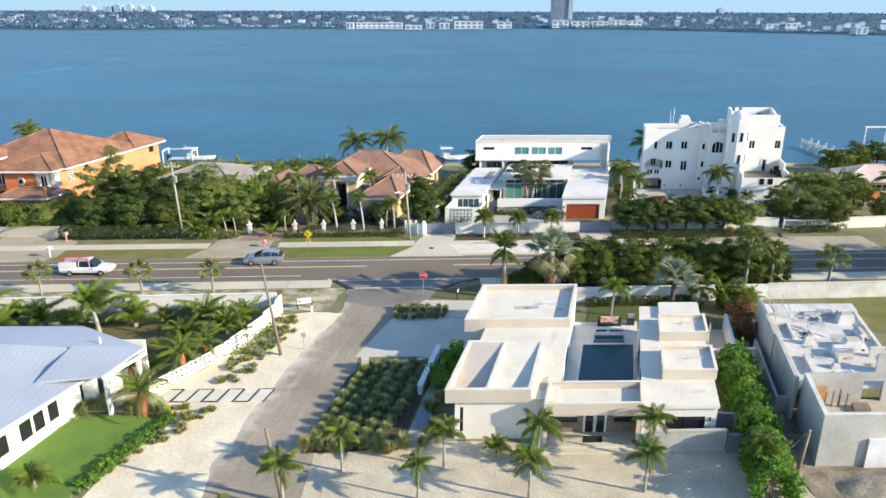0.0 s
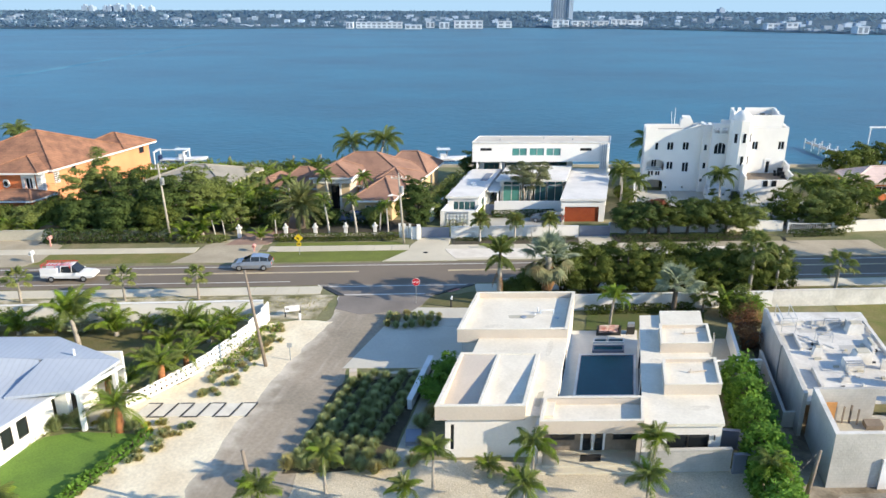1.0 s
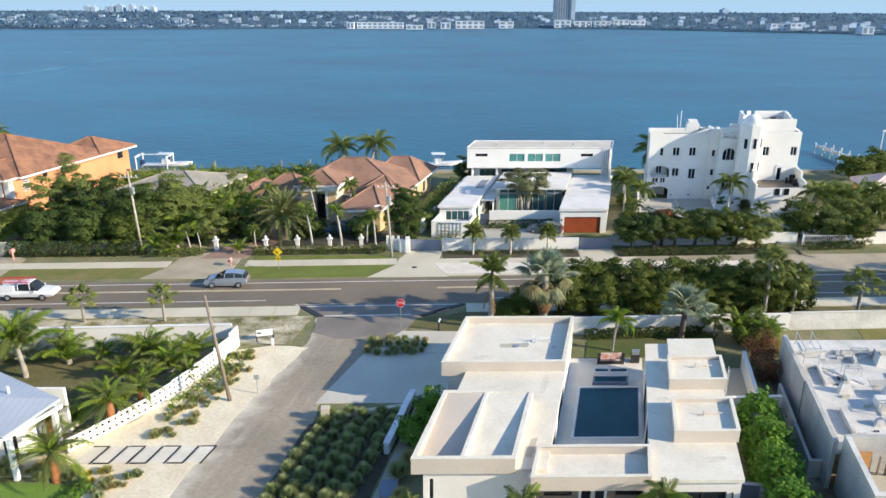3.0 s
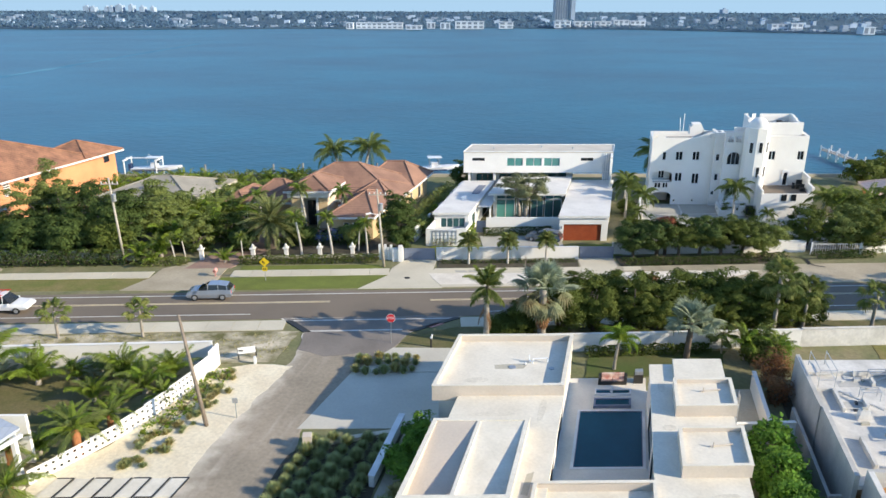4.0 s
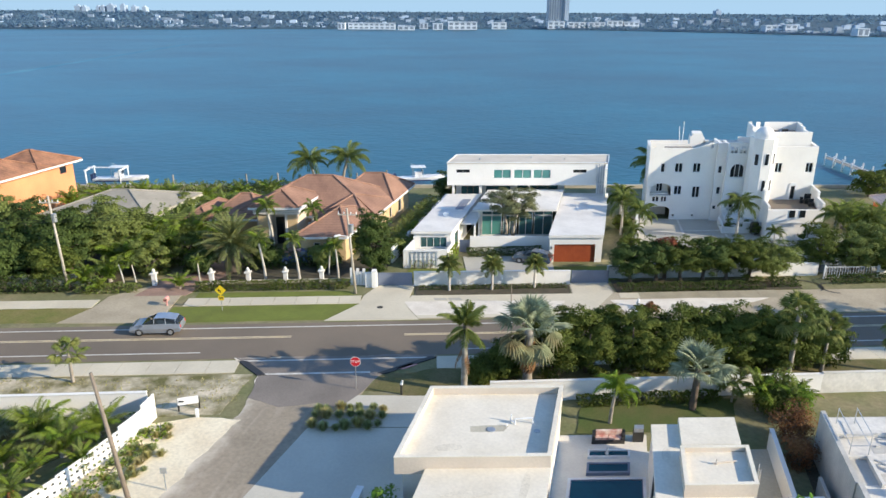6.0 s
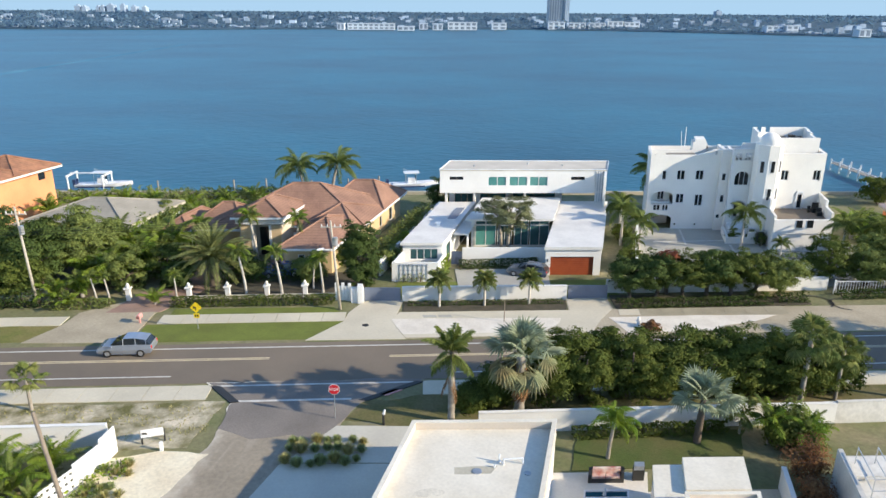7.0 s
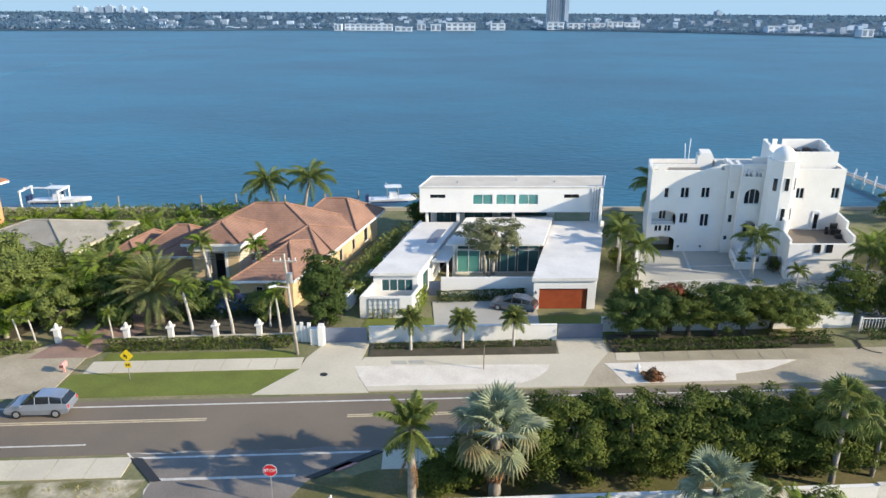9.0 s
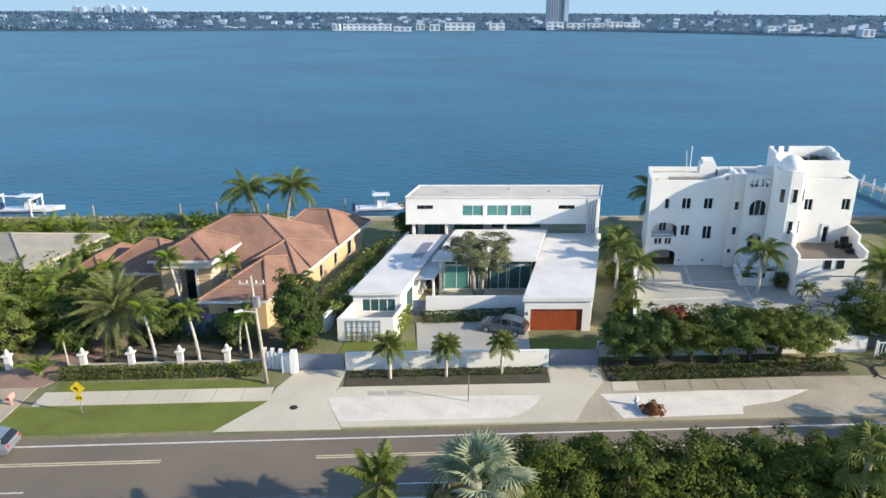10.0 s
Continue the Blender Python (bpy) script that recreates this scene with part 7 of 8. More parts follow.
put(palm("castle_palm", "green feather palm beside the white castle house", 3.6, 0.16, 0.1, 15, F_royal, "bark_white", 19, (-40, 65), crownshaft="palm", group="castle palms"),
    [(33.2, 108.2, 0, 1.05), (32.0, 112.0, 70, 1.15), (33.0, 116.6, 140, 1.1), (46.6, 109.8, 200, 1.2), (57.2, 106.0, 250, 1.1), (31.6, 105.4, 300, 0.7), (49.5, 105.5, 20, 0.6), (60.5, 104.5, 50, 1.1), (66.0, 106.5, 90, 1.1), (62.0, 99.5, 130, 1.0), (70.5, 101.0, 200, 1.0), (73, 108, 230, 1.1)])

# broadleaf trees
near = [(12.4, 73.8, 2.8, 1.3), (16.2, 74.4, 5.0, 2.4), (19.2, 74.6, 5.5, 2.6), (22.4, 74.8, 5.6, 2.6), (25.4, 74.8, 5.4, 2.5), (28.6, 74.9, 5.6, 2.6), (31.6, 75.0, 5.3, 2.5), (34.4, 75.1, 5.0, 2.4), (37.2, 75.6, 5.0, 2.3), (39.6, 75.8, 4.2, 1.9), (10.6, 73.2, 1.8, 1.0)]
for i, (x, y, hh, r) in enumerate(near):
    tree("buttonwood_tree", x, y, hh, r, 0.2, "tree", "dense dark green roadside tree behind a white wall", 30 + i, 150, 140, 0.19, 0.4, 3, squash=min(r, 2.3), group="roadside tree row")
for i, (x, y, hh, r, lf) in enumerate(((-43.2, 100.5, 9.7, 4.2, "tree_mid"), (-38.6, 98.6, 8.0, 3.9, "tree_dark"), (-34.2, 97.2, 7.6, 3.2, "tree_dark"), (-30.4, 101.0, 7.8, 3.4, "tree_mid"), (-45.8, 104.5, 6.4, 2.8, "tree"), (-37.0, 106.0, 5.2, 2.8, "tree"), (-52.0, 97.5, 3.6, 2.4, "tree_mid"),
                                       (-57.0, 97.0, 3.4, 2.4, "tree"), (-44.5, 95.6, 5.0, 2.8, "tree_dark"), (-39.4, 94.8, 5.4, 2.8, "tree_dark"), (-34.6, 94.9, 4.8, 2.4, "tree"), (-63.0, 97.0, 3.6, 2.8, "tree_mid"), (-70.5, 96.5, 4.2, 3.0, "tree_mid"), (-48.6, 98.2, 4.2, 2.4, "tree"))):
    tree("shade_tree", x, y, hh, r, 0.9, lf, "broad leafy green shade tree over a garden wall", 50 + i, 150, 120, 0.24, 0.5, 2, group="shade trees on the west lot")
for i, (x, y) in enumerate(((60.5, 77.2), (66.0, 78.4), (72.0, 77.4), (79.0, 79.0))):
    tree("roadside_oak", x, y, 9.5, 4.2, 2.2, "tree", "tall leafy roadside tree shading the road", 160 + i, 150, 80, 0.3, 0.5, 1, group="tall trees shading the road")
tree("ficus_tree", 0.1, 97.8, 7.4, 2.0, 0.3, "tree_dark", "dense dark green columnar tree beside a utility pole", 70, 190, 100, 0.2, 0.36)
for i, (x, y, hh, r, lf) in enumerate(((-21.5, 100.4, 4.2, 2.2, "tree"), (-24.8, 97.4, 4.4, 2.2, "tree_mid"), (-12.6, 100.6, 2.6, 1.7, "tree_dark"), (-19.4, 97.6, 2.6, 1.8, "tree_dark"), (-30.8, 113.4, 4.4, 2.4, "tree_mid"), (-35.5, 112.6, 5.2, 2.6, "tree"), (-27.4, 117.4, 4.4, 2.2, "tree_mid"), (-5.8, 99.6, 3.0, 1.7, "tree_mid"), (-3.2, 104.6, 3.6, 1.6, "tree"), (-14.4, 103.6, 2.4, 1.5, "tree_dark"))):
    tree("garden_shrub_tree", x, y, hh, r, 0.2, lf, "leafy green shrub around the tiled villa", 140 + i, 80, 90, 0.22, 0.38, 3, group="shrubs round the villa")
tree("oak_tree", 16.9, 109.0, 7.0, 3.7, 3.6, "olive", "twisted grey-green tree on a terrace of the white house", 72, 62, 240, 0.19, 0.48, 3, "bark")
for i, (x, y, hh, r, lf) in enumerate(((28.4, 94.6, 4.0, 2.0, "tree_dark"), (31.2, 94.7, 4.7, 2.2, "tree_dark"), (34.0, 94.8, 4.3, 2.2, "tree"), (36.6, 94.9, 4.6, 2.2, "tree_dark"), (39.2, 95.0, 4.7, 2.2, "tree"), (41.8, 95.1, 4.4, 2.2, "tree"), (44.6, 95.2, 4.1, 2.1, "tree_mid"))):
    tree("street_tree", x, y, hh + 0.4, r * 1.15, 1.1, lf, "flat-topped dark green tree in front of a castle house", 80 + i, 120, 130, 0.17, 0.36, 1, group="tree row at the castle")
tree("copper_tree", 32.6, 95.6, 4.9, 1.3, 2.4, "red_leaf", "reddish-leaved small tree among green trees", 90, 40, 50, 0.26, 0.32)
for i, (x, y, hh, r) in enumerate(((51.8, 99.0, 5.2, 2.7), (55.4, 97.8, 4.8, 2.6), (58.0, 96.4, 4.6, 2.3), (58.8, 100.8, 5.2, 2.6), (64.0, 103.5, 4.6, 2.4), (67.5, 99.5, 4.6, 2.4), (61.0, 106.0, 3.6, 1.8))):
    tree("garden_tree", x, y, hh, r, 0.6, "tree_mid" if i % 2 else "tree", "leafy green tree beside a driveway gate", 95 + i, 110, 90, 0.22, 0.4, 2, group="trees at the east drive")
for i, (x, y, hh, r, lf) in enumerate(((31.4, 68.2, 2.6, 0.7, "tree"), (32.6, 68.4, 2.7, 0.8, "tree_mid"), (33.6, 68.0, 2.2, 0.8, "hedge"), (33.0, 66.8, 1.7, 0.7, "tree"))):
    tree("viny_shrub", x, y, hh, r, 0.1, lf, "tangled green shrub by a boundary wall", 150 + i, 40, 80, 0.22, 0.42, 4, group="shrubs in the yard corner")
put(palm("yard_areca", "ragged green palm clump in the yard corner", 1.4, 0.09, 0.07, 14, F_areca, "bark", 41, (-30, 45)), [(30.9, 68.2, 0, 0.95), (32.8, 67.4, 90, 0.8), (33.8, 68.2, 200, 0.75)])
tree("dry_bougainvillea", 31.6, 64.4, 2.7, 1.2, 0.1, "rust", "dry reddish-brown thorny shrub", 103, 45, 60, 0.15, 0.45, 6)
tree("dry_bougainvillea", 30.6, 61.4, 2.3, 0.9, 0.1, "rust", "dry reddish-brown thorny shrub", 104, 40, 60, 0.15, 0.42, 6)
tree("citrus_shrub", 3.0, 104.0, 2.6, 1.5, 0.2, "tree_mid", "yellow-green shrub along a white side wall", 105, 60, 55, 0.24, 0.32, 3)
tree("citrus_shrub", 4.6, 109.4, 2.5, 1.5, 0.2, "palm_bright", "yellow-green shrub along a white side wall", 106, 60, 55, 0.24, 0.32, 3)
tree("citrus_shrub", 6.2, 115.4, 2.6, 1.5, 0.2, "tree_mid", "yellow-green shrub along a white side wall", 107, 60, 55, 0.24, 0.32, 3)
tree("sea_grape", 9.5, 130.0, 4.4, 2.4, 0.2, "tree_dark", "dark green shrub by the seawall", 108, 90, 55, 0.3, 0.4, 3)
tree("sea_grape", 30.8, 103.6, 2.6, 1.3, 0.2, "tree", "green shrub beside a side path", 109, 50, 55, 0.26, 0.32, 3)
tree("sea_grape", 32.6, 114.0, 2.4, 1.3, 0.2, "tree", "green shrub beside a side path", 110, 50, 55, 0.26, 0.32, 3)
for i, (u, v, r_) in enumerate(((16.4, 113.6, 0.7), (18.9, 113.4, 0.8), (19.8, 111.8, 0.6))):
    tree("planter_shrub", u + K * v, v, 1.6, r_, 0.0, "tree", "dark green shrub in a white castle planter", 170 + i, 30, 60, 0.16, 0.24, 3, group="shrubs at the castle entry")
tree("drive_shrub", 2.4, 52.6, 2.2, 1.3, 0.1, "hedge", "bright green shrub beside the pool house", 111, 60, 60, 0.24, 0.3, 3)
tree("drive_shrub", 3.4, 55.6, 2.2, 1.3, 0.1, "hedge", "bright green shrub beside the pool house", 112, 60, 60, 0.24, 0.3, 3)
for i, (x, y) in enumerate(((84, 136), (90, 139), (97, 137), (103, 134), (78, 132), (110, 137))):
    tree("mangrove", x, y, 4.6, 3.0, 0.2, "tree", "low green mangrove by the shore", 120 + i, 70, 50, 0.4, 0.5, 3, group="mangroves by the dock")

hedge("clusia_hedge", (22.3, 37), (26.6, 54.6), 2.1, 2.7, "hedge", "tall bright green glossy hedge between houses", 1, 520, 0.3, ragged=0.5)
hedge("back_hedge", (17.4, 69.1), (28.6, 69.7), 0.8, 0.9, "tree", "low dark hedge along a white wall", 2, 260, 0.22)
hedge("court_hedge", (10.9, 103.3), (20.2, 104.0), 1.0, 1.15, "tree_dark", "clipped dark green hedge below a terrace wall", 3, 320, 0.2, ragged=0.1)
hedge("bed_hedge", (5.2, 92.9), (21.2, 93.4), 1.0, 0.35, "tree_dark", "low dark groundcover in a bed", 4, 220, 0.18)
hedge("verge_hedge", (-18.6, 92.8), (-2.2, 93.4), 1.2, 0.95, "tree", "clipped green hedge along the pavement", 5, 300, 0.2, ragged=0.15)
hedge("verge_hedge", (-31.0, 92.2), (-24.4, 92.6), 1.2, 0.9, "tree_mid", "leafy green hedge at a driveway", 6, 260, 0.22)
hedge("castle_hedge", (26.6, 92.3), (42.6, 93.1), 1.5, 0.75, "tree_dark", "low dark hedge along the castle wall", 7, 260, 0.2)
hedge("castle_hedge", (43.4, 93.6), (46.8, 93.8), 1.5, 0.9, "tree_dark", "low rounded dark hedge by a driveway", 27, 260, 0.2)
hedge("castle_hedge", (50.5, 94.4), (58.0, 95.0), 1.4, 0.8, "tree_dark", "low dark hedge by a driveway", 8, 240, 0.2)
hedge("villa_hedge", (-21.4, 40.0), (-18.4, 48.2), 0.8, 0.6, "hedge", "leafy green low hedge at the lawn edge", 9, 260, 0.26, ragged=0.5)
hedge("villa_hedge", (-27.9, 43.8), (-25.6, 48.6), 0.5, 0.3, "tuft", "low planting along the villa wall", 10, 160, 0.2)
hedge("wall_planting", (-16.0, 56.8), (-12.9, 66.4), 1.3, 0.5, "palm_bright", "green groundcover along the perforated wall", 11, 110, 0.24, ragged=1.0)
hedge("west_hedge", (-48.0, 92.4), (-31.6, 93.0), 1.8, 1.7, "tree_dark", "dark hedge in front of a boundary wall", 12, 200, 0.26)
hedge("ivy", W(-18.2, 100.2)[:2], W(-18.2, 103.4)[:2], 0.35, 1.9, "palm_bright", "bright creeper on a white courtyard wall", 13, 200, 0.2)
hedge("trellis_vine", W(-22.6, 99.05)[:2], W(-19.8, 99.05)[:2], 0.3, 0.9, "tree_mid", "thin climbing plants on a trellis", 14, 90, 0.2, ragged=0.9)
hedge("seawall_hedge", (-50, 133.5), (-8, 136.5), 2.2, 1.6, "tree_mid", "green shrubs along the seawall", 15, 110, 0.34, ragged=0.6)


hedge("villa_side_hedge", (1.4, 103.6), (7.2, 124.0), 2.2, 2.2, "tree_mid", "loose leafy yellow-green shrubs along a white side wall", 21, 150, 0.3, ragged=0.7)
hedge("villa_thicket", (-32.5, 107.5), (-15.0, 123.0), 4.2, 3.0, "tree_mid", "tangled green shrubs and palms beside a tiled villa", 22, 120, 0.36, ragged=0.8)
hedge("villa_front_shrubs", (-15.6, 99.6), (-4.4, 100.8), 2.0, 1.5, "tree_dark", "dark rounded shrubs before a tiled villa", 23, 170, 0.24, ragged=0.8)


def tuft_mesh(name, r, h, n, material, rng, wid=0.03):
    v, f = [], []
    for i in range(n):
        a, q = rng.uniform(0, 2 * math.pi), rng.uniform(0, 1) ** 0.6
        b = np.array([math.cos(a), math.sin(a), 0]) * r * 0.25 * q
        q *= 0.97
        t = np.array([math.cos(a), math.sin(a), 0]) * r * (0.1 + q) + np.array([0, 0, h * (0.12 + math.sqrt(1 - q * q)) * rng.uniform(0.75, 1.05)])
        m = b + (t - b) * 0.5 + np.array([0, 0, h * 0.18])
        s = np.array([-math.sin(a), math.cos(a), 0]) * wid
        k = len(v)
        v += [(b - s).tolist(), (b + s).tolist(), (m + s).tolist(), t.tolist(), (m - s).tolist()]
        f += [(k, k + 1, k + 2, k + 4), (k + 4, k + 2, k + 3)]
    return mesh_from(name, v, f, material)


def tufts(name, places, meshes, label, group):
    rng = np.random.default_rng(len(places))
    for i, (x, y, s) in enumerate(places):
        ob = new(name, meshes[i % len(meshes)])
        ob.matrix_basis = Matrix.Translation((x, y, 0.02)) @ Matrix.Rotation(rng.uniform(0, 6), 4, "Z") @ Matrix.Scale(s, 4)
        tagged(ob, label, "grass", group)


T_green = [tuft_mesh("tuft", 0.66, 0.85, 330, "tuft", g, 0.028) for i in range(2)]
T_dry = [tuft_mesh("tuft", 0.45, 0.45, 90, "tuft_dry", g), tuft_mesh("tuft", 0.45, 0.4, 90, "tuft", g)]
T_yel = [tuft_mesh("tuft", 0.75, 0.9, 240, "tuft_dry", g, 0.03), tuft_mesh("tuft", 0.75, 0.9, 240, "tuft", g, 0.03)]
rr = random.Random(11)
pl = []
for r_ in range(5):
    for c in range(11):
        s = c / 10
        x0, x1 = -7.0 + 2.9 * s, -2.4 + 3.2 * s
        pl.append((x0 + (x1 - x0) * r_ / 4 + rr.uniform(-0.15, 0.15), 45.0 + 11.0 * s + (0.5 if r_ % 2 else 0) + rr.uniform(-0.15, 0.15), rr.uniform(0.88, 1.1)))
tufts("ornamental_grass", pl, T_green, "rounded grey-green ornamental grass clump in a bed", "garden grass rows")
pl = [(-7.6 + i * 0.95 + rr.uniform(-0.2, 0.2), 43.9 + rr.uniform(-0.3, 0.5), rr.uniform(0.8, 1.2)) for i in range(8)] + [(0.6, 44.4, 0.9), (-0.9, 44.9, 0.9), (1.5, 46.5, 1.1), (1.2, 49.0, 1.2), (1.9, 50.4, 1.1)]
tufts("fountain_grass", pl, T_yel, "yellow-green fountain grass clump beside gravel", "fountain grass")
pl = [(-2.2 + i * 0.8 + rr.uniform(-0.2, 0.2), 66.2 + j * 1.3 + rr.uniform(-0.4, 0.4), rr.uniform(0.55, 0.95)) for i in range(7) for j in range(3)]
tufts("drive_grass", pl, T_yel + T_green, "tufted green grass clump beside the drive", "grass by the drive")
pl = []
for i in range(110):
    s = i / 109
    pl.append((-18.0 + 5.4 * s + rr.uniform(-1.1, 1.6), 46.0 + 20.0 * s + rr.uniform(-0.8, 0.8), rr.uniform(0.6, 1.2)))
pl = [p for p in pl if not (49.6 < p[1] < 53.2)] + [(-21.2 + i * 0.5 + rr.uniform(-.2, .2), 39.5 + i * 1.1, rr.uniform(0.6, 1.0)) for i in range(7)]
tufts("beach_grass", pl, T_dry, "small dry grass tuft on white sand", "beach grass tufts")
pl = [(rr.uniform(-22.5, -18.4), rr.uniform(48.2, 50.2), rr.uniform(0.6, 1.0)) for i in range(12)] + [(rr.uniform(-26.2, -23.6), rr.uniform(48.8, 50.4), rr.uniform(0.8, 1.3)) for i in range(8)]
tufts("garden_tuft", pl, T_yel + T_green, "small flowering garden clump by the villa entrance", "villa garden clumps")
T_flower = [tuft_mesh("tuft", 0.5, 0.4, 150, "flower", g, 0.035)]
tufts("yellow_flower_clump", [(-18.9, 49.3, 0.9), (-18.0, 49.6, 1.0), (-18.4, 48.6, 0.8), (-22.8, 49.6, 0.7)], T_flower, "yellow flowering clump in sand by the villa", "yellow flower clumps")
# thin grass on the verge, too many to count
rng = np.random.default_rng(5)
n = 2600
px = rng.uniform(-34, -8.6, n)
py = rng.uniform(68.9, 73.6, n)
vv, ff = [], []
for x, y in zip(px.tolist(), py.tolist()):
    if noise.noise(Vector((x * 0.5, y * 0.8, 0))) < -0.05:
        continue
    a = rng.uniform(0, 6.28)
    k = len(vv)
    vv += [(x, y, 0.02), (x + 0.1 * math.cos(a), y + 0.1 * math.sin(a), 0.02), (x + 0.14 * math.cos(a + 1), y + 0.14 * math.sin(a + 1), rng.uniform(0.06, 0.16))]
    ff.append((k, k + 1, k + 2))
tagged(new("verge_grass", mesh_from("verge_grass", vv, ff, "tuft_dry")), "thin patchy grass on the sandy verge", "grass", "", "stuff")


# ---- street furniture, cars, boats ----
def text_mesh(name, s, size, material, parent, place, rot):
    cu = bpy.data.curves.new(name, "FONT")
    cu.body, cu.size, cu.extrude = s, size, 0.004
    cu.align_x, cu.align_y = "CENTER", "CENTER"
    tmp = bpy.data.objects.new(name, cu)
    scene.collection.objects.link(tmp)
    me = bpy.data.meshes.new_from_object(tmp.evaluated_get(bpy.context.evaluated_depsgraph_get()))
    bpy.data.objects.remove(tmp)
    me.materials.clear()
    me.materials.append(M[material])
    ob = mesh_part(name, me, parent)
    ob.matrix_basis = Matrix.Translation(place) @ Euler(rot).to_matrix().to_4x4()
    return ob


def disc(bm, c, r, n, t, rot=0.0):
    """A flat n-sided plate that faces the camera side (-y)."""
    a = [bm.verts.new((c[0] + r * math.cos(2 * math.pi * i / n + rot), c[1], c[2] + r * math.sin(2 * math.pi * i / n + rot))) for i in range(n)]
    b = [bm.verts.new((v.co.x, v.co.y + t, v.co.z)) for v in a]
    bm.faces.new(a)
    bm.faces.new(b[::-1])
    for i in range(n):
        bm.faces.new((a[i], b[i], b[(i + 1) % n], a[(i + 1) % n]))
    return bm


st = thing("stop_sign", 0.4, 71.8, 0, "red octagonal stop sign on a steel post", "road sign")
b = bmesh.new()
tube(b, (0.4, 71.8, 0), (0.4, 71.8, 2.75), 0.035, n=6)
part("post", b, "steel", st)
part("rim", disc(bmesh.new(), (0.4, 71.745, 2.45), 0.44, 8, 0.015, math.pi / 8), "paint", st)
part("face", disc(bmesh.new(), (0.4, 71.738, 2.45), 0.41, 8, 0.012, math.pi / 8), "red_sign", st)
text_mesh("lettering", "STOP", 0.30, "paint", st, (0.0, -0.068, 2.45), (math.pi / 2, 0, 0))
ys = thing("curve_sign", -14.3, 87.3, 0, "yellow diamond curve-warning sign with a plate below", "road sign")
b = bmesh.new()
tube(b, (-14.3, 87.3, 0), (-14.3, 87.3, 2.6), 0.035, n=6)
part("post", b, "steel", ys)
part("diamond", disc(bmesh.new(), (-14.3, 87.245, 2.2), 0.56, 4, 0.015), "yellow_sign", ys)
part("arrow", cbs((-14.36, -14.28, 87.228, 87.24, 1.95, 2.25), (-14.48, -14.36, 87.228, 87.24, 2.17, 2.25), (-14.52, -14.42, 87.228, 87.24, 2.1, 2.34)), "black", ys)
part("plate", cbs((-14.57, -14.03, 87.245, 87.26, 1.15, 1.62)), "yellow_sign", ys)
part("plate_bars", cbs((-14.45, -14.34, 87.232, 87.244, 1.3, 1.5), (-14.26, -14.15, 87.232, 87.244, 1.3, 1.5)), "black", ys)


def utility_pole(x, y, h, lean, label, arms=True, bark="wood"):
    p = thing("utility_pole", x, y, 0, label, "utility pole")
    b = bmesh.new()
    top = Vector((x + lean[0], y + lean[1], h))
    tube(b, (x, y, -0.1), top, 0.16, 0.10, 9)
    part("pole", b, bark, p, smooth=True)
    if arms:
        c = Vector((x, y, 0)).lerp(top, 0.93)
        part("crossarm", cbs((c.x - 1.0, c.x + 1.0, c.y - 0.06, c.y + 0.06, c.z - 0.06, c.z + 0.06)), bark, p)
        for dx in (-0.9, -0.35, 0.35, 0.9):
            i = bmesh.new()
            tube(i, (c.x + dx, c.y, c.z + 0.06), (c.x + dx, c.y, c.z + 0.28), 0.05, n=6)
            part("insulator", i, "paint", p)
        k = Vector((x, y, 0)).lerp(top, 0.78)
        i = bmesh.new()
        tube(i, (k.x + 0.3, k.y - 0.15, k.z - 0.45), (k.x + 0.3, k.y - 0.15, k.z + 0.4), 0.22, n=10)
        part("transformer", i, "steel", p)
    return top


A = utility_pole(-1.5, 91.7, 9.3, (-0.6, 0), "weathered grey wooden utility pole with crossarm and transformer", True, "pole_pale")
B = utility_pole(-32.1, 93.0, 10.3, (-0.45, 0), "weathered grey wooden utility pole with crossarm and transformer", True, "pole_pale")
utility_pole(-12.2, 58.5, 8.6, (-1.2, 0.4), "bare leaning wooden pole beside a sandy lane", False)
utility_pole(-8.2, 38.6, 5.2, (-0.7, 0.2), "short leaning brown wooden pole", False)
utility_pole(25.3, 40.6, 3.6, (0.35, 0), "short grey wooden post on a building site", False)
lamp = thing("street_lamp", -1.4, 91.6, 0, "grey street lamp arm fixed to a wooden pole", "street lamp")
b = bmesh.new()
tube(b, (-1.75, 91.6, 6.3), (-2.9, 91.2, 6.6), 0.04, n=6)
part("arm", b, "steel", lamp)
b = bmesh.new()
tube(b, (-2.8, 91.24, 6.62), (-3.4, 91.05, 6.55), 0.12, 0.09, 8)
part("head", b, "paint", lamp)
b = bmesh.new()
for off in (-0.9, 0.0, 0.9):
    pts = []
    for i in range(17):
        s = i / 16
        q = Vector((-130 + 128 * s, 89.5 + 2.2 * s, 9.4 - 1.6 * 4 * s * (1 - s)))
        pts.append(q + Vector((0, off * 0.4, off * 0.15)))
    for p, q in zip(pts, pts[1:]):
        tube(b, p, q, 0.012, n=4)
tagged(part("overhead_wire", b, "black"), "thin black overhead wires between poles", "wire")
b = bmesh.new()
tube(b, (25.5, 40.6, 3.4), (14.5, 33.0, 0.3), 0.006, n=4)
tagged(part("guy_wire", b, "dock"), "pale guy wire running down from a post", "wire")

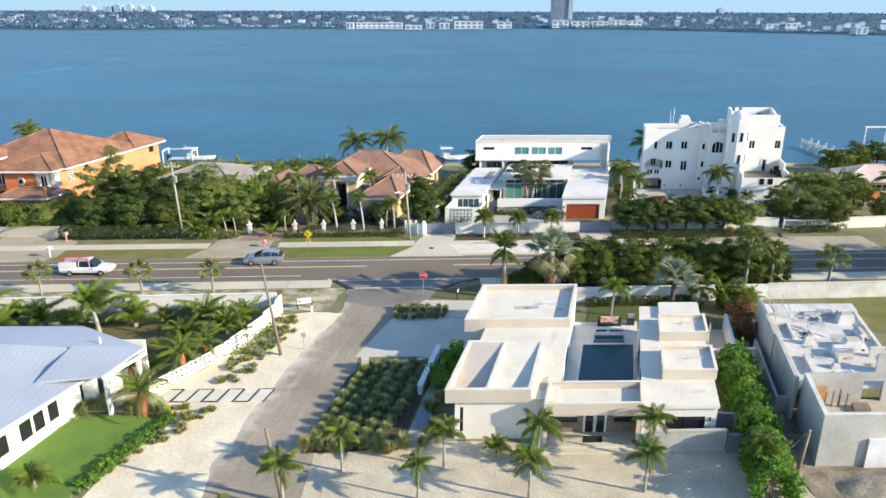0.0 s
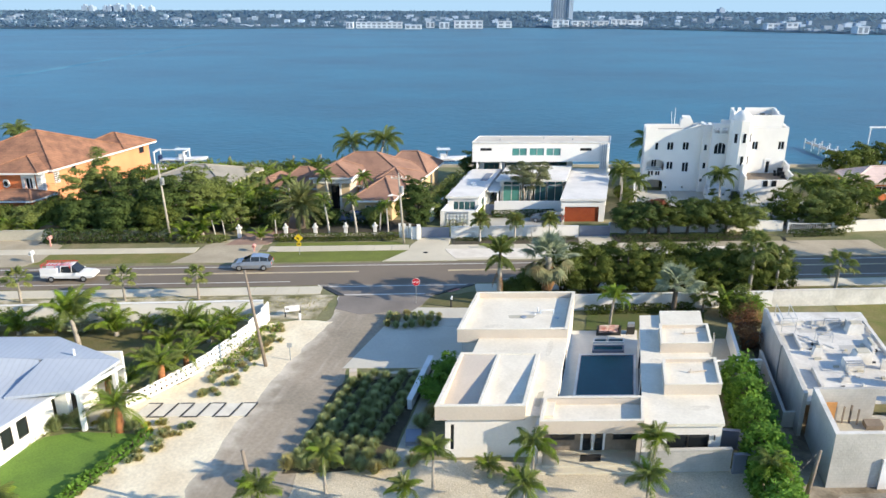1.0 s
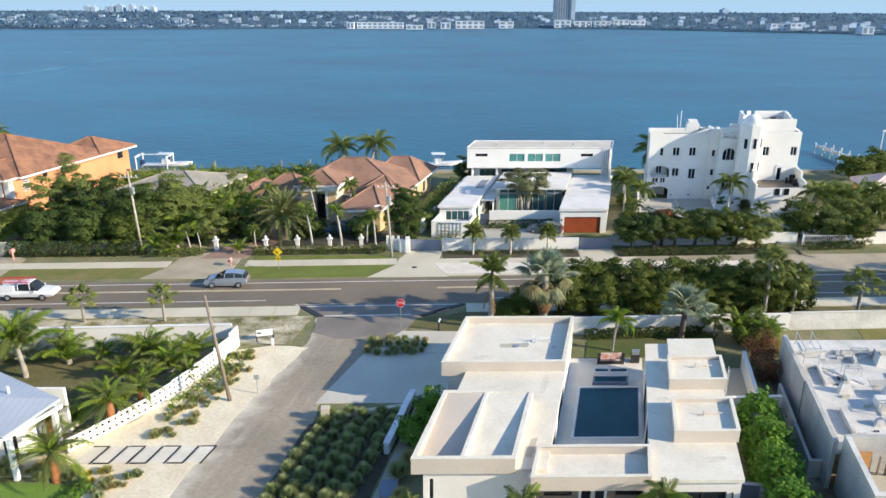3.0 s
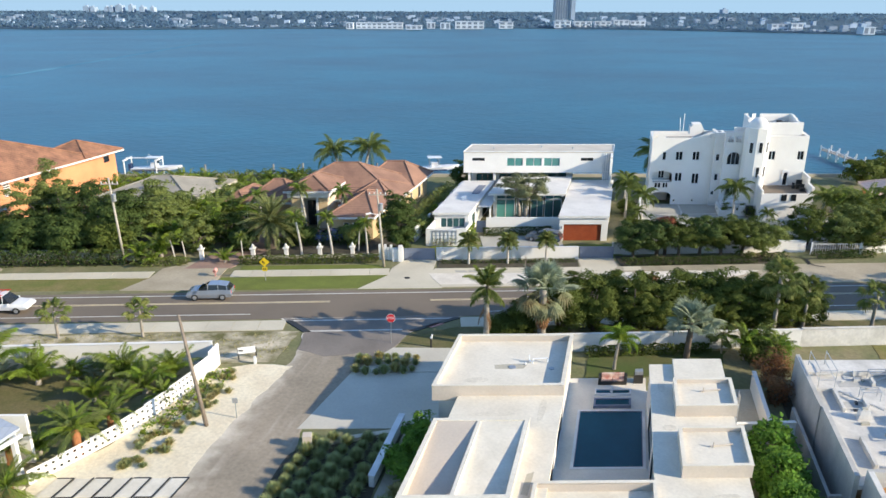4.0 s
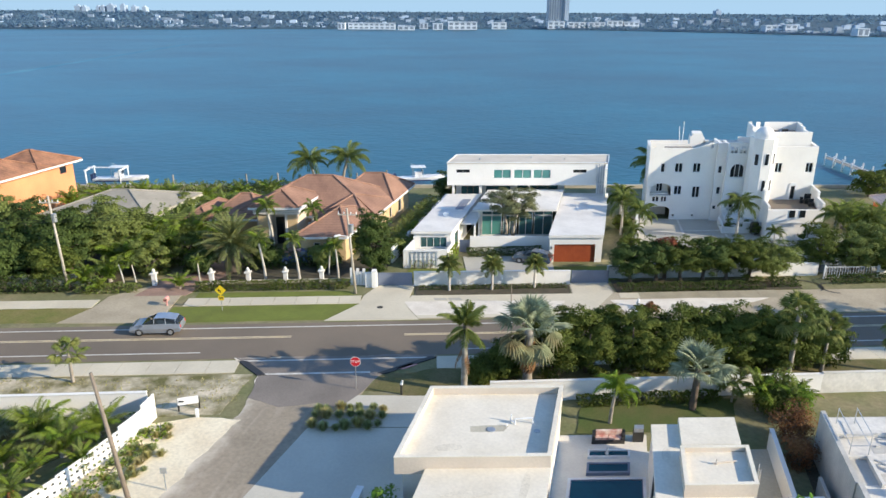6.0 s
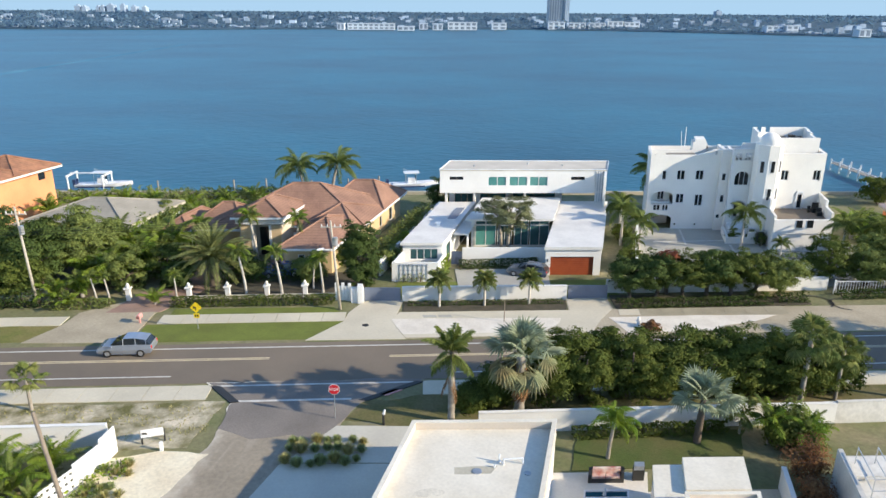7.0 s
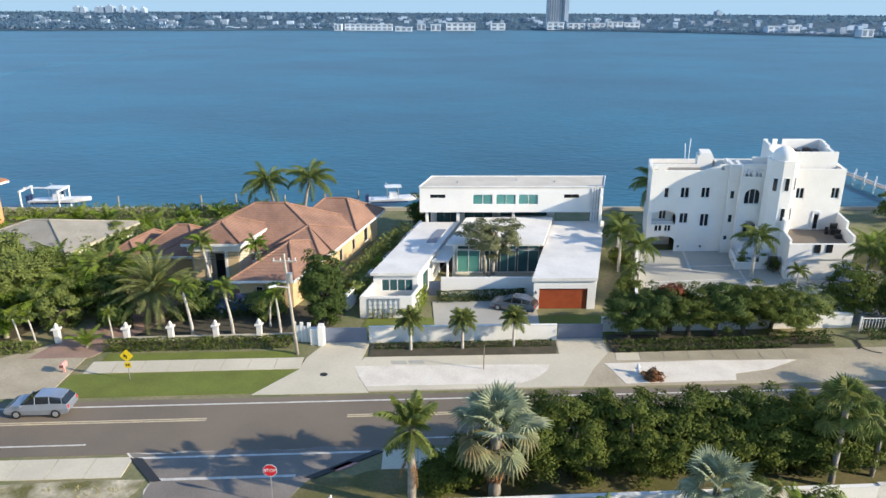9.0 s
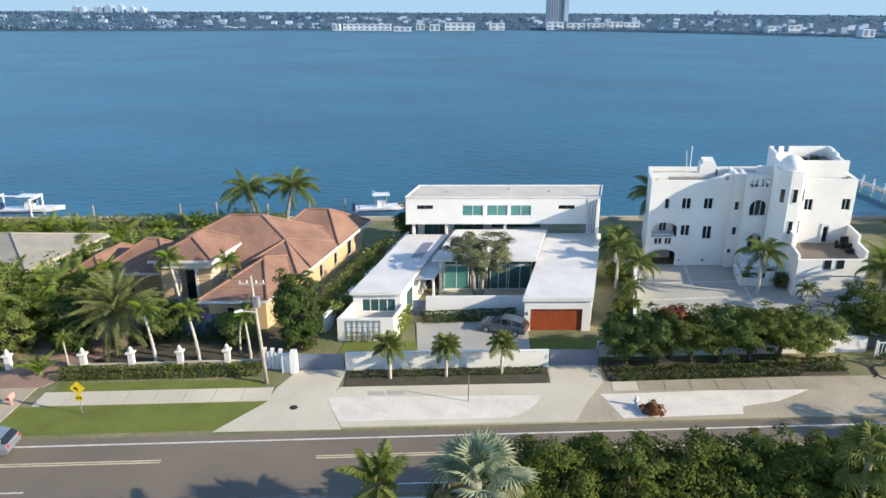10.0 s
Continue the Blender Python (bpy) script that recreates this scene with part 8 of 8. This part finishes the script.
for x, y in ((-17.3, 94.4), (-13.4, 94.6), (-9.4, 94.8), (-5.5, 95.0), (-23.4, 94.2)):
    p = thing("garden_pier", x, y, 0, "white pier with an urn finial behind a hedge", "pier", "white piers")
    part("shaft", cbs((x - 0.22, x + 0.22, y - 0.22, y + 0.22, 0, 1.3)), "cream_white", p)
    part("cap", cbs((x - 0.34, x + 0.34, y - 0.34, y + 0.34, 1.3, 1.44)), "cream_white", p)
    b = bmesh.new()
    tube(b, (x, y, 1.44), (x, y, 1.62), 0.1, 0.22, 10)
    tube(b, (x, y, 1.62), (x, y, 1.92), 0.22, 0.06, 10)
    part("urn", b, "cream_white", p, smooth=True)
wall_run("wall_piers", [(-18.5, 94.35), (-2.4, 95.1)], 0.4, "concrete", "low grey garden wall between piers")


def mailbox(x, y, material, label, h=1.25):
    m = thing("mailbox", x, y, 0, label, "mailbox")
    part("post", cbs((x - 0.07, x + 0.07, y - 0.07, y + 0.07, 0, h - 0.25)), material, m)
    b = cbs((x - 0.18, x + 0.18, y - 0.35, y + 0.35, h - 0.25, h))
    tube(b, (x, y - 0.35, h), (x, y + 0.35, h), 0.18, n=10)
    part("box", b, material, m)


mailbox(-45.7, 84.8, "paint", "white mailbox on a post beside the road")
mailbox(-46.5, 90.7, "pink", "red and white mailbox beside a driveway")
mailbox(-20.2, 88.6, "pink", "faded pink mailbox on a post by the verge", 0.8)
bd = thing("notice_board", -11.8, 68.9, 0, "white notice board on two dark posts", "sign board")
for x in (-12.5, -11.1):
    part("post", cbs((x - 0.05, x + 0.05, 68.85 + (x + 11.8) * 0.3, 68.95 + (x + 11.8) * 0.3, 0, 1.0)), "dark", bd)
b = bmesh.new()
hexa(b, [(-12.5, 68.58, 0.55), (-11.1, 69.0, 0.55), (-11.1, 69.05, 0.55), (-12.5, 68.63, 0.55), (-12.5, 68.58, 1.15), (-11.1, 69.0, 1.15), (-11.1, 69.05, 1.15), (-12.5, 68.63, 1.15)])
part("board", b, "paint", bd)
part("bars", cbs((-12.4, -12.05, 68.56, 68.60, 0.85, 0.95)), "dark", bd)
cr = thing("utility_box", -10.9, 67.9, 0, "small white utility marker post in sand", "marker post")
part("marker", cbs((-11.0, -10.8, 67.8, 68.0, 0, 0.7)), "paint", cr)
mk = thing("marker_post", -10.3, 59.5, 0, "thin grey marker post with a small plate", "marker post")
part("post", cbs((-10.33, -10.27, 59.47, 59.53, 0, 1.6)), "steel", mk)
part("plate", cbs((-10.5, -10.1, 59.43, 59.46, 1.3, 1.7)), "steel", mk)
hy = thing("standpipe", 4.0, 70.9, 0, "slim dark standpipe with a pale top", "pipe")
b = bmesh.new()
tube(b, (4.0, 70.9, 0), (4.0, 70.9, 0.9), 0.09, n=8)
part("pipe", b, "dark", hy)
b = bmesh.new()
tube(b, (4.0, 70.9, 0.9), (4.1, 70.9, 1.25), 0.12, 0.07, 8)
part("cap", b, "paint", hy)
for x, y in ((7.5, 89.9), (9.0, 89.95)):
    d = thing("drain_grate", x, y, 0, "grey metal drain grate in concrete paving", "grate")
    part("grate", slab([(x - 0.65, y - 0.3), (x + 0.65, y - 0.3), (x + 0.5, y + 0.3), (x - 0.8, y + 0.3)], 0.0, 0.07), "driveway_grey", d)
mh = thing("manhole_cover", 1.3, 87.9, 0, "round dark iron manhole cover in a driveway", "manhole cover")
b = bmesh.new()
tube(b, (1.3, 87.9, 0), (1.3, 87.9, 0.065), 0.32, n=16)
part("cover", b, "dark", mh)
po = thing("sign_post", 14.6, 88.6, 0, "thin bare grey sign post on a concrete strip", "post")
b = bmesh.new()
tube(b, (14.6, 88.6, 0), (14.6, 88.6, 2.3), 0.045, n=6)
part("post", b, "wood", po)
tree("brush_pile", 28.5, 86.9, 0.75, 0.75, 0.0, "rust", "heap of dry brown cut brush by the road", 130, 30, 40, 0.2, 0.22, 3)
hd = thing("hydrant", 27.4, 87.8, 0, "white fire hydrant beside the road", "hydrant")
b = bmesh.new()
tube(b, (27.4, 87.8, 0), (27.4, 87.8, 0.75), 0.16, 0.13, 10)
tube(b, (27.15, 87.8, 0.5), (27.65, 87.8, 0.5), 0.08, n=8)
part("barrel", b, "paint", hd)
b = bmesh.new()
tube(b, (27.4, 87.8, 0.75), (27.4, 87.8, 0.92), 0.17, 0.05, 10)
part("bonnet", b, "paint", hd)
ig = thing("iron_gate", 53.6, 95.6, 0, "white ornamental driveway gate", "gate")
part("gate_frame", cbs((50.6, 56.8, 95.55, 95.62, 0.1, 0.18), (50.6, 56.8, 95.55, 95.62, 1.35, 1.43), (50.6, 50.75, 95.5, 95.65, 0, 1.6), (56.7, 56.85, 95.5, 95.65, 0, 1.6)), "paint", ig)
for i in range(20):
    part("bar", cbs((50.9 + i * 0.3, 50.94 + i * 0.3, 95.57, 95.61, 0.18, 1.35)), "paint", ig)


def car(name, x, y, heading, paint, label, kind="suv"):
    """A car from lofted sections; its nose points along +x before it is turned."""
    c = thing(name, 0, 0, 0, label, "car")
    ln, wd = (5.7, 1.95) if kind == "pickup" else (4.6, 1.84)
    hl = ln / 2
    if kind == "pickup":
        low = [(-hl, 0.62, 0.95), (-hl + 0.05, 0.5, 1.05), (-0.9, 0.42, 1.08), (0.3, 0.4, 1.06), (1.5, 0.4, 1.02), (2.5, 0.42, 0.92), (hl, 0.5, 0.75)]
        cab = [(-0.75, 1.05, 0.86), (-0.6, 1.75, 0.74), (0.6, 1.78, 0.74), (1.35, 1.06, 0.88)]
    else:
        low = [(-hl, 0.5, 0.92), (-hl + 0.1, 0.34, 1.1), (-1.3, 0.24, 1.13), (0.2, 0.24, 1.1), (1.1, 0.25, 1.07), (1.8, 0.28, 1.0), (hl - 0.12, 0.34, 0.86), (hl, 0.44, 0.68)]
        cab = [(-2.24, 1.08, 0.80), (-1.9, 1.46, 0.66), (-1.0, 1.62, 0.66), (0.05, 1.60, 0.66), (1.15, 1.05, 0.82)]
    if kind == "hatch":
        low = [(a, b, d - 0.08) for a, b, d in low]
        cab = [(a, d - 0.1, e) for a, d, e in cab]

    def loft(secs):
        bm = bmesh.new()
        rings = [[bm.verts.new(q) for q in s] for s in secs]
        k = len(rings[0])
        for a, b in zip(rings, rings[1:]):
            for i in range(k):
                bm.faces.new((a[i], a[(i + 1) % k], b[(i + 1) % k], b[i]))
        bm.faces.new(rings[0][::-1])
        bm.faces.new(rings[-1])
        return bm
    w = wd / 2
    body = part("body", loft([[(a, -w * 0.93, b), (a, w * 0.93, b), (a, w, (b + d) / 2), (a, w * 0.92, d), (a, -w * 0.92, d), (a, -w, (b + d) / 2)] for a, b, d in low]), paint, c)
    b = bmesh.new()
    n = len(cab)
    L = [b.verts.new((a, -e, d)) for a, d, e in cab]
    R = [b.verts.new((a, e, d)) for a, d, e in cab]
    for i in range(n - 1):
        b.faces.new((L[i], L[i + 1], R[i + 1], R[i]))
    b.faces.new(L)
    b.faces.new(R[::-1])
    b.faces.new((L[0], R[0], R[-1], L[-1]))
    part("glasshouse", b, "glass", c)
    roof_p = cab[1:-1]
    b = bmesh.new()
    for (a0, d0, e0), (a1, d1, e1) in zip(roof_p, roof_p[1:]):
        hexa(b, [(a0, -e0 * 0.97, d0 + 0.005), (a1, -e1 * 0.97, d1 + 0.005), (a1, e1 * 0.97, d1 + 0.005), (a0, e0 * 0.97, d0 + 0.005), (a0, -e0 * 0.95, d0 + 0.05), (a1, -e1 * 0.95, d1 + 0.05), (a1, e1 * 0.95, d1 + 0.05), (a0, e0 * 0.95, d0 + 0.05)])
    part("roof_panel", b, paint, c)
    b = bmesh.new()
    for i in range(1, n - 1):
        for sg in (-1, 1):
            a, d, e = cab[i]
            b = bmesh.new()
            tube(b, (a, sg * (w * 0.88), cab[0][1]), (a * 0.97, sg * e * 1.01, d), 0.035, n=4)
            part("pillar", b, paint, c)
    for wx in (-ln * 0.3, ln * 0.31):
        for sg in (-1, 1):
            b = bmesh.new()
            tube(b, (wx, sg * (w - 0.2), 0.34), (wx, sg * (w + 0.01), 0.34), 0.34, n=16)
            wh = part("wheel", b, "black", c)
            b = bmesh.new()
            tube(b, (wx, sg * (w + 0.005), 0.34), (wx, sg * (w + 0.025), 0.34), 0.21, n=12)
            part("rim", b, "steel", wh)
    for sg in (-1, 1):
        part("headlight", cbs((hl - 0.22, hl - 0.02, sg * w * 0.72 - 0.16, sg * w * 0.72 + 0.16, low[-1][2] - 0.12, low[-1][2] + 0.02)), "lamp_clear", c)
        part("tail_light", cbs((-hl - 0.01, -hl + 0.06, sg * w * 0.8 - 0.1, sg * w * 0.8 + 0.1, 0.75, 1.0)), "lamp_red", c)
        part("mirror", cbs((cab[-1][0] - 0.25, cab[-1][0] - 0.1, sg * (w + 0.1) - 0.1, sg * (w + 0.1) + 0.1, 1.0, 1.14)), paint, c)
    if kind == "pickup":
        for sg in (-1, 1):
            part("utility_bin", cbs((-hl + 0.05, -0.95, sg * w * 0.78 - 0.2, sg * w * 0.78 + 0.2, 1.08, 1.6)), paint, c)
        b = bmesh.new()
        for sg in (-1, 1):
            tube(b, (-hl + 0.1, sg * 0.75, 1.95), (0.7, sg * 0.75, 1.95), 0.04, n=5)
            for xx in (-hl + 0.2, -1.2, 0.4):
                tube(b, (xx, sg * 0.75, 1.55), (xx, sg * 0.75, 1.95), 0.035, n=5)
        for i in range(8):
            tube(b, (-hl + 0.2 + i * 0.4, -0.75, 1.97), (-hl + 0.2 + i * 0.4, 0.75, 1.97), 0.03, n=5)
        part("ladder_rack", b, "red_sign", c)
    c.matrix_basis = pose(x, y, 0.025, 0, 0, heading)
    return c


M["car_grey"] = mat("grey_car_paint", (0.22, 0.23, 0.25), 0.25, None, 0.5, 3, 0.04, 0, metal=0.6)
car("pickup_truck", -38.5, 79.2, 1.9, "car_white", "white utility pickup truck with a red ladder rack on the road", "pickup")
car("suv", -18.9, 81.6 + 0.9, 181.9, "silver", "silver sport utility car driving on the road", "suv")
car("hatchback", 18.6, 101.2, 158, "car_grey", "grey hatchback parked beside a clipped hedge", "hatch")
car("sedan", -9.2, 101.4, 190, "car_blue", "dark blue car parked under trees before a villa", "hatch")
car("parked_suv", 74.0, 103.5, 20, "silver", "grey car parked on a brick driveway", "suv")


def boat(x, y, z, ln, heading, hull, label, lift=True):
    c = thing("motor_boat", 0, 0, 0, label, "boat")
    bm = bmesh.new()
    rings = []
    for i in range(9):
        s = i / 8
        a = -ln / 2 + ln * s
        hw = ln * 0.14 * (1 - max(0, (s - 0.45) / 0.55) ** 2.2) + 0.02
        top = 0.75 + 0.45 * s ** 2
        kl = 0.0 + 0.55 * max(0, (s - 0.6) / 0.4) ** 2
        rings.append([bm.verts.new(q) for q in ((a, 0, kl), (a, hw * 0.8, kl + 0.3), (a, hw, top), (a, hw * 0.85, top + 0.02), (a, 0, top - 0.12), (a, -hw * 0.85, top + 0.02), (a, -hw, top), (a, -hw * 0.8, kl + 0.3))])
    for a, b in zip(rings, rings[1:]):
        for i in range(8):
            bm.faces.new((a[i], a[(i + 1) % 8], b[(i + 1) % 8], b[i]))
    bm.faces.new(rings[0][::-1])
    bm.faces.new(rings[-1])
    part("hull", bm, hull, c, smooth=False)
    part("boot_stripe", cbs((-ln * 0.46, ln * 0.2, -ln * 0.142, -ln * 0.138, 0.3, 0.52), (-ln * 0.46, ln * 0.2, ln * 0.138, ln * 0.142, 0.3, 0.52)), "navy", c)
    part("deck", cbs((-ln * 0.42, ln * 0.12, -ln * 0.1, ln * 0.1, 0.72, 0.82)), "gel", c)
    part("console", cbs((-ln * 0.12, ln * 0.02, -0.4, 0.4, 0.8, 1.7)), "gel", c)
    part("windscreen", cbs((ln * 0.02, ln * 0.03, -0.38, 0.38, 1.5, 2.1)), "glass", c)
    for ax in (-ln * 0.16, ln * 0.04):
        for sg in (-1, 1):
            b = bmesh.new()
            tube(b, (ax, sg * 0.7, 0.8), (ax, sg * 0.6, 2.6), 0.04, n=5)
            part("top_post", b, "steel", c)
    part("hard_top", cbs((-ln * 0.2, ln * 0.1, -0.95, 0.95, 2.6, 2.7)), "gel", c)
    for sg in (-0.35, 0.35):
        part("outboard", cbs((-ln / 2 - 0.5, -ln / 2, sg - 0.2, sg + 0.2, 0.4, 1.5)), "navy", c)
    b = bmesh.new()
    tube(b, (-ln * 0.1, 0.6, 2.7), (-ln * 0.2, 0.8, 4.4 if ln < 8.5 else 3.1), 0.025, n=4)
    part("antenna", b, "paint", c)
    c.matrix_basis = pose(x, y, z, 0, 0, heading)
    return c


boat(-46.0, 142.0, 0.1, 9.0, 2, "gel", "white motor boat with navy stripe on a boat lift")
boat(5.0, 144.2, -0.3, 8.6, 8, "gel", "white sport fishing boat moored by the seawall")
lf = thing("boat_lift", -48.5, 142.5, 0, "white boat lift frame on piles over the water", "boat lift")
for x in (-51.5, -45.8):
    for y in (140.8, 144.2):
        b = bmesh.new()
        tube(b, (x, y, -3), (x, y, 2.4), 0.14, n=7)
        part("lift_post", b, "paint", lf)
    part("beam", cbs((x - 0.15, x + 0.15, 140.6, 144.4, 2.2, 2.45)), "paint", lf)
part("top_beam", cbs((-51.7, -45.6, 142.3, 142.6, 2.45, 2.6)), "paint", lf)
for i, (x, y, h) in enumerate(((-56, 141.2, 1.8), (-37.0, 141.0, 1.6), (-12.0, 142, 1.5), (-19.5, 142, 1.7), (-25.0, 142.5, 1.4), (-6.0, 143, 1.5), (12.5, 144, 1.3), (-1.0, 145, 1.5))):
    p = thing("mooring_pile", x, y, -1, "weathered wooden mooring pile in the bay", "pile", "mooring piles")
    b = bmesh.new()
    tube(b, (x, y, -3), (x, y, h), 0.15, n=7)
    part("post", b, "dock", p)
dk = thing("dock", 87.4, 150, 0, "long grey wooden dock with white posts over the water", "dock")
for i in range(70):
    y = 139.2 + i * 0.33
    part("plank", cbs((86.4, 88.4, y, y + 0.3, 0.35, 0.45)), "dock", dk)
for i in range(8):
    for x in (86.3, 88.5):
        b = bmesh.new()
        tube(b, (x, 139.6 + i * 3.1, -3), (x, 139.6 + i * 3.1, 1.4), 0.14, n=7)
        part("post", b, "paint", dk)
part("rail", cbs((86.25, 86.35, 139.6, 161.5, 1.0, 1.1)), "paint", dk)
lf = thing("boat_lift", 106, 166, 0, "tall white boat lift frame over the water", "boat lift")
for x in (103.6, 108.4):
    b = bmesh.new()
    tube(b, (x, 166, -3), (x, 166, 3.0), 0.16, n=7)
    part("lift_post", b, "paint", lf)
part("top_beam", cbs((103.3, 108.7, 165.8, 166.2, 3.0, 3.35)), "paint", lf)


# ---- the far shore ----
# aerial haze is put into these far base colours as pale blue
M["far_wood_hazed"] = mat("far_woods", (0.115, 0.205, 0.285), 0.95, (0.15, 0.245, 0.325), 0.006, 0.03, 0.12, 0, island=0.1, leaf=0.5)
M["far_white_hazed"] = mat("hazed_white_wall", (0.40, 0.49, 0.60), 0.8, (0.30, 0.39, 0.49), 0.02, 0.1, 0.1, 0, island=0.3)
M["far_block"] = mat("hazed_waterfront_wall", (0.62, 0.68, 0.74), 0.8, None, 0.02, 0.1, 0.1, 0)
M["far_grey"] = mat("hazed_tower_concrete", (0.50, 0.53, 0.57), 0.8, None, 0.05, 0.3, 0.1, 0)
M["far_glass"] = mat("hazed_dark_glazing", (0.20, 0.25, 0.31), 0.5, None, 0.05, 0.3, 0.1, 0)
bm = bmesh.new()
bank = []
for x in range(-1400, 1401, 50):
    y0 = shore_y(max(-1000, min(1000, x)))
    bank.append([bm.verts.new(p) for p in ((x, y0 - 7.5, -0.5), (x, y0, 1.3), (x * 4.0, 4550, 4.0))])
for a, b in zip(bank, bank[1:]):
    for i in range(2):
        bm.faces.new((a[i], b[i], b[i + 1], a[i + 1]))
setting("ground_far_bank", bm, "far_wood_hazed", "distant wooded land across the bay, tinted haze blue")
rng = np.random.default_rng(21)
n = 34000
fx = rng.uniform(-1150, 950, n)
dep = rng.exponential(1, n) * 260
sy = np.array([shore_y(max(-1000, min(1000, x))) for x in fx.tolist()])
tall = 2 + 5.5 * (0.5 + 0.5 * np.sin(fx * 0.021 + np.sin(fx * 0.006) * 3)) * rng.uniform(0.4, 1.0, n)
ln_ = (fx > 330) & (fx < 470)
tall[ln_] *= 1.5
pts = np.column_stack([fx * (1 + dep / 1200), sy - 4 + dep, rng.uniform(0.1, 1, n) * tall + 0.1])
me = leaf_mesh("far_woods", pts, 5.0, "far_wood_hazed", rng, 0.7)
tagged(new("far_woods", me), "distant woods along the far shore, haze put into their colour", "woods", "", "stuff")
n = 9000
fy = rng.uniform(1500, 4400, n)
fx = rng.uniform(-0.75, 0.8, n) * fy
pts = np.column_stack([fx, fy, rng.uniform(1, 8, n)])
me = leaf_mesh("far_plain_woods", pts, 15, "far_wood_hazed", rng, 0.75)
tagged(new("far_plain_woods", me), "distant low woodland plain to the horizon, tinted haze blue", "woods", "", "stuff")
bm = bmesh.new()
rf = random.Random(8)
for i in range(300):
    x = rf.uniform(-1000, 800)
    d = rf.choice((rf.uniform(4, 60), rf.uniform(40, 500), rf.uniform(200, 900)))
    y = shore_y(max(-1000, min(1000, x))) + d
    x *= 1 + d / 1200
    a, b, hgt = rf.uniform(4, 10) * (1 + d / 900), rf.uniform(4, 9), rf.uniform(2.0, 4.5) + (2.6 if d > 60 else 0) + d * 0.004
    cb(bm, x - a / 2, x + a / 2, y, y + b, 0.2, hgt)
ob = part("far_houses", bm, "far_white_hazed")
tagged(ob, "many small houses along the far shore, paled with haze blue", "houses", "", "stuff")


def far_block(x0, x1, y, h, label, floors=2, mat_="far_block"):
    t = thing("waterfront_block", (x0 + x1) / 2, y, 0, label, "building", "waterfront blocks")
    part("wall", cbs((x0, x1, y, y + 14, 0, h)), mat_, t)
    part("roof", cbs((x0 - 0.6, x1 + 0.6, y - 0.6, y + 14.6, h, h + 0.6)), "far_block", t)
    k = max(2, int((x1 - x0) / 7))
    for f in range(floors):
        for i in range(k):
            a = x0 + (x1 - x0) * (i + 0.2) / k
            part("window", cbs((a, a + (x1 - x0) * 0.6 / k, y - 0.15, y, 1.2 + f * h / floors, h / floors - 0.8 + f * h / floors)), "far_glass", t)


def fx_at(p, y=1050):
    return 36 + (p - 784) * 0.769 * (y - 40) / 1010


for p0, p1, y, h, fl in ((587, 600, 1040, 8, 1), (606, 690, 1050, 8, 2), (694, 724, 1020, 5, 1), (735, 750, 1075, 8, 1), (758, 776, 1045, 8, 1), (786, 838, 1060, 10, 2), (866, 892, 1085, 9, 2), (968, 998, 1120, 10, 2), (1004, 1036, 1125, 9, 2), (1042, 1072, 1130, 9, 2), (1076, 1104, 1140, 11, 2), (1106, 1134, 1140, 10, 2), (1362, 1394, 985, 9, 2), (1398, 1420, 980, 10, 2), (1530, 1552, 880, 8, 1)):
    far_block(fx_at(p0, y), fx_at(p1, y), y, h, "low white waterfront building across the bay", fl)
tw = thing("tower_block", 286, 1600, 0, "tall grey apartment tower across the bay", "tower")
part("wall", cbs((266, 302, 1600, 1625, 0, 78)), "far_grey", tw)
part("side_core", cbs((300, 309, 1596, 1620, 0, 80)), "far_white_hazed", tw)
for i in range(6):
    part("window_band", cbs((268.5 + i * 5.2, 271.2 + i * 5.2, 1599, 1600, 6, 77)), "far_glass", tw)
for i, (p, wpx, h) in enumerate(((165, 10, 36), (176, 8, 32), (208, 8, 34), (222, 12, 42), (243, 8, 42), (262, 8, 34), (280, 7, 32), (1295, 10, 30), (200, 6, 32))):
    y = 3500
    x = fx_at(p, y)
    h *= 0.8
    t = thing("city_block", x, y, 0, "distant city building beyond the far shore, paled with haze blue", "building", "distant city")
    part("wall", cbs((x - wpx * 1.3, x + wpx * 1.3, y, y + 40, 0, h)), "far_white_hazed", t)
    part("roof_plant", cbs((x - wpx * 0.5, x + wpx * 0.4, y + 5, y + 25, h, h + 6)), "far_white_hazed", t)
